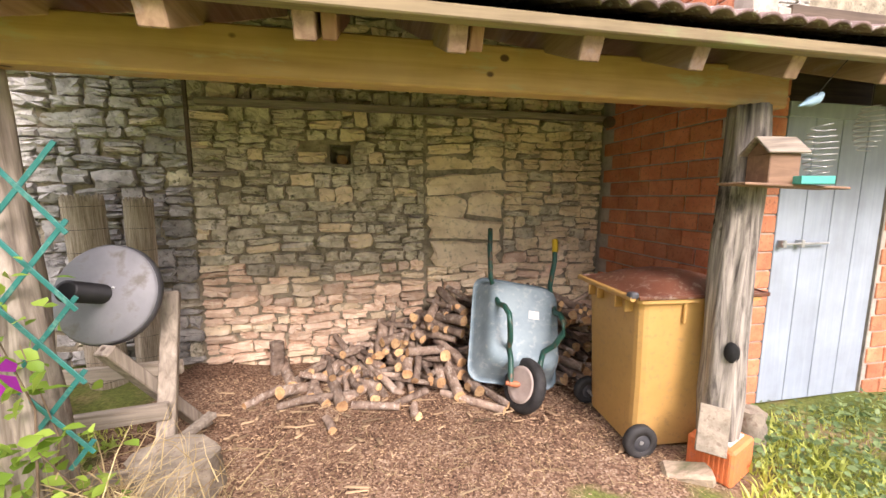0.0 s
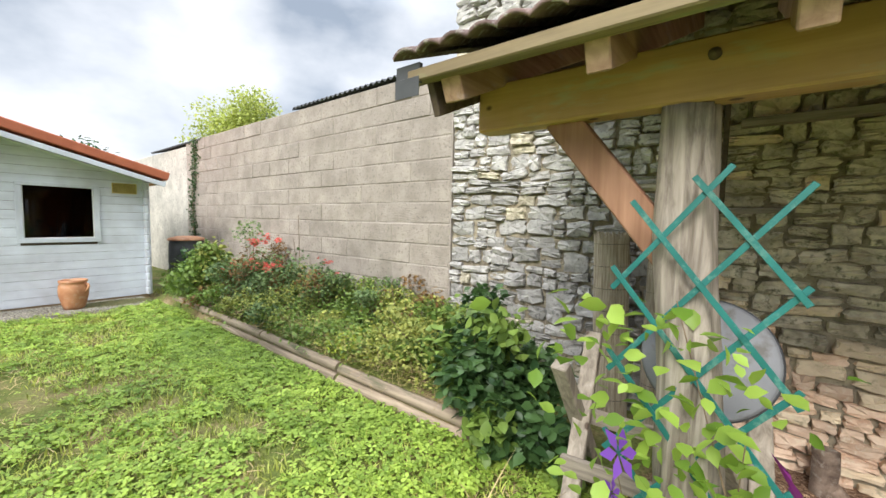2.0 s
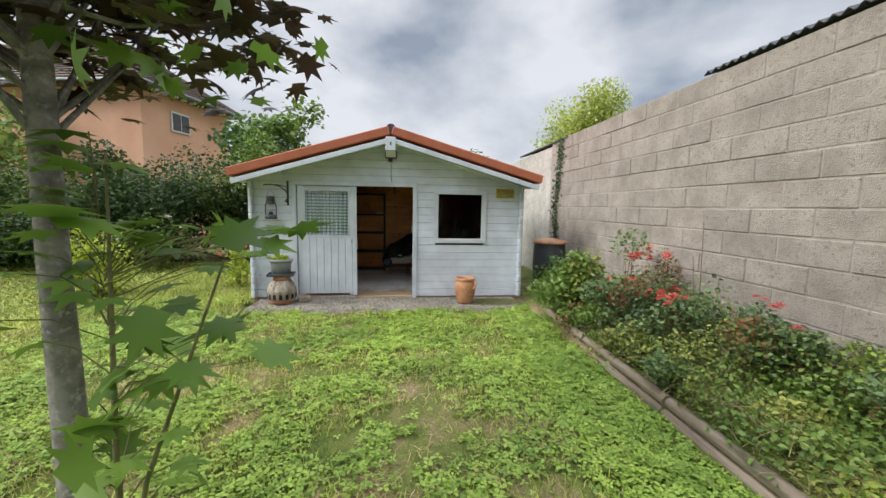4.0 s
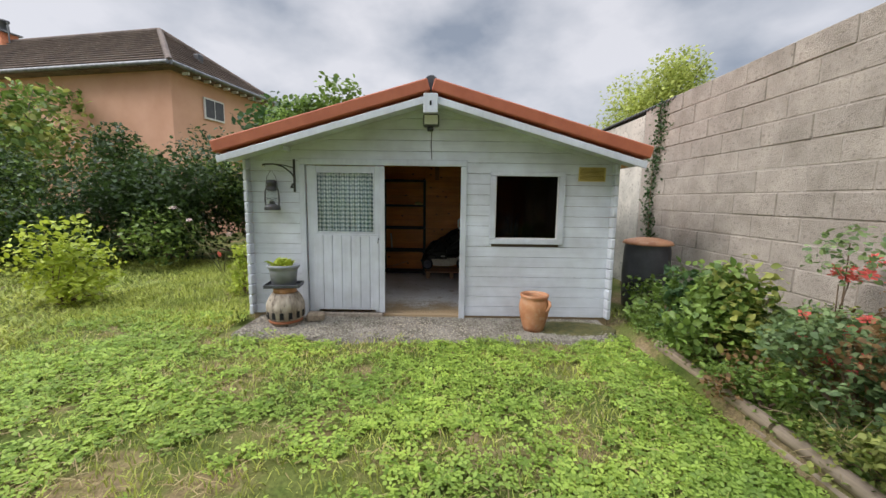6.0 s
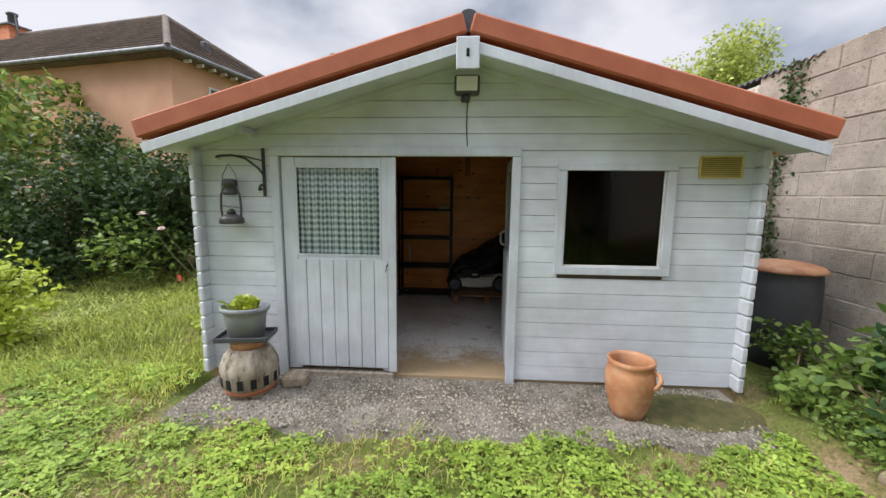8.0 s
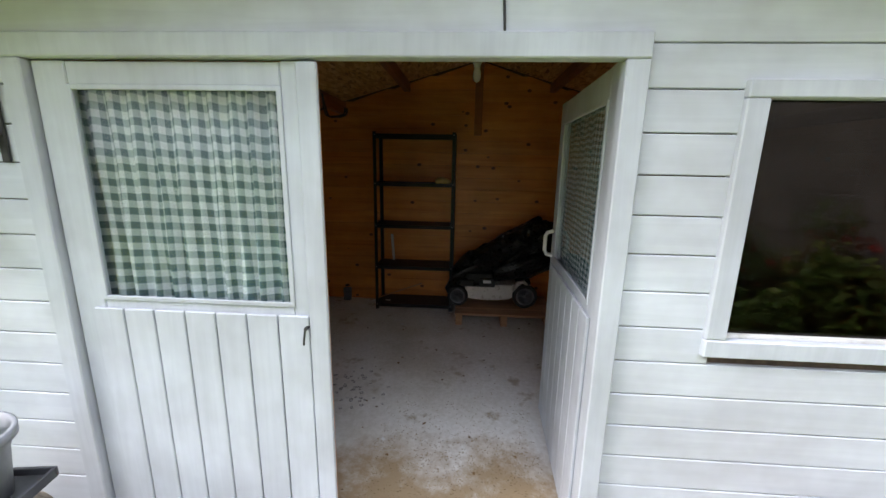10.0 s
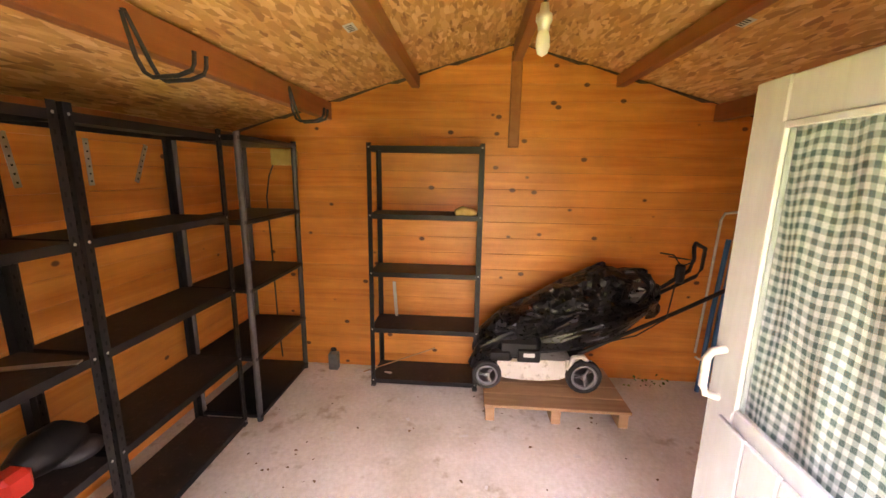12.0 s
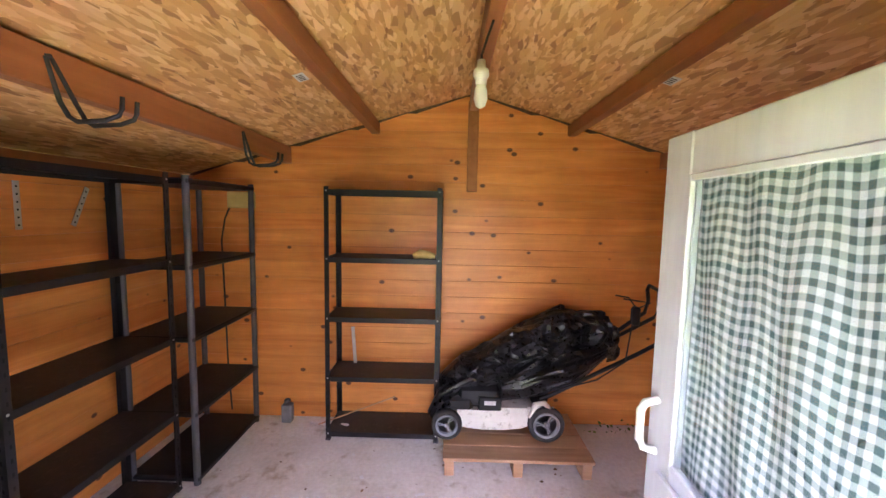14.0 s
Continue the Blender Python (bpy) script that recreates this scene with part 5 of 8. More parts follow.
for c, d in (((0.008, 0, 0.074), (0.016, 0.31, 0.014)), ((0.008, 0, -0.074), (0.016, 0.31, 0.014)), ((0.008, 0.148, 0), (0.016, 0.014, 0.134)), ((0.008, -0.148, 0), (0.016, 0.014, 0.134))):
    part("vent_frame", Shape().box(c, d, 0.003), M_VENT, vent)
for k in range(9):
    part("slat", Shape().box((0, 0, 0), (0.014, 0.28, 0.004), 0.001), M_VENT, vent, "", pose(0.008, 0, -0.058 + 0.0145 * k, 0, 35))
part("backing", Shape().box((0.002, 0, 0), (0.003, 0.29, 0.14), 0.001), M_HOLE, vent)
bracket = thing("wall_bracket", "black wrought iron wall bracket with a scroll", "bracket", pose(SX, -1.46, 1.75))
part("back_bar", Shape().box((0.008, 0, 0), (0.010, 0.026, 0.38), 0.004), M_IRON, bracket)
part("arm", Shape().tube([(0.012, 0.0, -0.02), (0.05, -0.02, 0.03), (0.08, -0.10, 0.10), (0.09, -0.20, 0.125), (0.095, -0.30, 0.12), (0.095, -0.33, 0.11)], 0.009, 8), M_IRON, bracket)
part("top_bar", Shape().tube([(0.012, 0.0, 0.09), (0.06, -0.12, 0.12), (0.09, -0.22, 0.125)], 0.006, 8), M_IRON, bracket)
part("scroll", Shape().tube([(0.012, 0, -0.10), (0.04, -0.01, -0.10), (0.05, -0.02, -0.12), (0.035, -0.03, -0.135), (0.015, -0.02, -0.13)], 0.011, 8), M_IRON, bracket)
part("insulator", Shape().lathe([(0, 0), (0.016, 0.0), (0.02, 0.02), (0.014, 0.035), (0.018, 0.05), (0, 0.055)], 12), M_WHITE, bracket, "small white insulator", pose(0.095, -0.33, 0.095, 0, -70))
lantern = thing("storm_lantern", "old grey metal storm lantern hanging from the bracket", "lantern", pose(SX + 0.10, -1.69, 1.35))
part("tank", Shape().lathe([(0, 0), (0.085, 0.0), (0.092, 0.015), (0.085, 0.03), (0.09, 0.04), (0.06, 0.06), (0.035, 0.075), (0, 0.075)], 20), M_LANTERN, lantern)
chim = part("globe", Shape().lathe([(0.034, 0.075), (0.05, 0.11), (0.052, 0.15), (0.04, 0.20), (0.036, 0.22)], 20), M_GLASS, lantern, "clear glass globe")
chim.visible_shadow = False
part("burner", Shape().lathe([(0, 0.07), (0.03, 0.075), (0.03, 0.10), (0.012, 0.115), (0, 0.115)], 16), M_IRON, lantern)
part("chimney_cap", Shape().lathe([(0.04, 0.22), (0.06, 0.235), (0.046, 0.25), (0.046, 0.29), (0.056, 0.295), (0.05, 0.335), (0.035, 0.345), (0, 0.345)], 18), M_LANTERN, lantern)
for sgn in (-1, 1):
    part("side_tube", Shape().tube([(0, 0.075 * sgn, 0.05), (0, 0.082 * sgn, 0.12), (0, 0.075 * sgn, 0.22), (0, 0.045 * sgn, 0.29)], 0.009, 8), M_LANTERN, lantern)
part("guard_wire", Shape().tube([(0.062 * math.cos(a / 10 * math.pi), 0.075 * math.sin(a / 10 * math.pi), 0.13 + 0.01 * math.sin(a)) for a in range(21)], 0.0022, 5), M_IRON, lantern)
part("bail", Shape().tube([(0, 0.07, 0.27), (0, 0.05, 0.38), (0, 0.0, 0.46), (0, -0.05, 0.38), (0, -0.07, 0.27)], 0.003, 6), M_IRON, lantern, "thin wire bail")

hub = thing("wheel_hub", "old wooden cart wheel hub used as a plant stand", "plant stand", pose(-8.66, -1.50, 0.05, 0, 0, 10))
part("body", Shape().lathe([(0, 0), (0.15, 0), (0.16, 0.03), (0.175, 0.08), (0.20, 0.10), (0.205, 0.20), (0.21, 0.215), (0.205, 0.26), (0.175, 0.33), (0.135, 0.385), (0, 0.385)], 30), M_HUB, hub)
for k in range(14):
    a = 2 * math.pi * k / 14
    part("mortise", Shape().box((0, 0, 0), (0.02, 0.04, 0.075), 0.002), M_HOLE, hub, "", Matrix.Rotation(a, 4, "Z") @ pose(0.197, 0, 0.15))
part("iron_band", Shape().lathe([(0.172, 0.055), (0.182, 0.055), (0.182, 0.085), (0.172, 0.085)], 30), M_RUST, hub)
part("collar", Shape().lathe([(0, 0.38), (0.125, 0.38), (0.125, 0.45), (0, 0.45)], 28), M_TERRACOTTA, hub, "rusty brown iron collar")
saucer = Shape().box((0, 0, 0.008), (0.24, 0.38, 0.012), 0.005)
for c, d in (((0.118, 0, 0.022), (0.012, 0.38, 0.036)), ((-0.118, 0, 0.022), (0.012, 0.38, 0.036)), ((0, 0.185, 0.022), (0.224, 0.012, 0.036)), ((0, -0.185, 0.022), (0.224, 0.012, 0.036))):
    saucer.box(c, d, 0.003)
tagged(part("saucer", saucer, M_DARKPLASTIC, None, "", pose(-8.64, -1.50, 0.50, 0, 0, 8)), "dark grey rectangular drip tray under the planter", "saucer")
planter = thing("planter", "oval grey plastic planter with salad leaves", "planter", pose(-8.64, -1.50, 0.515, 0, 0, 98))
part("pot", Shape().lathe([(0, 0), (0.145, 0), (0.165, 0.16), (0.18, 0.20), (0.195, 0.205), (0.197, 0.235), (0.182, 0.237), (0.172, 0.20), (0, 0.19)], 36, None, 0.90, 0.70), M_GREYPOT, planter)
part("compost", Shape().lathe([(0, 0.20), (0.165, 0.198), (0.17, 0.195)], 28, None, 0.90, 0.70), M_GROUND, planter)
rng = np.random.default_rng(11)
n = 90
pp = np.stack([rng.normal(0, 0.055, n), rng.normal(0, 0.04, n), 0.20 + rng.uniform(0, 0.03, n)], 1)
scatter("salad_leaves", LEAF_V, LEAF_F, pp, rotations(n, rng, 0.3) @ np.array([[1, 0, 0], [0, 0.5, -0.86], [0, 0.86, 0.5]]), rng.uniform(0.05, 0.12, n), L_LIME, planter, "bright green salad leaves")
tagged(part("brick_piece", Shape().box((0, 0, 0.05), (0.13, 0.20, 0.10), 0.03), M_EDGING, None, "", pose(-8.78, -1.20, 0.06, 0, 0, 12)), "brown brick on the ground beside the hub", "brick")
pot = thing("terracotta_pot", "orange terracotta jar with a side handle", "pot", pose(-8.56, 1.31, 0.066))
part("jar", Shape().lathe([(0, 0), (0.105, 0), (0.125, 0.06), (0.155, 0.18), (0.165, 0.27), (0.155, 0.34), (0.142, 0.37), (0.155, 0.385), (0.155, 0.41), (0.14, 0.415), (0.125, 0.39), (0.13, 0.33), (0.12, 0.05), (0, 0.04)], 36), M_TERRACOTTA, pot)
part("handle", Shape().tube([(0.0, 0.145, 0.355), (0.03, 0.185, 0.35), (0.05, 0.20, 0.32), (0.05, 0.18, 0.27), (0.04, 0.155, 0.25)], 0.016, 10), M_TERRACOTTA, pot, "", pose(0, 0, 0, 0, 0, -35))
barrel = thing("rain_barrel", "dark rain barrel with a red-brown lid beside the wall", "barrel", pose(-9.65, 3.08, 0.05))
part("drum", Shape().lathe([(0, 0), (0.27, 0), (0.29, 0.2), (0.30, 0.5), (0.29, 0.8), (0.28, 0.88), (0.295, 0.90), (0, 0.90)], 28), M_DARKPLASTIC, barrel)
part("lid", Shape().lathe([(0, 0.97), (0.15, 0.965), (0.29, 0.93), (0.315, 0.90), (0.315, 0.885), (0, 0.89)], 28), M_TERRACOTTA, barrel, "red-brown lid")

CHIP_V = [(-0.5, -0.12, 0), (0.5, -0.1, 0.03), (0.48, 0.12, 0.02), (-0.5, 0.1, 0.05), (-0.45, -0.1, 0.14), (0.45, -0.08, 0.16), (0.42, 0.1, 0.15), (-0.46, 0.09, 0.17)]
CHIP_F = [(0, 1, 5, 4), (1, 2, 6, 5), (2, 3, 7, 6), (3, 0, 4, 7), (4, 5, 6, 7)]

# ---- inside the shed ----
ANGLE_HOLES = 17


def slotted_shelf(label, m, W, D, H, levels, nm="shelf_unit"):
    """Steel shelf unit of slotted angles: local x along its width, y from front to back."""
    u = thing(nm, label, "shelf", m, group="black shelf units in the shed")
    post = Shape()
    post.box((0.016, 0.001, H / 2), (0.032, 0.002, H), 0.0005)
    post.box((0.001, 0.016, H / 2), (0.002, 0.032, H), 0.0005)
    post.slot = 1
    for k in range(ANGLE_HOLES * 2):
        z = 0.05 + (H - 0.1) * k / (ANGLE_HOLES * 2 - 1)
        post.box((0.018, -0.0004, z), (0.007, 0.001, 0.016), 0.0003)
        post.box((-0.0004, 0.018, z), (0.001, 0.007, 0.016), 0.0003)
    me = post.mesh("post", [M_BLACKSTEEL, M_HOLE])
    for x, y, r in ((0, 0, 0), (W, 0, 90), (W, D, 180), (0, D, 270)):
        part("post", me, M_BLACKSTEEL, u, "", pose(x, y, 0, 0, 0, r))
        part("foot_cap", Shape().box((0.014, 0.014, 0.008), (0.034, 0.034, 0.016), 0.003), M_DARKPLASTIC, u, "", pose(x, y, 0, 0, 0, r))
    sb = Shape().box((W / 2, D / 2, -0.006), (W - 0.008, D - 0.008, 0.012), 0.002)
    brd = sb.mesh("shelf_board", M_SHELFBOARD)
    rl = Shape()
    rl.box((W / 2, 0.003, -0.016), (W - 0.006, 0.003, 0.034), 0.001).box((W / 2, D - 0.003, -0.016), (W - 0.006, 0.003, 0.034), 0.001)
    rl.box((0.003, D / 2, -0.016), (0.003, D - 0.01, 0.034), 0.001).box((W - 0.003, D / 2, -0.016), (0.003, D - 0.01, 0.034), 0.001)
    rail = rl.mesh("shelf_rim", M_BLACKSTEEL)
    rivet = Shape().lathe([(0, 0.003), (0.004, 0.002), (0.006, 0)], 8).mesh("rivet", M_STEEL)
    for z in levels:
        part("shelf_board", brd, M_SHELFBOARD, u, "", pose(0, 0, z))
        part("shelf_rim", rail, M_BLACKSTEEL, u, "", pose(0, 0, z))
        for x in (0.016, W - 0.016):
            part("rivet", rivet, M_STEEL, u, "", pose(x, -0.001, z - 0.008, 90))
    return u


LV = [0.06, 0.46, 0.88, 1.29, 1.745]
slotted_shelf("narrow black steel shelf unit with brown boards against the back wall", pose(-11.47, -0.855, FLOOR, 0, 0, 90), 0.785, 0.30, 1.765, LV)
slotted_shelf("black steel shelf unit with brown boards along the pine side wall", pose(-10.125, -1.515, FLOOR, 0, 0, 180), 0.83, 0.32, 1.79, [0.04, 0.46, 0.89, 1.32, 1.76])
slotted_shelf("black steel shelf unit with brown boards along the pine side wall", pose(-9.255, -1.515, FLOOR, 0, 0, 180), 0.85, 0.32, 1.79, [0.04, 0.46, 0.89, 1.32, 1.76])
tub = thing("shelf_unit", "black plastic shelf unit with round tubes in the shed's corner", "shelf", pose(-11.0, -1.455, FLOOR, 0, 0, 180), group="black shelf units in the shed")
for x in (0, 0.69):
    for y in (0, 0.38):
        part("tube_post", Shape().tube([(x, y, 0), (x, y, 0.9), (x, y, 1.78)], 0.019, 12), M_DARKPLASTIC, tub)
for z in (0.05, 0.44, 0.88, 1.29, 1.765):
    part("shelf_tray", Shape().box((0.345, 0.19, z - 0.015), (0.72, 0.42, 0.032), 0.008), M_BLACKSTEEL, tub)

tagged(part("folded_cloth", Shape().tube([(-0.07, 0, 0.018), (-0.02, 0.01, 0.026), (0.04, -0.01, 0.022), (0.075, 0.005, 0.015)], [0.018, 0.034, 0.03, 0.016], 10, wob=0.6), M_YCLOTH, None, "", pose(-11.52, -0.19, FLOOR + 1.29, 0, 0, 95)), "crumpled yellow cloth on a shelf", "cloth")
for (y, z, h, lean) in ((-0.72, 0.90, 0.28, 4),):
    tagged(part("metal_strip", Shape().box((0, 0, 0), (0.003, 0.025, h), 0.001), M_STEEL, None, "", pose(-11.735, y, 0.56 + h / 2 - 0.0, lean, -1)), "perforated metal strip leaning on the back wall", "metal strip")
for x, tilt in ((-10.62, 0), (-10.30, 6), (-10.92, -24)):
    strip = Shape().box((0, 0, 0), (0.028, 0.003, 0.22), 0.001)
    strip.slot = 1
    for k in range(6):
        strip.box((0, 0.002, -0.09 + 0.035 * k), (0.008, 0.001, 0.008), 0.0003)
    tagged(part("metal_strip", strip, [M_STEEL, M_HOLE], None, "", pose(x, SL + 0.004, 1.70, 0, tilt)), "perforated metal strip hung on the pine wall", "metal strip")
box2 = thing("junction_box", "yellowed square electrical box on the back wall", "electrical box", pose(SB, -1.56, 1.77))
part("case", Shape().box((0.025, 0, 0), (0.05, 0.19, 0.12), 0.006), M_VENT, box2)
part("cable", Shape().tube([(0.02, -0.09, -0.05), (0.02, -0.13, -0.14), (0.02, -0.16, -0.3), (0.02, -0.15, -0.7), (0.02, -0.14, -1.3), (0.02, -0.12, -1.62)], 0.006, 6), M_IRON, box2, "black cable")
sock = thing("floor_socket", "small grey steel box on the floor by the back wall", "electrical box", pose(-11.70, -1.22, FLOOR))
part("case", Shape().box((0, 0, 0.07), (0.06, 0.075, 0.14), 0.006), M_ZINC, sock)
part("lid", Shape().lathe([(0, 0.02), (0.02, 0.015), (0.025, 0)], 14), M_IRON, sock, "", pose(0.0, 0, 0.16))
tagged(part("white_stick", Shape().box((0, 0, 0), (0.025, 0.34, 0.02), 0.004), M_WHITE, None, "", pose(-11.62, -0.88, FLOOR + 0.035, 8, 0, -20)), "short white painted stick on the floor", "stick")
tagged(part("thin_rod", Shape().tube([(-11.6, -0.95, FLOOR + 0.04), (-11.70, -0.40, FLOOR + 0.22)], 0.005, 6), M_PALLET), "thin wooden rod leaning behind the shelf", "stick")

# bulb
bulb = thing("ceiling_bulb", "bare white bulb on a black cable under the ridge", "lamp", pose(-10.39, 0.09, 2.165))
part("cable", Shape().tube([(0, 0.04, 0.24), (0.01, 0.02, 0.18), (0, 0.0, 0.12), (0, 0, 0.09)], 0.005, 6), M_IRON, bulb)
part("lamp_holder", Shape().lathe([(0, 0.10), (0.014, 0.10), (0.018, 0.07), (0.028, 0.065), (0.03, 0.045), (0.022, 0.03), (0.02, 0.01), (0, 0.01)], 16), M_WHITE, bulb)
part("bulb_glass", Shape().lathe([(0.017, 0.015), (0.024, -0.01), (0.026, -0.04), (0.018, -0.065), (0, -0.075)], 16), M_BULB, bulb)


def hook2(x):
    h = thing("storage_hook", "black bent steel storage hook on the purlin", "hook", pose(x, -1.185, 2.04), group="hooks on the purlin")
    for k in (0, 1):
        o = -0.055 * k
        part("rod", Shape().tube([(o * 0.3, -0.005, 0.09), (o - 0.03, 0.0, -0.03), (o - 0.045, 0.01, -0.07), (o - 0.045, 0.035, -0.085), (o - 0.045, 0.12, -0.08), (o - 0.045, 0.165, -0.065), (o - 0.045, 0.175, -0.045), (o - 0.045, 0.178, -0.01)], 0.007, 8), M_IRON, h)
    part("crosspiece", Shape().tube([(0.0, -0.005, 0.09), (-0.0165, -0.005, 0.095)], 0.007, 8), M_IRON, h)


hook2(-10.04)
hook2(-11.10)
for x, y in ((-10.75, -0.72), (-10.75, 0.98), (-9.9, 1.02)):
    z = roof_under(y) - 0.003
    sgn = -1 if y < RIDGE_Y else 1
    lab = Shape().box((0, 0, 0), (0.09, 0.05, 0.002), 0.0005)
    lab.slot = 1
    for k in range(4):
        lab.box((-0.03 + 0.018 * k, 0, -0.0012), (0.008, 0.03, 0.001), 0.0002)
    tagged(part("paper_label", lab, [M_LABEL, M_IRON], None, "", pose(x, y, z, -math.degrees(math.atan(GRADE)) * sgn)), "small printed white label on the strand board", "label")

# pallet and mower
pallet = thing("pallet", "small new wooden pallet on the shed floor", "pallet", pose(-11.42, 0.43, FLOOR))
for k in range(4):
    part("deck_board", Shape().box((-0.20 + 0.145 * k, 0, 0.118), (0.14, 0.92, 0.02), 0.003), M_PALLET, pallet)
for y in (-0.42, 0.0, 0.42):
    part("runner", Shape().box((0.015, y, 0.054), (0.54, 0.06, 0.106), 0.004), M_PALLET, pallet)
mower = thing("lawn_mower", "cream and black lawn mower with a creased black grass bag", "lawn mower", pose(-11.38, 0.0, FLOOR + 0.13))


def mower_wheel(r, y):
    part_w = part("wheel", Shape().lathe([(r * 0.72, -0.022), (r * 0.96, -0.022), (r, -0.012), (r, 0.012), (r * 0.96, 0.022), (r * 0.72, 0.022), (r * 0.72, -0.022)], 28), M_RUBBER, mower, "", pose(0.06, y, r, 0, 90))
    rim = Shape().lathe([(r * 0.58, 0.004), (r * 0.73, 0.004), (r * 0.73, 0.024), (r * 0.58, 0.018), (r * 0.58, 0.004)], 28)
    for k in range(3):
        a = 2.094 * k + 0.4
        for d in (-0.28, 0.28):
            rim.box((r * 0.38, 0, 0.012), (r * 0.52, r * 0.10, 0.012), 0.002, Matrix.Rotation(a + d * 0.6, 4, "Z"))
    rim.lathe([(0, 0.024), (r * 0.16, 0.022), (r * 0.2, 0.008), (0, 0.0)], 16)
    part("rim", rim, M_GREYPOT, part_w, "grey three-spoke rim")
    return part_w


mower_wheel(0.10, -0.01)
mower_wheel(0.118, 0.635)
for y, r in ((-0.01, 0.10), (0.635, 0.118)):
    part("far_wheel", Shape().lathe([(0, -0.02), (r, -0.02), (r, 0.02), (0, 0.02)], 20), M_RUBBER, mower, "", pose(-0.36, y, r, 0, 90))
dk = Shape()
dv, df = [], []
prof = [(0.06, 0.085), (0.12, 0.07), (0.22, 0.06), (0.36, 0.06), (0.48, 0.075), (0.56, 0.11)]
for x in (0.045, 0.04, -0.33, -0.335):
    for y, lo in prof:
        dv.append((x, y, lo if x > 0.042 or x < -0.332 else 0.19 + 0.02 * (y > 0.3)))
n = len(prof)
for i in range(3):
    for k in range(n - 1):
        df.append((i * n + k, i * n + k + 1, (i + 1) * n + k + 1, (i + 1) * n + k))
df += [tuple(range(0, 4 * n, n)), tuple(range(4 * n - 1, 0, -n))]
dk.add(dv, df)
part("deck", dk, M_CREAM, mower, "scuffed cream cutting deck")
part("wheel_arch", Shape().box((0.05, 0.60, 0.20), (0.02, 0.17, 0.06), 0.012, pose(0, 0, 0, 0)).tube([(0.058, 0.53, 0.16), (0.06, 0.56, 0.25), (0.06, 0.62, 0.26), (0.06, 0.67, 0.20)], 0.018, 8), M_CREAM, mower, "cream wheel bracket")
part("engine_cover", Shape().box((-0.12, 0.20, 0.27), (0.30, 0.30, 0.16), 0.05).box((-0.10, 0.05, 0.22), (0.28, 0.22, 0.10), 0.04), M_BLACKSTEEL, mower)
part("battery_cover", Shape().box((0.035, 0.27, 0.235), (0.03, 0.15, 0.09), 0.01), M_BLACKSTEEL, mower)
part("printed_label", Shape().box((0.052, 0.27, 0.245), (0.003, 0.075, 0.028), 0.001), M_LABEL, mower, "small white and blue label")
bag = Shape()
bpts = [(-0.13, -0.08, 0.20), (-0.14, 0.02, 0.27), (-0.15, 0.16, 0.36), (-0.15, 0.32, 0.43), (-0.15, 0.48, 0.52), (-0.15, 0.64, 0.60), (-0.15, 0.80, 0.67), (-0.15, 0.94, 0.67), (-0.16, 1.06, 0.60), (-0.17, 1.15, 0.50)]
br = [0.05, 0.12, 0.15, 0.16, 0.17, 0.17, 0.165, 0.145, 0.11, 0.04]
tt = np.linspace(0, len(bpts) - 1, 58)
bpts = [tuple(np.interp(t, range(len(br)), [p[k] for p in bpts]) for k in range(3)) for t in tt]
br = [float(np.interp(t, range(len(br)), br)) for t in tt]


def crumpled(shape, big, small):
    """Pushes a smooth shape into sharp folds like stiff plastic sheet."""
    V = []
    for v in shape.v:
        v = Vector(v)
        ridge = 0.5 - abs(noise.noise(v * 7.0)) - 0.5 * abs(noise.noise(v * 15.0 + Vector((3, 1, 2))))
        V.append(tuple(v + Vector((0.6, 0.5, 0.8)) * big * noise.noise(v * 5) + Vector((0.9, 0.35, 0.8)) * small * ridge))
    return Shape().add(V, shape.f, False)


bag = crumpled(Shape().tube(bpts, br, 44), 0.10, 0.11)
fold = Shape().tube([(-0.04, 0.33, 0.30), (-0.05, 0.45, 0.34), (-0.06, 0.58, 0.41), (-0.06, 0.72, 0.47), (-0.07, 0.86, 0.53), (-0.09, 1.00, 0.57)], [0.07, 0.115, 0.14, 0.15, 0.13, 0.07], 30)
fold = crumpled(fold, 0.09, 0.09)
part("hanging_fold", fold, M_BAG, mower, "creased lower fold of the black bag")
front = Shape().tube([(-0.02, -0.10, 0.13), (-0.03, -0.04, 0.22), (-0.05, 0.08, 0.28), (-0.06, 0.20, 0.34)], [0.04, 0.07, 0.09, 0.08], 26)
front = crumpled(front, 0.07, 0.08)
part("front_fold", front, M_BAG, mower, "crumpled black plastic over the mower's front")
part("grass_bag", bag, M_BAG, mower, "creased black grass bag")
for x in (0.02, -0.32):
    part("handle_tube", Shape().tube([(x, 0.60, 0.26), (x, 0.90, 0.42), (x, 1.20, 0.58), (x, 1.48, 0.74)], 0.013, 10), M_BLACKSTEEL, mower)
part("handle_bar", Shape().tube([(0.02, 1.08, 0.74), (0.02, 1.17, 0.81), (0.02, 1.24, 0.86), (0.02, 1.26, 0.94), (0.02, 1.25, 1.01), (-0.02, 1.28, 1.03), (-0.12, 1.40, 0.98), (-0.30, 1.50, 0.80), (-0.32, 1.48, 0.74)], 0.012, 10), M_BLACKSTEEL, mower)
part("brake_lever", Shape().tube([(0.02, 1.05, 0.97), (0.03, 1.13, 0.96), (0.0, 1.20, 0.88), (-0.1, 1.34, 0.90), (0.0, 1.22, 0.93), (0.03, 1.10, 0.95)], 0.005, 6), M_BLACKSTEEL, mower)
part("switch_box", Shape().box((0.03, 1.18, 0.84), (0.05, 0.05, 0.12), 0.012), M_BLACKSTEEL, mower)
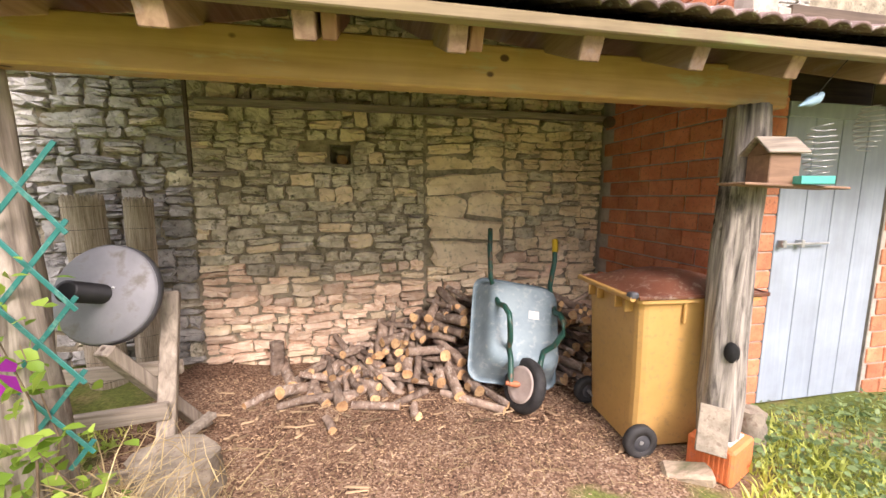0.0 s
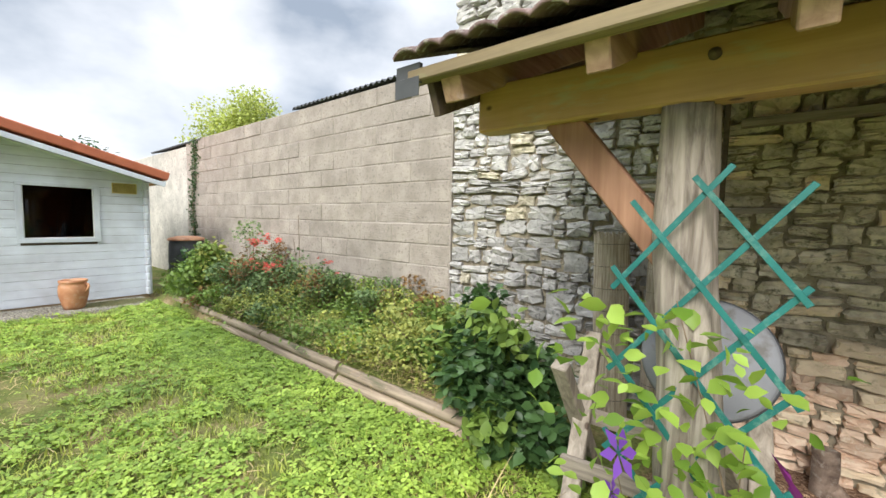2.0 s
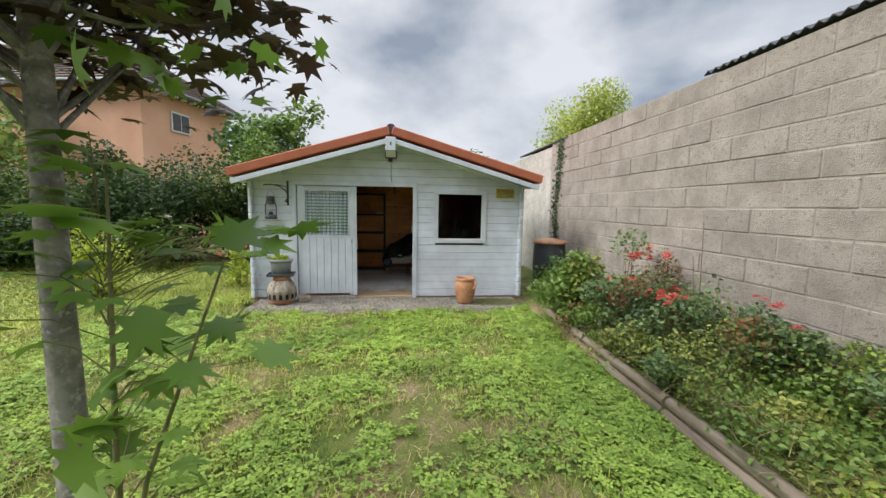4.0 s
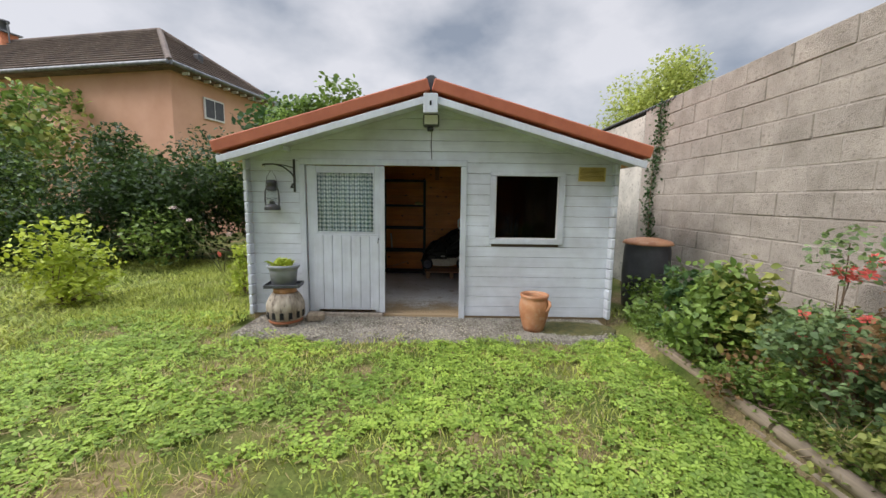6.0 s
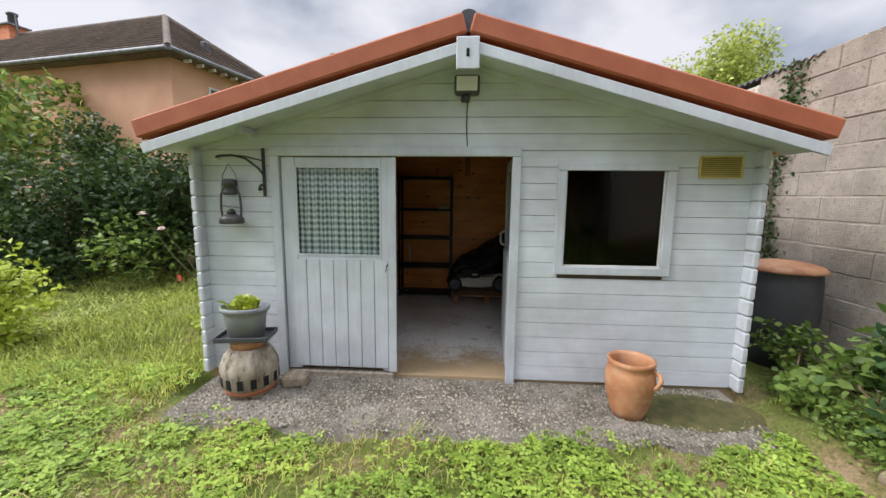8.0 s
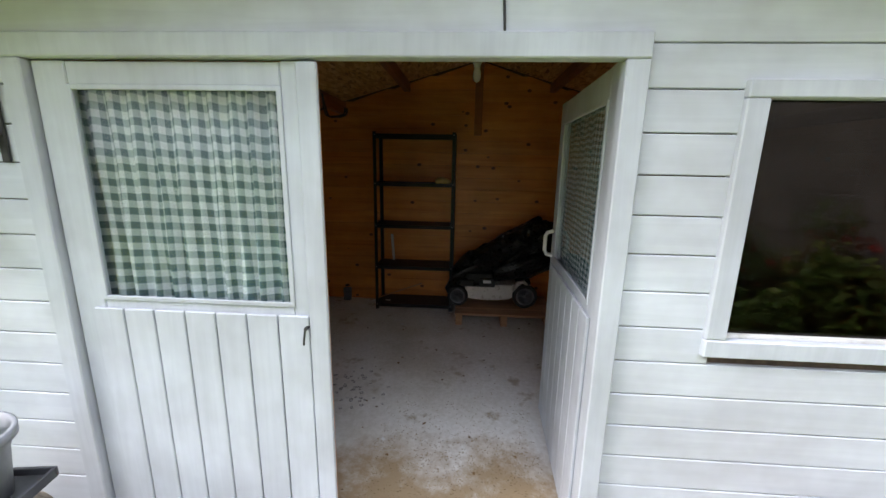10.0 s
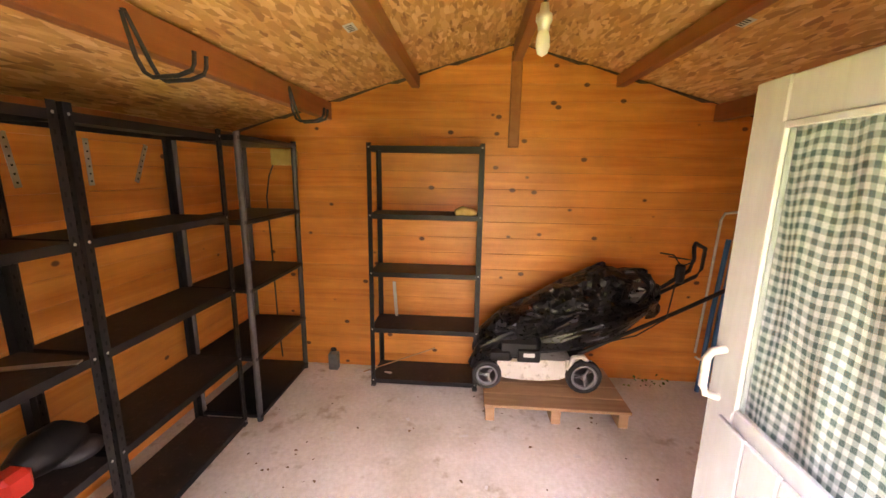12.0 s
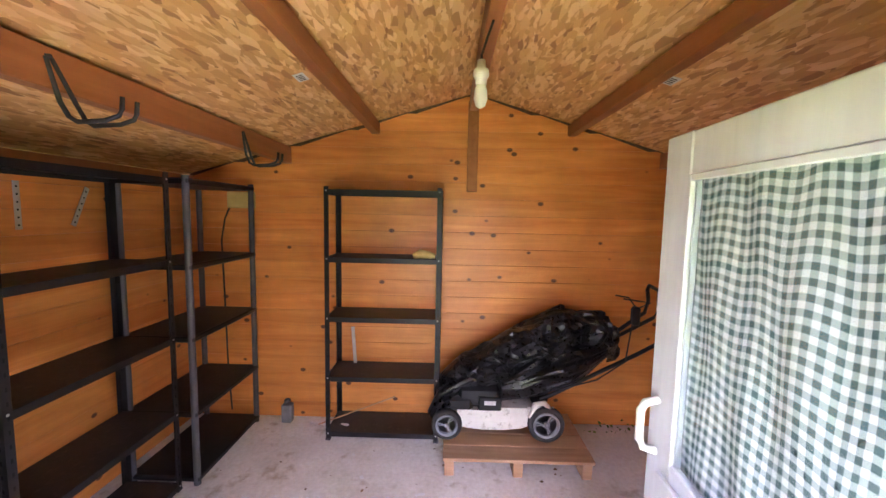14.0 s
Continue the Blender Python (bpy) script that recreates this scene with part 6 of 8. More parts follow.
part("throttle_cable", Shape().tube([(0.02, 1.17, 0.80), (0.06, 1.12, 0.55), (0.05, 0.95, 0.42), (0.02, 0.70, 0.33)], 0.005, 6), M_IRON, mower)

rack = thing("drying_rack", "folded white and blue drying rack leaning in the corner", "drying rack", pose(-11.66, 1.55, FLOOR))
part("white_tube", Shape().tube([(0, -0.02, 0.30), (0.02, -0.01, 0.8), (0.0, 0.02, 1.28), (0.0, 0.04, 1.33), (0, 0.12, 1.34)], 0.009, 8), M_WHITE, rack)
part("white_tube", Shape().tube([(0.03, -0.03, 0.28), (0.03, 0.0, 0.26), (0.03, 0.10, 0.30)], 0.009, 8), M_WHITE, rack)
part("blue_tube", Shape().tube([(0.02, 0.02, 0.0), (0.01, 0.05, 0.6), (0.0, 0.09, 1.15)], 0.016, 8), M_BLUE, rack)
part("blue_tube", Shape().tube([(0.05, 0.06, 0.0), (0.03, 0.09, 0.6), (0.02, 0.13, 1.15)], 0.016, 8), M_BLUE, rack)
# six dark brown upright strips, each leaning back a little
for k in range(6):
    tagged(bar("dark_plank", (-11.62 + 0.035 * k, 1.78 + 0.03 * (k % 2), FLOOR), (-11.70 + 0.035 * k, 1.86 + 0.02 * (k % 3), 1.86 - 0.04 * k), 0.14, 0.022, M_DARKWOOD), "dark brown upright strip leaning in the shed's corner", "plank", group="planks in the corner")
case = thing("tool_case", "black power tool with a red battery on the shelf", "power tool", pose(-10.02, -1.70, FLOOR + 0.46))
tb = Shape().tube([(-0.13, 0, 0.06), (-0.06, 0, 0.085), (0.03, 0, 0.085), (0.10, 0, 0.07)], [0.04, 0.075, 0.08, 0.05], 14)
part("body", tb, M_BLACKSTEEL, case)
part("guard", Shape().lathe([(0.05, 0.0), (0.09, 0.01), (0.09, 0.03), (0.05, 0.05)], 18), M_DARKPLASTIC, case, "", pose(-0.08, 0.02, 0.0))
part("red_battery", Shape().box((0.14, 0.03, 0.06), (0.10, 0.09, 0.10), 0.02), M_RED, case, "red battery")
tagged(part("scrap_strip", Shape().box((0, 0, 0), (0.03, 0.32, 0.006), 0.002), M_STEEL, None, "", pose(-9.98, -1.66, FLOOR + 0.90, 0, 0, 20)), "bare metal strip lying on a shelf", "metal strip")

rng = np.random.default_rng(5)
n = 70
ring_v = [(r * math.cos(a), r * math.sin(a), z) for r, z in ((1, 0), (0.6, 0.05), (0.6, -0.02)) for a in np.arange(8) * math.pi / 4]
ring_f = [(k, (k + 1) % 8, 8 + (k + 1) % 8, 8 + k) for k in range(8)]
pos = np.stack([-10.0 + rng.normal(0, 0.14, n), -0.68 + rng.normal(0, 0.13, n), np.full(n, FLOOR + 0.003)], 1)
tagged(scatter("rubber_rings", ring_v, ring_f, pos, rotations(n, rng, 0.08), rng.uniform(0.006, 0.013, n), M_IRON), "scattered small black rubber rings on the concrete", "debris", kind="stuff")
n = 120
pos = np.stack([rng.uniform(-11.6, -9.1, n), rng.uniform(-1.4, 1.3, n), np.full(n, FLOOR + 0.003)], 1)
tagged(scatter("dry_leaf_bits", LEAF_V, LEAF_F, pos, rotations(n, rng, 0.25), rng.uniform(0.006, 0.03, n), L_RUSSET), "dry leaf bits scattered over the concrete floor", "debris", kind="stuff")
n = 2400
gx = -9.02 - np.abs(rng.normal(0, 0.42, n))
pos = np.stack([gx, rng.uniform(-0.40, 0.47, n), np.full(n, FLOOR + 0.001)], 1)
tagged(scatter("sandy_dirt", CHIP_V, CHIP_F, pos, rotations(n, rng, 0.1), rng.uniform(0.003, 0.012, n), leaf_mat("dirt_grain", (0.18, 0.125, 0.07), (0.38, 0.28, 0.165), 0.95, 0.0)), "sandy brown dirt trodden in at the doorway", "dirt", kind="stuff")
n = 26
pos = np.stack([rng.uniform(-11.4, -9.3, n), rng.uniform(-1.0, 1.0, n), np.full(n, FLOOR + 0.004)], 1)
tagged(scatter("paper_scraps", [(-0.5, -0.3, 0), (0.5, -0.3, 0.05), (0.45, 0.3, 0), (-0.5, 0.32, 0.04)], [(0, 1, 2, 3)], pos, rotations(n, rng, 0.1), rng.uniform(0.008, 0.045, n), M_LABEL), "small paper scraps on the concrete floor", "debris", kind="stuff")
n = 60
pos = np.stack([-11.72 + rng.uniform(0, 0.08, n), np.where(rng.random(n) < 0.5, rng.normal(1.2, 0.10, n), rng.normal(0.85, 0.06, n)), FLOOR + np.abs(rng.normal(0.03, 0.04, n))], 1)
tagged(scatter("creeping_weed", LEAF_V, LEAF_F, pos, rotations(n, rng, 0.8), rng.uniform(0.015, 0.035, n), L_MID), "small creeping weed grown in at the back wall", "weed", kind="stuff")

# ---- under the canopy ----
GZ = -0.125
bin_ = thing("wheelie_bin", "ochre yellow wheelie bin with a brown lid", "wheelie bin", pose(1.84, 2.10, GZ, 0, 0, -4))
body = Shape()
V, F = [], []
for z, hx, hy, r in ((0.03, 0.325, 0.25, 0.05), (0.40, 0.335, 0.268, 0.05), (0.86, 0.355, 0.285, 0.05), (0.90, 0.36, 0.29, 0.05), (0.90, 0.385, 0.31, 0.05), (0.935, 0.385, 0.31, 0.05)):
    for cx, cy, a0 in ((1, 1, 0), (-1, 1, 90), (-1, -1, 180), (1, -1, 270)):
        for k in range(4):
            a = math.radians(a0 + 30 * k)
            V.append((cx * (hx - r) + r * math.cos(a), cy * (hy - r) + r * math.sin(a), z))
for i in range(5):
    for k in range(16):
        q = (k + 1) % 16
        F.append((i * 16 + k, i * 16 + q, (i + 1) * 16 + q, (i + 1) * 16 + k))
F += [tuple(range(16))[::-1], tuple(range(80, 96))]
body.add(V, F)
part("body", body, M_BIN, bin_)
for y in (-0.2, -0.1, 0.1, 0.2):
    part("rim_rib", Shape().box((-0.375, y, 0.865), (0.05, 0.018, 0.07), 0.008), M_BIN, bin_)
for x in (-0.10, 0.06):
    part("rim_rib", Shape().box((x, -0.296, 0.84), (0.016, 0.016, 0.12), 0.006), M_BIN, bin_)
lid = Shape()
V, F = [], []
nx, ny = 14, 12
for i in range(nx):
    for j in range(ny):
        u, w = i / (nx - 1), j / (ny - 1)
        e = min(1, 6 * min(u, 1 - u, w, 1 - w))
        V.append((-0.385 + 0.79 * u, -0.315 + 0.63 * w, 0.937 + 0.02 * e + 0.075 * math.sin(math.pi * min(1, u * 1.05)) * math.sin(math.pi * w) ** 0.6 * e))
for i in range(nx - 1):
    for j in range(ny - 1):
        F.append((i * ny + j, (i + 1) * ny + j, (i + 1) * ny + j + 1, i * ny + j + 1))
lid.add(V, F, True)
part("lid", lid, M_LID, bin_, "brown hinged lid, spotted with dirt")
part("lid_edge", Shape().box((0.0, -0.314, 0.935), (0.78, 0.012, 0.022), 0.005).box((0.0, 0.314, 0.935), (0.78, 0.012, 0.022), 0.005).box((0.398, 0, 0.935), (0.012, 0.63, 0.022), 0.005), M_LID, bin_)
part("hinge_bar", Shape().tube([(-0.415, -0.30, 0.93), (-0.42, 0, 0.93), (-0.415, 0.30, 0.93)], 0.017, 10), M_BIN, bin_)
part("hinge_cap", Shape().box((-0.405, -0.28, 0.945), (0.05, 0.05, 0.035), 0.012), M_DARKPLASTIC, bin_)
for y in (-0.30, 0.30):
    wl_ = part("wheel", Shape().lathe([(0.05, -0.026), (0.088, -0.026), (0.098, -0.015), (0.098, 0.015), (0.088, 0.026), (0.05, 0.026), (0.05, -0.026)], 26), M_RUBBER, bin_, "", pose(-0.315, y, 0.098, 90))
    part("rim", Shape().lathe([(0, -0.02), (0.052, -0.022), (0.052, 0.022), (0.02, 0.012), (0, 0.02)], 20), M_DARKPLASTIC, wl_)
part("axle", Shape().tube([(-0.315, -0.32, 0.098), (-0.315, 0.32, 0.098)], 0.012, 8), M_STEEL, bin_)

# wheelbarrow propped up on its wheel: local z towards the handles, y away from the viewer
hubp, grip = Vector((1.06, 2.42, 0.055)), Vector((1.31, 3.05, 1.10))
zax = (grip - hubp).normalized()
xax = Vector((1, 0.03, 0.0))
xax = (xax - zax * xax.dot(zax)).normalized()
yax = zax.cross(xax)
bmx = Matrix((xax, yax, zax)).transposed().to_4x4()
bmx.translation = hubp
barrow = thing("wheelbarrow", "galvanised wheelbarrow with a green frame stood up on its wheel", "wheelbarrow", bmx)
tray = Shape()
V, F = [], []
rings = ((-0.024, 0.12, 0.28, 0.58, 0.06), (-0.02, 0.225, 0.17, 0.69, 0.09), (-0.010, 0.25, 0.145, 0.715, 0.10), (0.015, 0.268, 0.125, 0.735, 0.10), (0.05, 0.28, 0.11, 0.745, 0.10), (0.22, 0.32, 0.05, 0.80, 0.10), (0.25, 0.335, 0.03, 0.82, 0.10), (0.252, 0.35, 0.015, 0.835, 0.10), (0.235, 0.353, 0.012, 0.838, 0.10))
for d, hx, z0, z1, r in rings:
    zc, hz = (z0 + z1) / 2, (z1 - z0) / 2
    for cx, cz, a0 in ((1, 1, 0), (-1, 1, 90), (-1, -1, 180), (1, -1, 270)):
        for k in range(5):
            a = math.radians(a0 + 22.5 * k)
            V.append((cx * (hx - r) + r * math.cos(a), d, zc + cz * (hz - r) + r * math.sin(a)))
m_ = 20
for i in range(len(rings) - 1):
    for k in range(m_):
        q = (k + 1) % m_
        F.append((i * m_ + k, (i + 1) * m_ + k, (i + 1) * m_ + q, i * m_ + q))
F.append(tuple(range(m_)))
tray.add(V, F, True)
part("tray", tray, M_TRAY, barrow, "dented galvanised tray")
part("label_plate", Shape().box((0.06, 0.0, 0.50), (0.08, 0.004, 0.06), 0.001), M_LABEL, barrow, "pale worn sticker", pose(0, -0.024, 0))
for sgn in (-1, 1):
    part("frame_tube", Shape().tube([(sgn * 0.10, 0, 0.0), (sgn * 0.11, -0.02, 0.16), (sgn * 0.13, -0.03, 0.24), (sgn * 0.16, -0.14, 0.27), (sgn * 0.19, -0.21, 0.34), (sgn * 0.20, -0.22, 0.42), (sgn * 0.21, -0.14, 0.50), (sgn * 0.22, -0.04, 0.54), (sgn * 0.23, 0.02, 0.62), (sgn * 0.25, 0.10, 0.80), (sgn * 0.28, 0.06, 1.02), (sgn * 0.285, 0.06, 1.20)], 0.020, 12), M_GREENPAINT, barrow, "bent dark green steel tube")
part("grip", Shape().tube([(0.283, 0.06, 1.09), (0.285, 0.06, 1.21)], 0.024, 12), M_YELLOW, barrow, "yellow plastic grip")
part("axle", Shape().tube([(-0.135, 0, 0), (0.135, 0, 0)], 0.015, 10), M_RUST, barrow, "rusty axle")
for sgn in (-1, 1):
    part("axle_sleeve", Shape().tube([(sgn * 0.05, 0, 0), (sgn * 0.11, 0, 0)], 0.022, 10), M_RUST, barrow)
tyre = part("wheel", Shape().lathe([(0.12, -0.03), (0.155, -0.042), (0.18, -0.03), (0.188, 0), (0.18, 0.03), (0.155, 0.042), (0.12, 0.03), (0.12, -0.03)], 32), M_RUBBER, barrow, "black pneumatic tyre", pose(0, 0, 0, 0, 90, 20))
part("rim", Shape().lathe([(0, -0.037), (0.05, -0.041), (0.10, -0.034), (0.126, -0.043), (0.126, 0.043), (0.10, 0.034), (0.05, 0.041), (0, 0.037)], 28), M_RIM, tyre, "dusty pinkish rim")

# sawhorse
horse = thing("sawhorse", "weathered grey wooden sawhorse made of crossed beams", "sawhorse")
bar("leg", (-1.03, 2.10, GZ), (-1.10, 2.50, 0.80), 0.085, 0.06, M_OLDPLANK, horse, b=0.006)
bar("leg", (-1.02, 2.62, GZ), (-1.23, 2.10, 0.62), 0.085, 0.06, M_OLDPLANK, horse, b=0.006)
bar("leg", (-1.78, 2.05, GZ), (-1.82, 2.52, 0.80), 0.085, 0.06, M_OLDPLANK, horse, b=0.006)
bar("leg", (-1.78, 2.62, GZ), (-1.86, 2.12, 0.72), 0.085, 0.06, M_OLDPLANK, horse, b=0.006)
bar("rail", (-1.02, 2.19, 0.24), (-1.85, 2.16, 0.20), 0.09, 0.035, M_OLDPLANK_X, horse, b=0.005, roll=90)
bar("rail", (-1.04, 2.42, 0.38), (-1.85, 2.42, 0.36), 0.08, 0.035, M_OLDPLANK_X, horse, b=0.005, roll=90)
bar("rail", (-1.02, 2.12, -0.06), (-1.85, 2.08, -0.07), 0.09, 0.035, M_OLDPLANK_X, horse, b=0.005, roll=90)
bar("rail", (-0.92, 2.46, 0.05), (-1.04, 2.20, 0.02), 0.06, 0.035, M_OLDPLANK, horse, b=0.005)
nrm = Vector((-0.12, -0.93, 0.30)).normalized()
um = nrm.to_track_quat("Z", "Y").to_matrix().to_4x4()
um.translation = Vector((-1.28, 2.24, 0.86))
base = thing("parasol_base", "round grey parasol base with a black tube, resting on the sawhorse", "parasol base", um)
part("disc", Shape().lathe([(0, -0.05), (0.235, -0.05), (0.25, -0.03), (0.25, 0.0), (0.238, 0.012), (0.06, 0.02), (0, 0.02)], 44), M_GREYBASE, base)
part("edge_band", Shape().lathe([(0.2505, -0.048), (0.256, -0.04), (0.256, -0.01), (0.2505, -0.004)], 44), M_DARKPLASTIC, base)
part("tube", Shape().lathe([(0.036, 0.22), (0.050, 0.22), (0.050, 0.02), (0.07, 0.018), (0.07, 0.012), (0.036, 0.012), (0.036, 0.22)], 22), M_BLACKSTEEL, base)
for sgn in (-1, 1):
    part("bolt", Shape().lathe([(0, 0.024), (0.008, 0.022), (0.01, 0.013)], 8), M_STEEL, base, "", pose(0.05 * sgn, 0.03, 0))


def reed_roll(x, y, r, h, lean):
    t = thing("reed_roll", "rolled grey-brown reed screen leaning on the stone wall", "reed screen", pose(x, y, GZ, lean, 0, random.uniform(0, 90)), group="rolled reed screens")
    s = Shape()
    rg = np.random.default_rng(int(abs(x) * 100))
    for ring in (1.0, 0.82, 0.62):
        k = int(2 * math.pi * r * ring / 0.011)
        for i in range(k):
            a = 2 * math.pi * i / k
            top = h + rg.uniform(-0.03, 0.03)
            s.tube([(r * ring * math.cos(a), r * ring * math.sin(a), 0), (r * ring * math.cos(a), r * ring * math.sin(a), top)], 0.0055, 5, cap=True)
    tagged(part("cane_bundle", s, M_REED, t), kind="stuff")
    for z in np.arange(0.12, h, 0.16):
        part("binding_wire", Shape().tube([(1.05 * r * math.cos(a / 12 * math.pi), 1.05 * r * math.sin(a / 12 * math.pi), z) for a in range(25)], 0.0016, 4), M_IRON, t)


reed_roll(-1.90, 3.26, 0.115, 1.46, -2)
reed_roll(-1.62, 3.25, 0.085, 1.44, -2)

st = Shape().tube([(0, 0, -0.03), (0, 0, 0.1), (0.0, 0.0, 0.24)], [0.20, 0.185, 0.18], 18, wob=0.35)
tagged(part("chopping_stump", st, M_STUMP, None, "", pose(-0.92, 1.98, GZ)), "low cracked grey tree stump on the chips", "stump")


def log_mesh(r, L, seed):
    s = Shape()
    rg = random.Random(seed)
    b = rg.uniform(-0.02, 0.02)
    s.tube([(0, -L / 2, 0), (b, -L / 6, b / 2), (b, L / 6, -b / 2), (0, L / 2, 0)], [r, r * 0.97, r * 0.95, r * 0.9], 10, cap=False, wob=0.35)
    n = len(s.v)
    s.slot = 1
    s.add(s.v[:10], [tuple(range(10))])
    s.add(s.v[n - 10:n], [tuple(range(10))[::-1]])
    return s.mesh("log", [M_BARK, M_CUT])


LOGS = [log_mesh(random.uniform(0.017, 0.043), random.uniform(0.28, 0.5), k) for k in range(14)]
rl = random.Random(8)


def pile_top(x, y):
    px = np.interp(x, [-0.7, -0.3, 0.2, 0.6, 1.2, 1.8, 2.2], [0.0, 0.10, 0.38, 0.60, 0.66, 0.60, 0.45])
    return max(0.0, px * np.interp(y, [2.72, 3.0, 3.25, 3.45], [0.04, 0.35, 0.85, 1.0]))


count = 0
for gx in np.arange(-0.62, 2.15, 0.115):
    for gy in (2.86, 3.02, 3.20, 3.34):
        top = pile_top(gx, gy)
        z = 0.035
        while z < top + 0.02:
            x, y = gx + rl.uniform(-0.05, 0.05), gy + rl.uniform(-0.06, 0.05)
            if count < 290 and (top - z < 0.14 or gy < 2.95):
                yaw = rl.gauss(10, 22) if rl.random() < 0.82 else rl.uniform(50, 130)
                tagged(part("log", LOGS[rl.randrange(14)], M_BARK, None, "", pose(x, min(y, 3.27), GZ + z, rl.gauss(16, 10), rl.uniform(0, 360), yaw)), "short rough-barked firewood log on the heap", "log", group="firewood heap")
                count += 1
            z += rl.uniform(0.045, 0.07)
for x, y, L, yaw in ((0.05, 2.62, 0.34, 75), (-0.35, 2.78, 0.55, 100), (-0.25, 2.45, 0.16, 20), (0.32, 2.5, 0.15, 5), (0.72, 2.55, 0.5, 48), (0.88, 2.62, 0.4, 25), (-0.75, 2.9, 0.3, 140), (0.3, 2.68, 0.3, 120)):
    tagged(part("log", log_mesh(0.028, L, int(100 * L)), M_BARK, None, "", pose(x, y, GZ + 0.03, 0, rl.uniform(0, 360), yaw)), "single firewood log lying on the wood chips", "log", group="loose logs")
tagged(part("wood_block", Shape().tube([(0, 0, 0), (0, 0, 0.17), (0, 0.01, 0.27)], [0.06, 0.06, 0.055], 12, wob=0.3), M_BARK, None, "", pose(-0.74, 3.36, GZ)), "short dark log standing on end by the wall", "log")
tagged(part("niche_log", Shape().tube([(-0.175, 3.62, 1.665), (-0.175, 3.84, 1.665)], 0.045, 14), M_CUT), "log end lying in the wall's small niche", "log")
tagged(box_ob("wall_bar", (-1.34, 3.47, 1.50), (-1.31, 3.49, 2.40), M_DARKWOOD), "thin dark upright bar fixed to the stone wall", "bar")
tagged(part("wall_stick", Shape().box((0, 0, 0), (0.33, 0.03, 0.035), 0.006), M_OLDPLANK_X, None, "", pose(-1.14, 3.46, 1.52, 0, -3, 0)), "short grey stick wedged in the stone wall", "stick")
rng = np.random.default_rng(21)
n = 8000
pos = np.stack([rng.uniform(-1.2, 1.7, n), rng.uniform(1.6, 3.3, n), np.zeros(n)], 1)
pos[:, 2] = height(pos[:, 0], pos[:, 1]) + 0.012
tagged(scatter("wood_chips", CHIP_V, CHIP_F, pos, rotations(n, rng, 0.15), rng.uniform(0.004, 0.021, n), leaf_mat("chip_wood", (0.22, 0.12, 0.07), (0.55, 0.38, 0.25), 0.9, 0.0)), "scattered bark and wood chips on the ground", "wood chips", kind="stuff")

n = 150
pos = np.stack([rng.uniform(-1.1, 1.6, n), rng.normal(2.65, 0.33, n).clip(1.7, 3.3), np.zeros(n)], 1)
pos[:, 2] = height(pos[:, 0], pos[:, 1]) + 0.02
tagged(scatter("bark_strips", CHIP_V, CHIP_F, pos, rotations(n, rng, 0.12), np.stack([rng.uniform(0.04, 0.15, n), rng.uniform(0.03, 0.07, n), rng.uniform(0.03, 0.06, n)], 1), leaf_mat("split_wood", (0.11, 0.07, 0.045), (0.40, 0.28, 0.18), 0.9, 0.0)), "strips of bark and split kindling littered before the firewood", "bark", kind="stuff")
n = 1500
pos = np.stack([rng.uniform(-1.3, 1.8, n), rng.normal(1.85, 0.35, n).clip(1.25, 3.2), np.zeros(n)], 1)
pos[:, 2] = height(pos[:, 0], pos[:, 1]) + 0.016
tagged(scatter("straw_litter", [(-0.012, 0, 0), (0.012, 0, 0), (0.01, 0.5, 0.05), (-0.01, 0.5, 0.05), (0, 1, 0)], [(0, 1, 2, 3), (3, 2, 4)], pos, rotations(n, rng, 0.2), rng.uniform(0.03, 0.12, n), M_STRAW), "dry straw and grass litter over the wood chips", "straw", kind="stuff")

# trellis on the post
trellis = thing("trellis", "green plastic lattice trellis tied to the post", "trellis")
for sgn in (-1, 1):
    for k in range(-9, 10):
        pts = []
        for x in np.linspace(-1.52, -1.03, 60):
            z = 1.52 + sgn * 1.27 * (x + 1.27) + 0.28 * k
            if 0.30 < z < 1.60 - 0.35 * abs(x + 1.2) ** 1.0:
                pts.append((x, z))
        if len(pts) > 6:
            y = 1.655 + 0.004 * sgn
            bar("slat", (pts[0][0], y, pts[0][1]), (pts[-1][0], y, pts[-1][1]), 0.005, 0.018, M_TRELLIS, trellis, b=0.002)

# ---- plants ----
TURN_UP = np.array([[1, 0, 0], [0, 0.25, -0.97], [0, 0.97, 0.25]])


def blob(rng, n, c, r, hollow=0.35, lumps=7):
    """Points in an uneven crown: several overlapping lumps, denser near their skin."""
    c, r = np.asarray(c, float), np.asarray(r, float)
    lc = rng.normal(0, 0.42, (lumps, 3))
    lr = rng.uniform(0.35, 0.65, lumps)
    k = rng.integers(0, lumps, n)
    d = rng.normal(0, 1, (n, 3))
    d /= np.linalg.norm(d, axis=1)[:, None]
    rad = np.maximum(hollow, rng.random(n) ** 0.4)
    return c + r * (lc[k] + d * (lr[k] * rad)[:, None])


def leaves(name, pos, rng, lo, hi, material, parent, label="", tilt=0.9, maple=False):
    n = len(pos)
    return scatter(name, MAPLE_V if maple else LEAF_V, MAPLE_F if maple else LEAF_F, pos, rotations(n, rng, tilt), rng.uniform(lo, hi, n), material, parent, label)


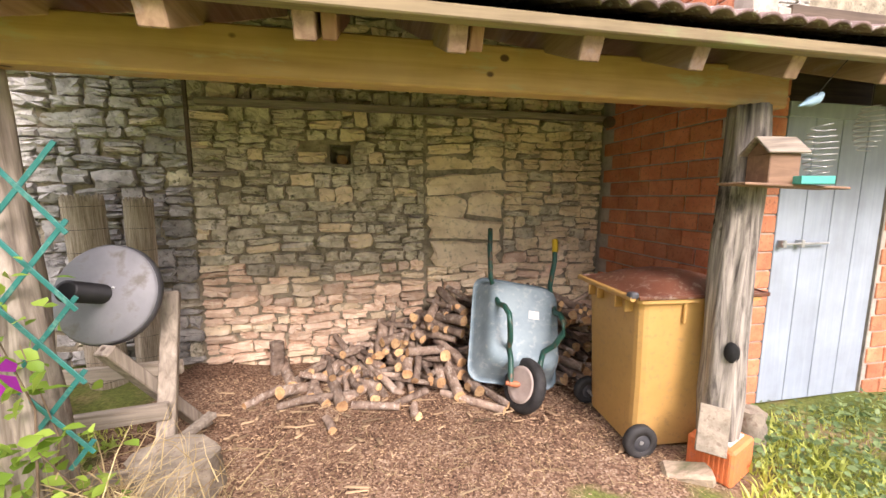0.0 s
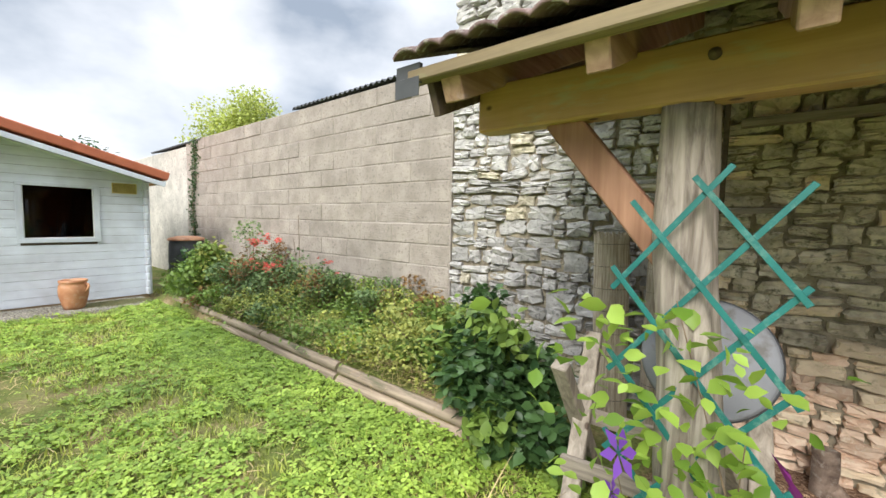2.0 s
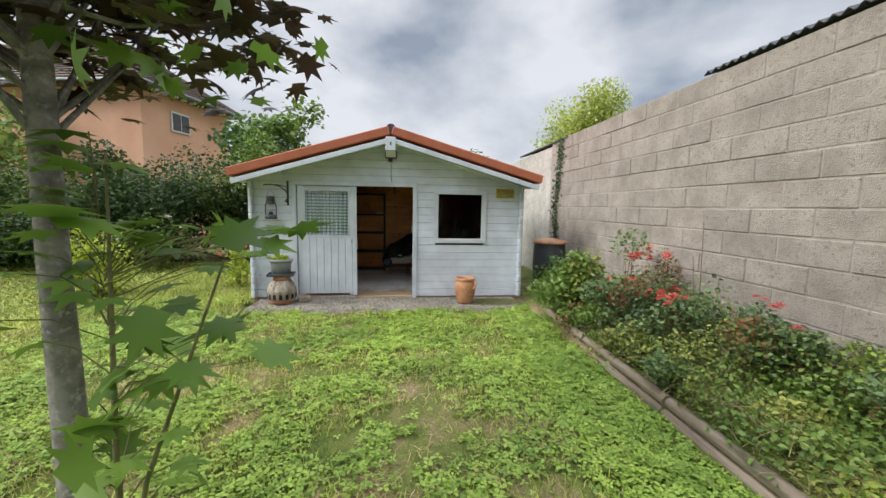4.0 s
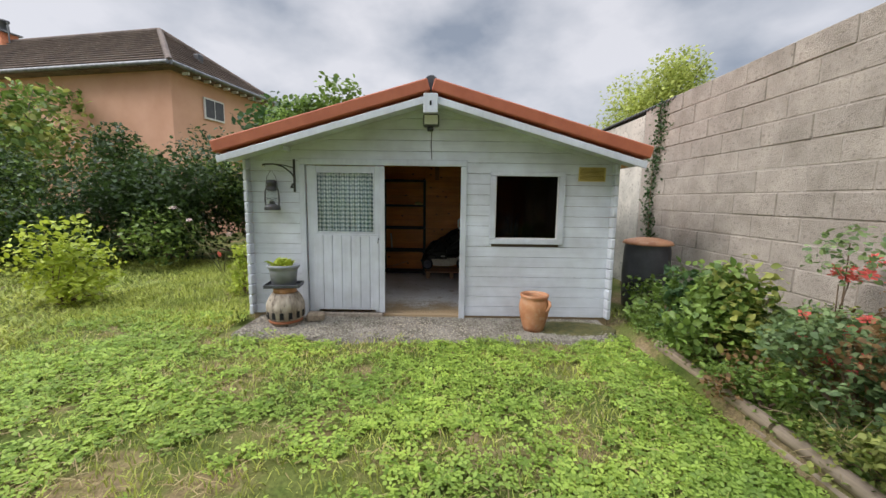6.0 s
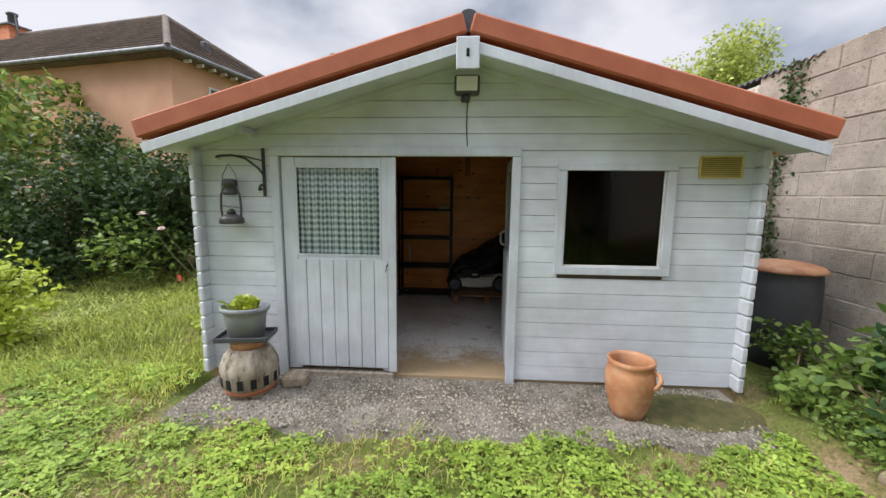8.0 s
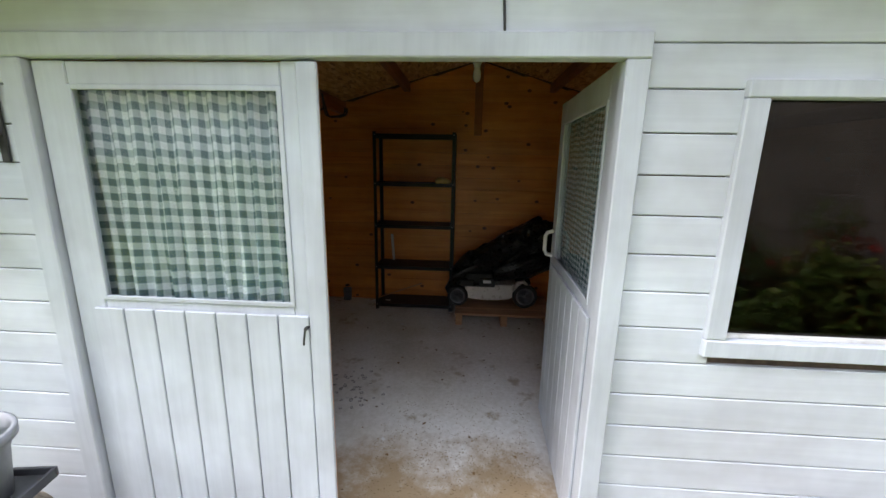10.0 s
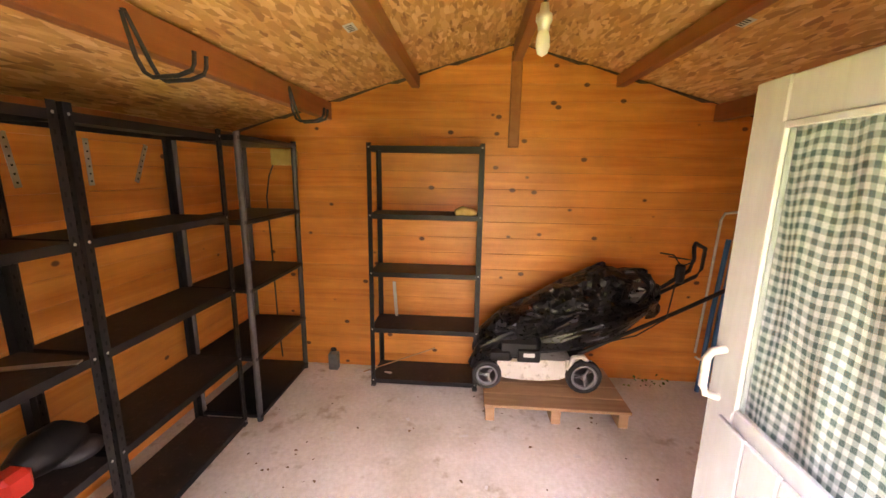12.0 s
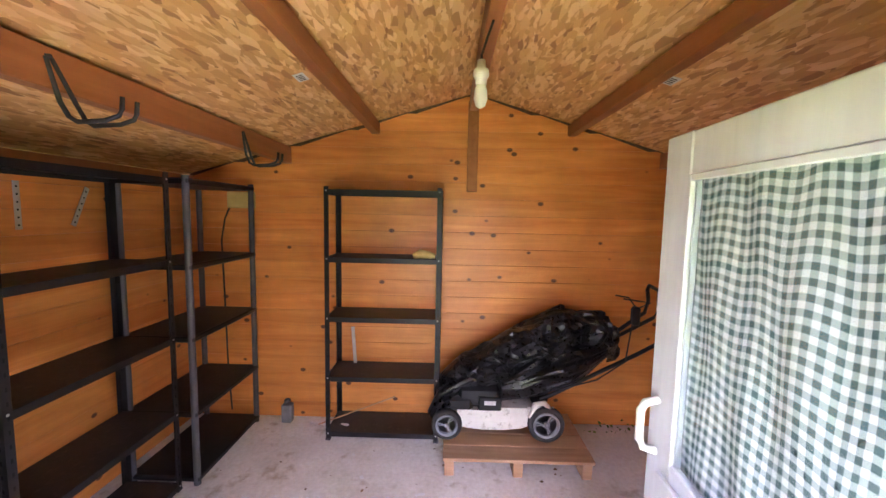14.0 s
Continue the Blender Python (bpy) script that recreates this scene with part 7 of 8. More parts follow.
def stems(base, tops, r0, r1, seg=5, bend=0.1):
    s = Shape()
    for t in tops:
        b, t = Vector(base), Vector(t)
        mid = (b + t) / 2 + Vector((random.uniform(-1, 1), random.uniform(-1, 1), 0.4)) * bend
        s.tube([b, (b + mid) / 2 + Vector((0, 0, bend * 0.4)), mid, (mid + t) / 2, t], [r0, r0 * 0.8 + r1 * 0.2, (r0 + r1) / 2, r1, r1], seg, cap=False)
    return s


def shrub(label, c, r, n, lo, hi, material, seed, category="shrub", twigs=9, flowers=0, fmat=None, fsize=0.03, group="", extra=None, lumps=7, nm="shrub"):
    rng = np.random.default_rng(seed)
    x, y = c[0], c[1]
    g = float(height(x, y)) - 0.03
    t = thing(nm, label, category, pose(x, y, g), group=group)
    pts = blob(rng, n, (0, 0, c[2] - g), r, lumps=lumps)
    pts = pts[pts[:, 2] > 0.02]
    tops = pts[rng.integers(0, len(pts), twigs)]
    part("stemwork", stems((0, 0, 0), tops, 0.012 + 0.006 * max(r), 0.004, 5, 0.08), M_TWIG, t)["kind"] = "stuff"
    leaves("foliage", pts, rng, lo, hi, material, t)
    if extra:
        p2 = blob(rng, n // 4, (0, 0, c[2] - g), np.asarray(r) * 0.95, lumps=4)
        leaves("foliage", p2[p2[:, 2] > 0.02], rng, lo, hi, extra, t)
    if flowers:
        fp = blob(rng, flowers * 3, (0, 0, c[2] - g + 0.25 * r[2]), np.asarray(r) * 0.95, 0.95, lumps=5)
        fp = fp[np.argsort(-fp[:, 2])][:flowers]
        for q in fp:
            scatter("bloom", BLOOM_V, BLOOM_F, q[None, :], rotations(1, rng, 0.6), rng.uniform(0.7, 1.2, 1) * fsize, fmat, t, "coral-red bloom")
    return t


# clematis on the trellis
clem = thing("clematis", "climbing clematis with light green leaves and purple flowers", "climbing plant", pose(-1.2, 1.58, -0.1))
rng = np.random.default_rng(31)
n = 380
h = rng.uniform(0.08, 1.0, n) ** 1.15
cl = np.stack([rng.normal(-0.10, 0.15, n) - 0.08 * (h > 0.7) + 0.04 * (h < 0.4), rng.normal(-0.08, 0.10, n), 0.05 + h * 1.25], 1)
leaves("foliage", cl, rng, 0.035, 0.082, L_CLEMATIS, clem, "", 1.0)
part("vines", stems((0, 0, 0), [(-0.12, 0.0, 1.30), (0.06, -0.03, 0.95), (-0.25, -0.06, 0.8), (0.12, -0.1, 0.6), (-0.05, -0.15, 0.45), (0.2, -0.05, 0.35)], 0.006, 0.002, 5, 0.12), M_TWIG, clem)
for (x, y, z), mt, sz in (((0.15, -0.25, 0.95), F_PURPLE, 0.105), ((-0.20, -0.24, 0.92), F_VIOLET, 0.07), ((0.01, -0.29, 0.66), F_PURPLE, 0.095), ((-0.06, -0.30, 0.58), F_VIOLET, 0.05), ((-0.22, -0.2, 0.78), F_VIOLET, 0.04)):
    scatter("flower", PETAL_V, PETAL_F, np.array([[x, y, z]]), np.array([np.array(Euler((1.1, 0.2, random.uniform(0, 3))).to_matrix())]), np.array([sz]), mt, clem, "open purple flower")
n = 1700
sp = np.stack([rng.normal(0.0, 0.26, n), rng.normal(-0.02, 0.15, n), np.abs(rng.normal(0.06, 0.14, n))], 1)
tagged(scatter("dry_stalks", [(-0.008, 0, 0), (0.008, 0, 0), (0.006, 0.5, 0.1), (-0.006, 0.5, 0.1), (0, 1, 0)], [(0, 1, 2, 3), (3, 2, 4)], sp + np.array([-1.15, 1.58, -0.08]), rotations(n, rng, 0.7), rng.uniform(0.12, 0.4, n), M_STRAW), "tangle of dry straw-coloured stalks at the post's foot", "dry grass", kind="stuff")
shrub("leafy weed at the foot of the post", (-1.0, 1.62, 0.05), (0.22, 0.14, 0.18), 70, 0.04, 0.08, L_CLEMATIS, 77, "plant", 5, nm="weed")

# raised bed
edging = thing("bed_edging", "low edging of stacked half-round logs along the flower bed", "edging")
for k in range(4):
    x0, x1 = -2.5 - 1.35 * k, -2.5 - 1.35 * (k + 1) + 0.03
    y0, y1 = 2.26 + 0.012 * k, 2.26 + 0.012 * (k + 1)
    for j in range(2):
        z = float(height(x0, 0)) + 0.045 + 0.088 * j
        part("rail_log", Shape().tube([(x0, y0 + 0.02 * j, z), ((x0 + x1) / 2, (y0 + y1) / 2 + 0.02 * j, z + 0.005), (x1, y1 + 0.02 * j, z + 0.01)], 0.046, 12, wob=0.2), M_EDGING, edging)
rng = np.random.default_rng(41)
n = 30000
bx = rng.uniform(-8.3, -2.5, n)
by = 2.28 + 1.2 * rng.random(n)
lump = np.array([noise.noise(Vector((a * 1.4, b * 1.4, 5.0))) for a, b in zip(bx, by)])
bz = height(bx, by) + rng.random(n) ** 0.7 * np.clip(0.20 + 0.32 * lump + 0.22 * (by - 2.3), 0.04, 0.6)
pos = np.stack([bx, by, bz], 1)
yellow = lump + 0.25 * np.sin(bx * 1.7) + 0.2 * rng.normal(size=n) > 0.12
tagged(leaves("ground_cover", pos[yellow], rng, 0.016, 0.042, L_COVER, None, "", 0.8), "yellowish green ground cover plants in the bed", "plants", kind="stuff")
tagged(leaves("ground_cover", pos[~yellow], rng, 0.018, 0.05, L_MID, None, "", 0.8), "green ground cover plants in the bed", "plants", kind="stuff")
n = 4200
sp = np.stack([rng.uniform(-6.5, -2.6, n), rng.uniform(2.3, 3.3, n), np.zeros(n)], 1)
keep = np.array([noise.noise(Vector((a * 1.1, b * 1.5, 9.0))) for a, b in sp[:, :2]]) > -0.05
sp[:, 2] = height(sp[:, 0], sp[:, 1]) + rng.uniform(0, 0.2, n)
tagged(scatter("dry_grass", [(-0.01, 0, 0), (0.01, 0, 0), (0.008, 0.5, 0.1), (-0.008, 0.5, 0.1), (0, 1, 0)], [(0, 1, 2, 3), (3, 2, 4)], sp[keep], rotations(int(keep.sum()), rng, 0.8), rng.uniform(0.08, 0.25, int(keep.sum())), M_STRAW), "dry straw-coloured grass among the bed plants", "dry grass", kind="stuff")
shrub("dark green leafy shrub beside the post", (-2.32, 2.42, 0.38), (0.50, 0.40, 0.48), 2600, 0.05, 0.12, L_DARK, 51, extra=L_MID)
shrub("dark green leafy shrub in the bed", (-2.85, 2.75, 0.38), (0.40, 0.36, 0.34), 1100, 0.05, 0.10, L_DARK, 52, extra=L_MID)
shrub("green leafy plant in the bed", (-3.5, 2.9, 0.32), (0.42, 0.40, 0.26), 900, 0.03, 0.07, L_COVER, 53)
for k, (x, y, z, r, mt, ex) in enumerate(((-3.3, 3.25, 0.42, 0.32, L_MID, L_COVER), (-3.9, 3.2, 0.48, 0.36, L_COVER, L_RUSSET), (-4.4, 3.3, 0.52, 0.34, L_ROSE, L_RUSSET), (-4.0, 2.6, 0.24, 0.26, L_COVER, L_LIME), (-4.7, 2.75, 0.28, 0.30, L_COVER, L_MID), (-5.0, 3.2, 0.45, 0.32, L_MID, L_ROSE), (-3.1, 2.6, 0.26, 0.26, L_MID, L_COVER), (-5.4, 2.5, 0.26, 0.24, L_ROSE, L_COVER), (-6.1, 2.45, 0.28, 0.25, L_COVER, L_MID), (-6.8, 2.42, 0.32, 0.26, L_MID, L_RUSSET))):
    shrub("low tangled leafy plant spreading over the bed", (x, y, z), (r * 1.25, r, r * 0.75), 1500, 0.02, 0.055, mt, 400 + k, "plant", 12, extra=ex, nm="bed_plant", group="plants in the bed")
for k, (x, y, z, rr) in enumerate(((-5.9, 2.95, 0.52, 0.42), (-6.5, 2.75, 0.55, 0.45), (-7.0, 3.1, 0.68, 0.45), (-5.35, 3.1, 0.42, 0.35))):
    shrub("loose rose bush with coral-red blooms", (x, y, z), (rr, rr * 0.85, 0.38), 1700, 0.03, 0.06, L_ROSE, 60 + k, "rose bush", 16, 18, F_RED, 0.055, "roses in the bed", L_RUSSET, nm="rose_bush")
shrub("russet dried shrub against the block wall", (-6.6, 3.3, 0.75), (0.35, 0.18, 0.40), 500, 0.02, 0.045, L_RUSSET, 70, twigs=20)
shrub("large-leaved green bush at the bed's edge", (-7.45, 2.55, 0.65), (0.48, 0.44, 0.52), 1700, 0.05, 0.10, L_MID, 71, extra=L_COVER)
shrub("green bush beside the shed corner", (-8.2, 2.75, 0.45), (0.42, 0.38, 0.40), 1100, 0.05, 0.10, L_MID, 72, extra=L_DARK)
shrub("low green bush beside the shed wall", (-8.95, 2.75, 0.35), (0.45, 0.25, 0.3), 700, 0.04, 0.08, L_MID, 73)
stalk = stems((-6.35, 3.42, 0.1), [(-6.36, 3.44, 1.45), (-6.42, 3.40, 1.1)], 0.008, 0.004, 5, 0.03)
tagged(part("dead_stalk", stalk, M_TWIG), "tall dry flower stalk against the block wall", "stalk")
ivy = thing("ivy", "strip of ivy climbing the block wall behind the shed", "ivy", pose(-10.45, 3.5, 0.0))
rng = np.random.default_rng(81)
n = 1100
iz = rng.uniform(0.6, 3.0, n)
ip = np.stack([rng.normal(0, 0.10, n) + 0.10 * np.sin(iz * 3), rng.uniform(-0.02, 0.02, n), iz], 1)
leaves("foliage", ip, rng, 0.03, 0.06, L_DARK, ivy, "", 1.2)
part("stem", stems((0, 0.01, 0.0), [(0.02, 0.01, 2.9), (-0.08, 0.01, 2.5)], 0.012, 0.006, 5, 0.05), M_TWIG, ivy)

# shrubs and hedge behind
shrub("bright yellow-green shrub on the lawn", (-9.3, -4.75, 0.55), (0.75, 0.75, 0.52), 1700, 0.05, 0.10, L_LIME, 91, twigs=14)
shrub("yellow-green shrub beside the shed corner", (-9.9, -2.62, 0.45), (0.32, 0.32, 0.38), 600, 0.05, 0.09, L_LIME, 92, flowers=4, fmat=F_RED, fsize=0.05)
for k, (x, y, top, wd) in enumerate(((-13.4, -4.2, 2.45, 1.4), (-13.0, -5.9, 2.4, 1.5), (-12.8, -7.7, 2.2, 1.6), (-12.4, -9.6, 2.4, 1.7), (-11.8, -11.6, 2.8, 1.8), (-10.4, -12.8, 3.0, 1.9), (-13.9, -2.7, 2.4, 1.2))):
    shrub("dense dark green hedge shrub behind the lawn", (x, y, top * 0.50), (wd, wd, top * 0.55), 11500, 0.055, 0.12, L_HEDGE, 100 + k, "hedge", 14, 0, None, 0.03, "hedge", L_MID, lumps=16, nm="hedge_shrub")
rng = np.random.default_rng(95)
rose = thing("white_rose", "few white roses on a long stem before the hedge", "rose", pose(-11.6, -3.9, 0))
part("stemwork", stems((0, 0, 0), [(0.4, -0.6, 1.25), (0.3, 0.3, 0.8), (0.4, -0.3, 1.05)], 0.008, 0.004), M_STEM, rose)
scatter("flowers", BLOOM_V, BLOOM_F, np.array([[0.4, -0.6, 1.27], [0.42, -0.32, 1.07], [0.3, 0.3, 0.82]]), rotations(3, rng, 0.8), np.array([0.09, 0.06, 0.06]), F_PALE, rose, "pale pink and white blooms")


def tree(label, base, h, r, crown, n, lo, hi, material, seed, extra=None, droop=False, nm="tree", trunk_m=None, tr=0.12, lumps=14):
    rng = np.random.default_rng(seed)
    t = thing(nm, label, "tree", pose(*base))
    crown = np.asarray(crown, float)
    pts = blob(rng, n, (0, 0, h), crown, 0.3, lumps)
    if droop:
        d = rng.random(n) ** 1.5
        pts[:, 2] -= d * crown[2] * 0.9 * (0.3 + np.hypot(pts[:, 0], pts[:, 1]) / crown[0])
    tops = pts[rng.integers(0, n, 16)]
    tk = Shape().tube([(0, 0, -0.1), (0.02, 0.01, h * 0.4), (-0.03, 0.02, h * 0.75), (0, 0, h)], [tr * 1.2, tr, tr * 0.7, tr * 0.4], 12, wob=0.15)
    part("trunk", tk, trunk_m or M_TRUNK, t)
    limb = Shape()
    for p in tops:
        a = Vector((0, 0, h * random.uniform(0.55, 0.9)))
        p = Vector(p)
        limb.tube([a, (a + p) / 2 + Vector((0, 0, 0.1 * crown[2])), p], [tr * 0.35, tr * 0.2, tr * 0.06], 6, cap=False)
    tagged(part("limbs", limb, trunk_m or M_TRUNK, t), kind="stuff")
    leaves("crown", pts, rng, lo, hi, material, t, "", 1.0)
    if extra:
        p2 = blob(rng, n // 3, (0, 0, h + 0.1), crown * 0.95, 0.5, lumps)
        leaves("crown", p2, rng, lo, hi, extra, t, "", 1.0)
    return t


tree("light yellow-green weeping willow beyond the wall", (-25.5, 11.6, 0), 6.6, 0, (3.0, 3.0, 2.2), 20000, 0.10, 0.24, L_WILLOW, 201, None, True, "willow_tree", tr=0.3)
tree("broad green tree behind the shed", (-16.5, -4.0, 0), 3.4, 0, (1.3, 1.5, 1.1), 3000, 0.12, 0.24, L_MID, 202, L_DARK, tr=0.15)
tree("green tree behind the hedge", (-15.8, -12.4, 0), 2.9, 0, (2.0, 2.0, 1.3), 3500, 0.12, 0.24, L_MID, 203, L_COVER, tr=0.15)
tree("dark green tree beside the garden wall", (-15.2, 2.4, 0), 2.0, 0, (1.2, 1.2, 0.9), 2500, 0.10, 0.2, L_DARK, 204, L_MID, tr=0.1)
tree("light green tree at the end of the hedge", (-9.0, -10.6, 0), 2.2, 0, (1.8, 1.8, 1.4), 3800, 0.10, 0.2, L_MID, 205, L_COVER, tr=0.1)

# young maple beside the path
maple = thing("maple_tree", "young maple with a pale trunk and dark purple leaves", "tree", pose(-4.24, -1.0, 0))
part("trunk", Shape().tube([(0, 0, -0.05), (0.0, 0.0, 0.5), (0.015, 0.005, 1.3), (0.0, 0.0, 2.1), (-0.02, -0.02, 2.9), (0, 0, 3.5)], [0.065, 0.055, 0.05, 0.045, 0.035, 0.015], 14, wob=0.12), M_TRUNK, maple)
rng = np.random.default_rng(210)
n = 3900
mp = np.stack([rng.normal(-0.1, 0.6, n), rng.normal(-0.35, 0.70, n), rng.normal(2.85, 0.45, n)], 1)
mp = mp[(mp[:, 2] > 2.10 + 0.20 * np.abs(mp[:, 1] + 0.1) + 0.12 * np.sin(7 * mp[:, 1])) & (mp[:, 1] < 0.80) & (mp[:, 0] < 1.1)]
for p in mp[:30]:
    a, p = Vector((0, 0, random.uniform(1.75, 2.5))), Vector(p)
    part("branch", Shape().tube([a, (a + p) / 2 + Vector((0, 0, -0.05)), p], [0.014, 0.009, 0.004], 6, cap=False), M_TRUNK, maple)
leaves("crown", mp, rng, 0.10, 0.19, L_MAPLE, maple, "dark purple leaves", 0.45, True)
n = 40
lm = np.stack([rng.normal(0.15, 0.22, n), rng.normal(0.42, 0.20, n), rng.uniform(1.85, 2.45, n)], 1)
leaves("crown", lm, rng, 0.09, 0.15, L_MAPLEG, maple, "green young leaves", 0.8, True)
sap = thing("maple_sapling", "thin young maple sapling with large green leaves", "sapling", pose(-4.15, -0.78, 0))
part("stem", Shape().tube([(0, 0, -0.03), (0.01, 0.01, 0.6), (-0.01, 0.02, 1.2), (0.02, 0.06, 1.75)], [0.014, 0.011, 0.008, 0.004], 8), M_STEM, sap)
part("stem", Shape().tube([(0, 0, -0.03), (0.02, 0.12, 0.5), (0.0, 0.28, 0.95), (0.02, 0.44, 1.36)], [0.012, 0.010, 0.007, 0.004], 8), M_STEM, sap)
n = 72
z = rng.uniform(0.35, 1.85, n)
lean = np.where(rng.random(n) < 0.4, np.clip(0.33 * z, 0, 0.46), 0.0)
sp = np.stack([rng.normal(0, 0.20, n), lean + rng.normal(0.0, 0.11, n), np.where(lean > 0, np.minimum(z, 1.45), z)], 1)
tw = Shape()
for p in sp:
    tw.tube([(0, 0.01, max(0.1, p[2] - 0.16)), ((p[0]) * 0.5, p[1] * 0.5, p[2] - 0.04), tuple(p)], 0.0025, 4, cap=False)
tagged(part("twigwork", tw, M_STEM, sap), kind="stuff")
leaves("foliage", sp, rng, 0.13, 0.23, L_MAPLEG, sap, "", 0.5, True)

# ---- lawn ----
rng = np.random.default_rng(301)


def lawn_points(n, x0, x1, y0, y1):
    p = np.stack([rng.uniform(x0, x1, n), rng.uniform(y0, y1, n), np.zeros(n)], 1)
    x, y = p[:, 0], p[:, 1]
    ok = ~((x > -1.6 + 0.25 * np.sin(3 * y)) & (y > 1.3 + 0.2 * np.sin(4 * x)) & (x < 2.0))
    ok &= ~((x < -8.24 + 0.10 * np.sin(5 * y) + 0.05 * np.sin(17 * y)) & (x > -12.3) & (y > -2.05) & (y < 2.35))
    ok &= ~((y > 2.23) & (x < -2.4) & (x > -8.8)) & (y < 3.4)
    ok &= ~((x > 2.2) & (y > 2.0))
    p = p[ok]
    lumps = np.array([0.03 * noise.noise(Vector((a * 1.3, b * 1.3, 0))) + 0.012 * noise.noise(Vector((a * 5, b * 5, 3))) for a, b in p[:, :2].tolist()])
    p[:, 2] = height(p[:, 0], p[:, 1]) + lumps
    return p


def patch(p, s, o):
    return np.array([noise.noise(Vector((a * s, b * s, o))) for a, b in p[:, :2]])


p = lawn_points(120000, -9.0, 1.0, -4.2, 2.4)
p = p[patch(p, 0.9, 1.0) + 0.9 * patch(p, 3.0, 2.0) > -0.08 + 0.2 * rng.normal(size=len(p))]
p = p[rng.random(len(p)) < np.clip((1.0 - p[:, 0]) / 1.6, 0, 1) * np.clip((p[:, 1] + 4.2) / 1.3, 0, 1)]
p[:, 2] += rng.uniform(0.015, 0.05, len(p))
q = lawn_points(7000, -8.0, -2.2, 1.55, 2.3)
q[:, 2] += rng.uniform(0.015, 0.06, len(q))
p = np.concatenate([p, q])
tagged(scatter("clover", CLOVER_V, CLOVER_F, p, rotations(len(p), rng, 0.35), rng.uniform(0.014, 0.040, len(p)), L_CLOVER), "dense clover leaves covering the lawn", "clover", kind="stuff")
p = lawn_points(130000, -9.5, 4.5, -4.5, 2.6)
p = p[patch(p, 1.1, 7.0) + 0.6 * patch(p, 3.5, 4.0) > -0.30 + 0.2 * rng.normal(size=len(p))]
p = p[rng.random(len(p)) < np.clip((4.5 - p[:, 0]) / 1.6, 0, 1)]
tagged(scatter("grass", BLADE_V, BLADE_F, p, rotations(len(p), rng, 0.35), rng.uniform(0.025, 0.08, len(p)), L_GRASS), "short green grass blades on the lawn", "grass", kind="stuff")
p = lawn_points(44000, -8.6, 0.5, -4.2, 2.3)
p = p[patch(p, 1.3, 12.0) + 0.8 * patch(p, 4.0, 5.0) > 0.04 + 0.2 * rng.normal(size=len(p))]
p[:, 2] += rng.uniform(0.008, 0.04, len(p))
tagged(scatter("dry_clippings", [(-0.03, 0, 0), (0.03, 0, 0), (0.025, 0.5, 0.06), (-0.025, 0.5, 0.06), (0, 1, 0)], [(0, 1, 2, 3), (3, 2, 4)], p, rotations(len(p), rng, 0.35), rng.uniform(0.03, 0.11, len(p)), M_STRAW), "dry straw clippings on the worn spots of the lawn", "dry grass", kind="stuff")
p = lawn_points(60000, -13, -3, -13, -3.8)
tagged(scatter("far_grass", BLADE_V, BLADE_F, p, rotations(len(p), rng, 0.4), np.stack([rng.uniform(0.1, 0.2, len(p))] * 2 + [rng.uniform(0.04, 0.09, len(p))], 1), L_GRASS), "green grass at the far side of the lawn", "grass", kind="stuff")
p = lawn_points(14000, -13, -8.5, -4.3, -2.1)
tagged(scatter("side_grass", BLADE_V, BLADE_F, p, rotations(len(p), rng, 0.4), rng.uniform(0.05, 0.11, len(p)), L_GRASS), "green grass beside the shed", "grass", kind="stuff")
p = lawn_points(3500, 2.0, 4.4, 0.6, 2.2)
p[:, 2] += rng.uniform(0.02, 0.12, len(p))
tagged(leaves("door_weeds", p, rng, 0.025, 0.05, L_ROSE, None, "", 0.7), "leafy weeds and grass before the blue door", "weeds", kind="stuff")
p = lawn_points(9000, -2.2, 2.6, 0.6, 1.9)
tagged(scatter("grass_tufts", BLADE_V, BLADE_F, p, rotations(len(p), rng, 0.45), rng.uniform(0.05, 0.12, len(p)), L_GRASS), "longer grass tufts at the edge of the chips", "grass", kind="stuff")

# ---- house beyond the hedge ----
house = thing("house", "salmon-pink rendered house with a brown tiled hip roof", "house", pose(-17.29, -8.57, 0, 0, 0, -10.5))
HW, HD, HE, HR = 15.0, 4.74, 5.5, 7.78
HIP = 2.7
# local: x runs along the eave away from the corner, y to the side
part("wall", Shape().box((-HD / 2, -HW / 2, HE / 2 - 0.1), (HD, HW, HE + 0.2), 0.02), M_HOUSE, house, "salmon render")
o = 0.42
ea = [(o, o), (o, -HW - o), (-HD - o, -HW - o), (-HD - o, o)]
rf = Shape()
rv = [(x, y, HE - 0.02) for x, y in ea] + [(x, y, HE + 0.10) for x, y in ea] + [(-HD / 2, -HIP, HR), (-HD / 2, -HW + HIP, HR)]
rf.add(rv, [(0, 1, 5, 4), (1, 2, 6, 5), (2, 3, 7, 6), (3, 0, 4, 7), (3, 2, 1, 0), (4, 5, 9, 8), (5, 6, 9), (6, 7, 8, 9), (7, 4, 8)])
part("roof", rf, M_HOUSEROOF, house, "brown tiled hip roof")
for a, b in ((0, 1), (3, 0)):
    pa, pb = Vector((*ea[a], HE + 0.06)), Vector((*ea[b], HE + 0.06))
    out = Vector((0.06, 0, 0)) if a == 0 else Vector((0, 0.06, 0))
    part("gutter", Shape().tube([pa + out, pb + out], 0.07, 10), M_ZINC, house, "grey gutter")
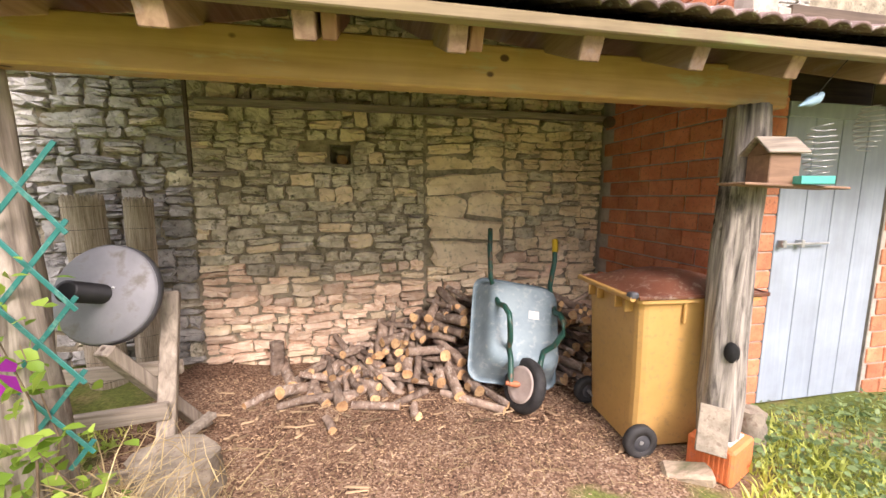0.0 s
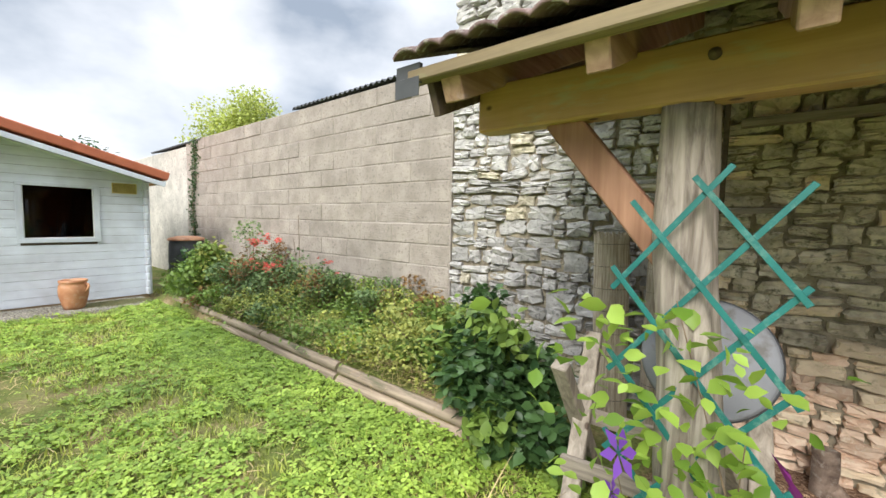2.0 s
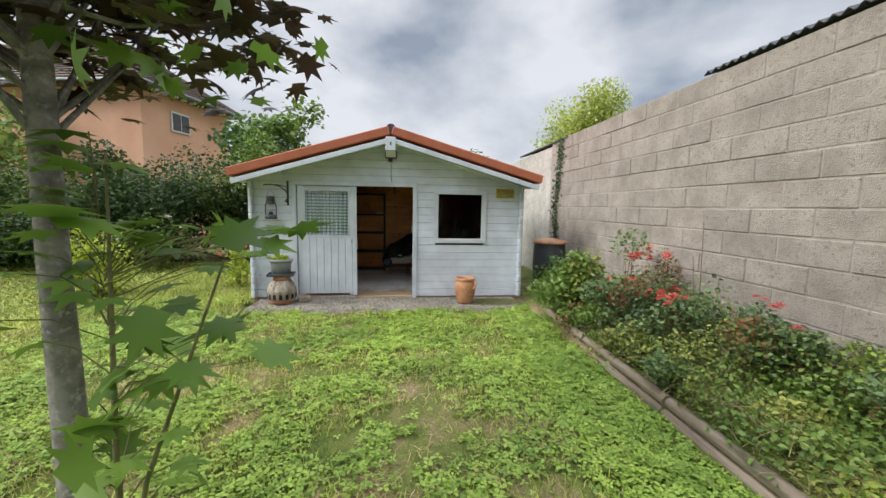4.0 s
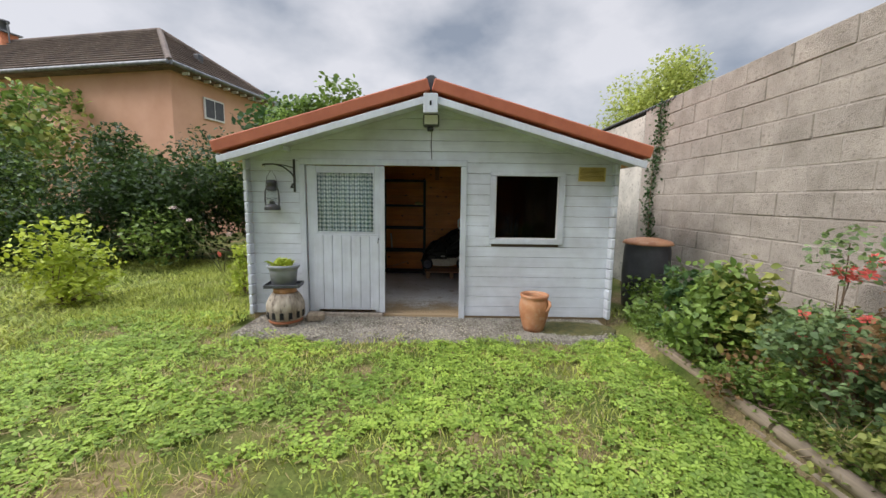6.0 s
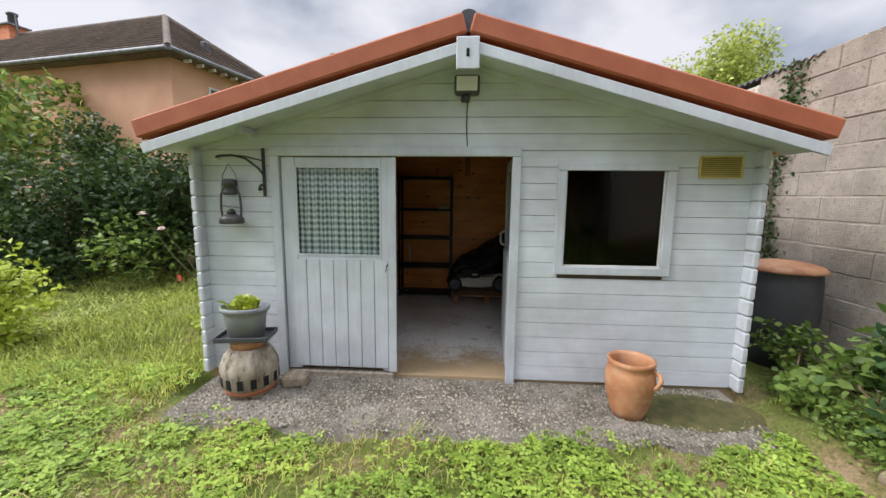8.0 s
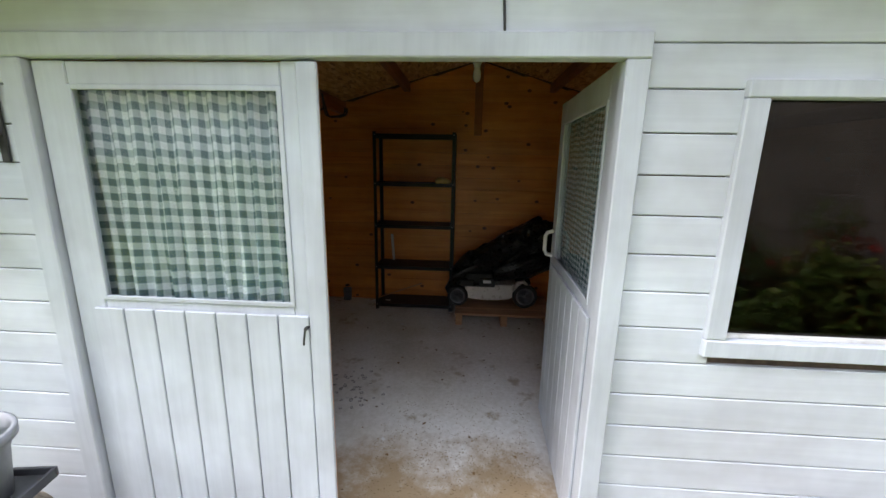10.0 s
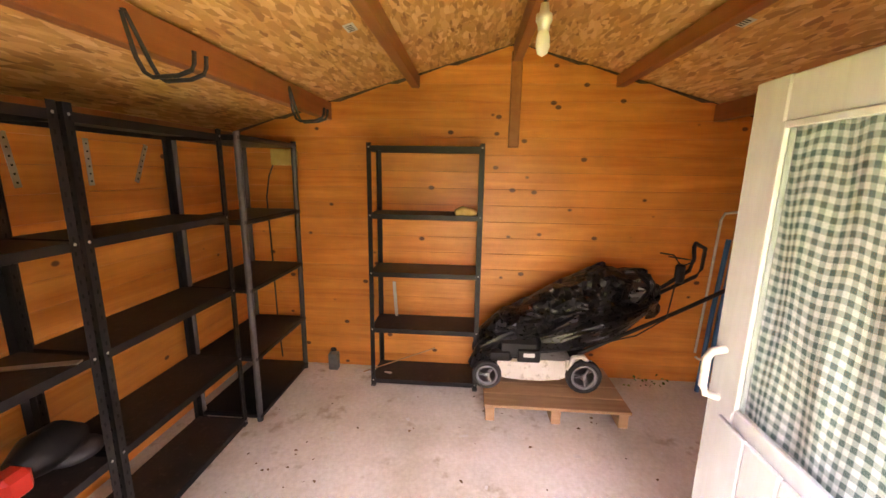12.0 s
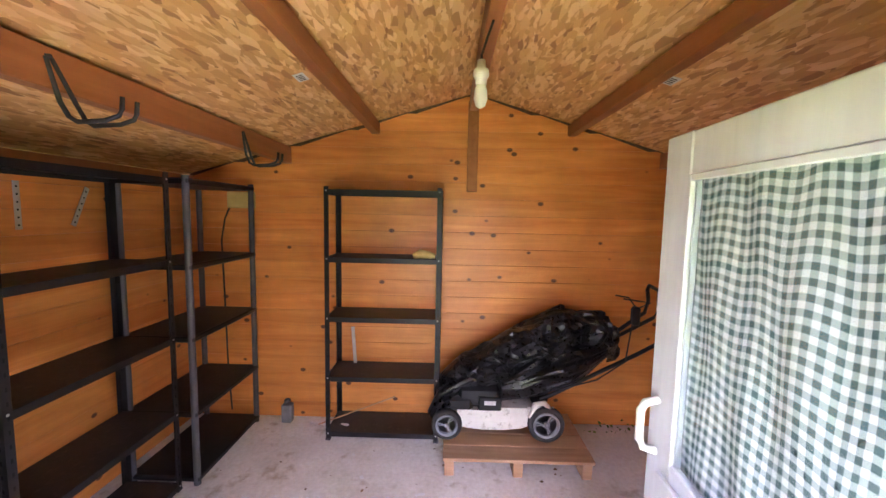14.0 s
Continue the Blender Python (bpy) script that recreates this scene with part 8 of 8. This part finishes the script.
for f0, f1 in (((o, o, HE + 0.1), (-HD / 2, -HIP, HR)), ((o, -HW - o, HE + 0.1), (-HD / 2, -HW + HIP, HR)), ((-HD - o, o, HE + 0.1), (-HD / 2, -HIP, HR)), ((-HD / 2, -HIP, HR), (-HD / 2, -HW + HIP, HR))):
    part("ridge_tiles", Shape().tube([f0, f1], 0.10, 8), M_HOUSEROOF, house)
rows = Shape()
for k in range(1, 15):
    t = k / 15
    za = HE + 0.1 + (HR - HE - 0.1) * t
    ya0, ya1 = o + (-HIP - o) * t, (-HW - o) + (HIP + o) * t
    xa = o + (-HD / 2 - o) * t
    rows.box((xa + 0.02, (ya0 + ya1) / 2, za + 0.012), (0.07, abs(ya1 - ya0), 0.03), 0.008)
    xb0, xb1 = xa, -HD - o + (HD / 2 + o) * t
    rows.box(((xb0 + xb1) / 2, ya0 + 0.02, za + 0.012), (abs(xb1 - xb0), 0.07, 0.03), 0.008)
tagged(part("tiling", rows, M_HOUSEROOF, house), "raised courses of flat brown tiles", kind="stuff")
for x in np.arange(-0.3, -HD, -0.45):
    part("rafter_end", Shape().box((x, o - 0.12, HE - 0.06), (0.08, 0.24, 0.09), 0.01), M_WHITE, house)
hw = part("window", Shape().box((-1.75, 0.03, 4.6), (0.95, 0.06, 0.75), 0.01), M_WHITE, house, "white window")
part("pane", Shape().box((-1.97, 0.065, 4.6), (0.40, 0.012, 0.62), 0.004), M_DARKPLASTIC, hw)
part("pane", Shape().box((-1.53, 0.065, 4.6), (0.40, 0.012, 0.62), 0.004), M_DARKPLASTIC, hw)
ch = part("chimney", Shape().box((-2.3, -10.4, 7.5), (0.6, 0.8, 1.2), 0.02), M_BRICK, house, "brick chimney")
part("chimney_pot", Shape().lathe([(0.16, 0), (0.14, 0.4), (0.18, 0.42), (0.18, 0.5), (0, 0.5)], 14), M_DARKPLASTIC, ch, "", pose(-2.3, -10.25, 8.12))
part("chimney_cap", Shape().box((-2.3, -10.4, 8.1), (0.8, 1.0, 0.06), 0.01), M_ZINC, ch)
part("aerial_pole", Shape().tube([(-2.2, -9.9, 7.4), (-2.2, -9.9, 8.5)], 0.03, 8), M_ZINC, house, "thin aerial pole")
part("roof_vent", Shape().box((-2.2, -0.9, 6.55), (0.25, 0.25, 0.4), 0.04), M_DARKPLASTIC, house, "small dark roof vent")

# corrugated sheets behind the block wall
for x0, x1, z0, z1 in ((-6.62, -4.05, 3.02, 3.04), (-13.2, -10.05, 2.95, 2.96)):
    n = int((x1 - x0) / 0.02)
    s = Shape()
    V = []
    for y, dz in ((WALL_Y - 0.02, 0.0), (WALL_Y + 1.6, 0.5)):
        for t in (0, 0.012):
            for k in range(n + 1):
                x = x0 + (x1 - x0) * k / n
                V.append((x, y, z0 + (z1 - z0) * k / n + dz + t + 0.018 * math.sin(2 * math.pi * x / 0.10)))
    F = []
    for k in range(n):
        F += [(k, k + 1, 2 * (n + 1) + k + 1, 2 * (n + 1) + k), (n + 1 + k, 3 * (n + 1) + k, 3 * (n + 1) + k + 1, n + 2 + k), (k, n + 1 + k, n + 2 + k, k + 1)]
    s.add(V, F, True)
    tagged(part("corrugated_sheet", s, M_CORR), "dark corrugated roofing sheet above the block wall", "roof sheet", kind="structure")


# ---- pieces of the walls ----
def stone_template(seed):
    """A rough stone, one unit wide, deep and high, its face looking to -y."""
    rg = random.Random(seed)
    n = 12
    s = Shape()
    ring = []
    for k in range(n):
        a = 2 * math.pi * (k + 0.5) / n
        c, d = math.cos(a), math.sin(a)
        e = max(abs(c), abs(d)) ** 0.86
        ring.append((0.5 * c / e * rg.uniform(0.80, 1.05), 0.5 * d / e * rg.uniform(0.72, 1.06)))
    V = [(x, 0.5, z) for x, z in ring] + [(x * 0.99, -0.28 + rg.uniform(-0.12, 0.12), z * 0.98) for x, z in ring]
    V += [(x * 0.90 + rg.uniform(-0.04, 0.04), -0.43 + rg.uniform(-0.14, 0.12), z * 0.85 + rg.uniform(-0.06, 0.06)) for x, z in ring] + [(rg.uniform(-0.1, 0.1), -0.5 + rg.uniform(-0.1, 0.1), rg.uniform(-0.1, 0.1))]
    F = []
    for i in range(2):
        for k in range(n):
            q = (k + 1) % n
            F.append((i * n + k, i * n + q, (i + 1) * n + q, (i + 1) * n + k))
    F += [(2 * n + k, 2 * n + (k + 1) % n, 3 * n) for k in range(n)]
    return V, F


STONES = [stone_template(k) for k in range(18)]
STONE_ME = {}
for mt in (M_STONE_GREY, M_STONE_PALE, M_STONE_PINK, M_STONE_BEIGE):
    for k, (V, F) in enumerate(STONES):
        STONE_ME[mt.name, k] = Shape().add(V, F, False).mesh("stone", mt)
rs = random.Random(77)
rest = {}


def lay_stone(x0, x1, z0, z1, mt, single):
    k = rs.randrange(18)
    wav = 0.055 * noise.noise(Vector((x0 * 1.6, z0 * 1.3, 2))) + 0.02 * noise.noise(Vector((x0 * 5, z0 * 5, 8)))
    z0, z1 = z0 + wav, z1 + wav
    dep = 0.10 + rs.uniform(-0.02, 0.03)
    m = pose((x0 + x1) / 2, WALL_Y + 0.045 + rs.uniform(-0.02, 0.018), (z0 + z1) / 2, rs.uniform(-6, 6), rs.uniform(-7, 7) + (180 if rs.random() < 0.5 else 0), 0) @ Matrix.Diagonal(((x1 - x0) * rs.uniform(0.94, 1.12), dep, (z1 - z0) * rs.uniform(0.9, 1.22), 1))
    if single:
        ob = part("stone", STONE_ME[mt.name, k], mt, stone_wall)
        ob.matrix_basis = m
    else:
        rest.setdefault(mt.name, (mt, Shape()))[1].add(*STONES[k], False, m)


def course(x0, x1, z0, z1, wmin, wmax, pick, single):
    x = x0
    while x < x1 - 0.03:
        w = min(rs.uniform(wmin, wmax), x1 - x)
        if x1 - x - w < wmin * 0.6:
            w = x1 - x
        cz = (z0 + z1) / 2
        if not (x < -0.10 and x + w > -0.27 and z0 < 1.78 and z1 > 1.63):
            if z1 - z0 > 0.10 and rs.random() < 0.34:
                zm = z0 + (z1 - z0) * rs.uniform(0.4, 0.6)
                lay_stone(x, x + w - 0.006, z0, zm - 0.004, pick(x, cz), single)
                lay_stone(x, x + w - 0.006, zm, z1 - 0.004, pick(x, cz), single)
            else:
                lay_stone(x, x + w - 0.008, z0 + rs.uniform(-0.006, 0.006), z1 - 0.006, pick(x, cz), single)
        x += w


def pick_left(x, z):
    return M_STONE_PALE if rs.random() < 0.92 else M_STONE_GREY


def pick_mid(x, z):
    if z < 0.72 + 0.1 * math.sin(3 * x):
        return M_STONE_PINK if rs.random() < 0.85 else M_STONE_BEIGE
    return M_STONE_GREY if rs.random() < 0.88 else M_STONE_BEIGE


def pick_right(x, z):
    return M_STONE_BEIGE if rs.random() < 0.7 else (M_STONE_PINK if z < 0.8 else M_STONE_GREY)


z = -0.16
while z < 2.95:
    hgt = rs.uniform(0.08, 0.17)
    course(-3.62, -1.35, z, z + hgt, 0.11, 0.32, pick_left, z < 1.75)
    z += hgt
z = -0.16
while z < 2.9:
    hgt = rs.uniform(0.065, 0.12) if z < 0.75 else rs.uniform(0.09, 0.17)
    if z < 1.62 < z + hgt:
        hgt = 1.625 - z
    course(-1.34, 0.54, z, z + hgt, 0.10, 0.30, pick_mid, 0.1 < z < 0.75)
    z += hgt
z = -0.16
while z < 2.9:
    hgt = rs.uniform(0.07, 0.12) if z < 0.62 or z > 1.7 else rs.uniform(0.19, 0.27)
    if hgt > 0.15:
        course(0.56, 1.30, z, z + hgt, 0.35, 0.7, lambda x, zz: M_STONE_BEIGE, False)
        course(1.30, 2.29, z, z + hgt * 0.5, 0.10, 0.3, pick_right, False)
        course(1.30, 2.29, z + hgt * 0.5, z + hgt, 0.10, 0.3, pick_right, False)
    else:
        course(0.56, 2.29, z, z + hgt, 0.12, 0.34, pick_right, False)
    z += hgt
z = 2.95
while z < 5.1:
    hgt = rs.uniform(0.09, 0.15)
    course(-3.62, 4.6, z, z + hgt, 0.15, 0.40, pick_left, False)
    z += hgt
for nm, (mt, s) in rest.items():
    ob = tagged(part("stones", s, mt, stone_wall), "further courses of rough limestone", kind="stuff")

BL, BH = 0.568, 0.231
block_me = Shape().box((0, 0, 0), (BL - 0.012, 0.05, BH - 0.012), 0.006).mesh("block", M_BLOCK)
half_me = Shape().box((0, 0, 0), (BL / 2 - 0.012, 0.05, BH - 0.012), 0.006).mesh("block", M_BLOCK)
for r in range(13):
    z = 2.996 - BH * (r + 0.5)
    x = -3.64 - (BL / 2 if r % 2 else 0)
    if r % 2:
        ob = part("block", half_me, M_BLOCK, block_wall, "", pose(-3.64 - BL / 4, WALL_Y + 0.022, z))
    while x - BL > -10.9:
        ob = part("block", block_me, M_BLOCK, block_wall, "", pose(x - BL / 2, WALL_Y + 0.022 + rs.uniform(-0.006, 0.006), z + rs.uniform(-0.002, 0.002), rs.uniform(-0.4, 0.4), rs.uniform(-0.25, 0.25), rs.uniform(-0.3, 0.3)))
        x -= BL

brick_me = Shape().box((0, 0, 0), (0.05, 0.243, 0.113), 0.005).mesh("brick", M_BRICK)
brick_fr = Shape().box((0, 0, 0), (0.16, 0.05, 0.113), 0.005).mesh("brick", M_BRICK)
for r in range(24):
    z = -0.13 + 0.124 * (r + 0.5)
    y = 2.125 + (0.127 if r % 2 else 0.0)
    while y + 0.24 < WALL_Y + 0.02:
        ob = part("brick", brick_me, M_BRICK, brick_side, "", pose(BX + 0.025 + rs.uniform(-0.003, 0.003), y + 0.1215, z, 0, 0, rs.uniform(-0.8, 0.8)))
        y += 0.254
    if z < 2.4:
        for par, xs in ((brick_jamb, (2.58,)), (brick_front, (3.71, 3.88, 4.05, 4.22, 4.39))):
            for x in xs:
                ob = part("brick", brick_fr, M_BRICK, par, "", pose(x + (0.03 if r % 2 and par is brick_front else 0), 2.14, z))
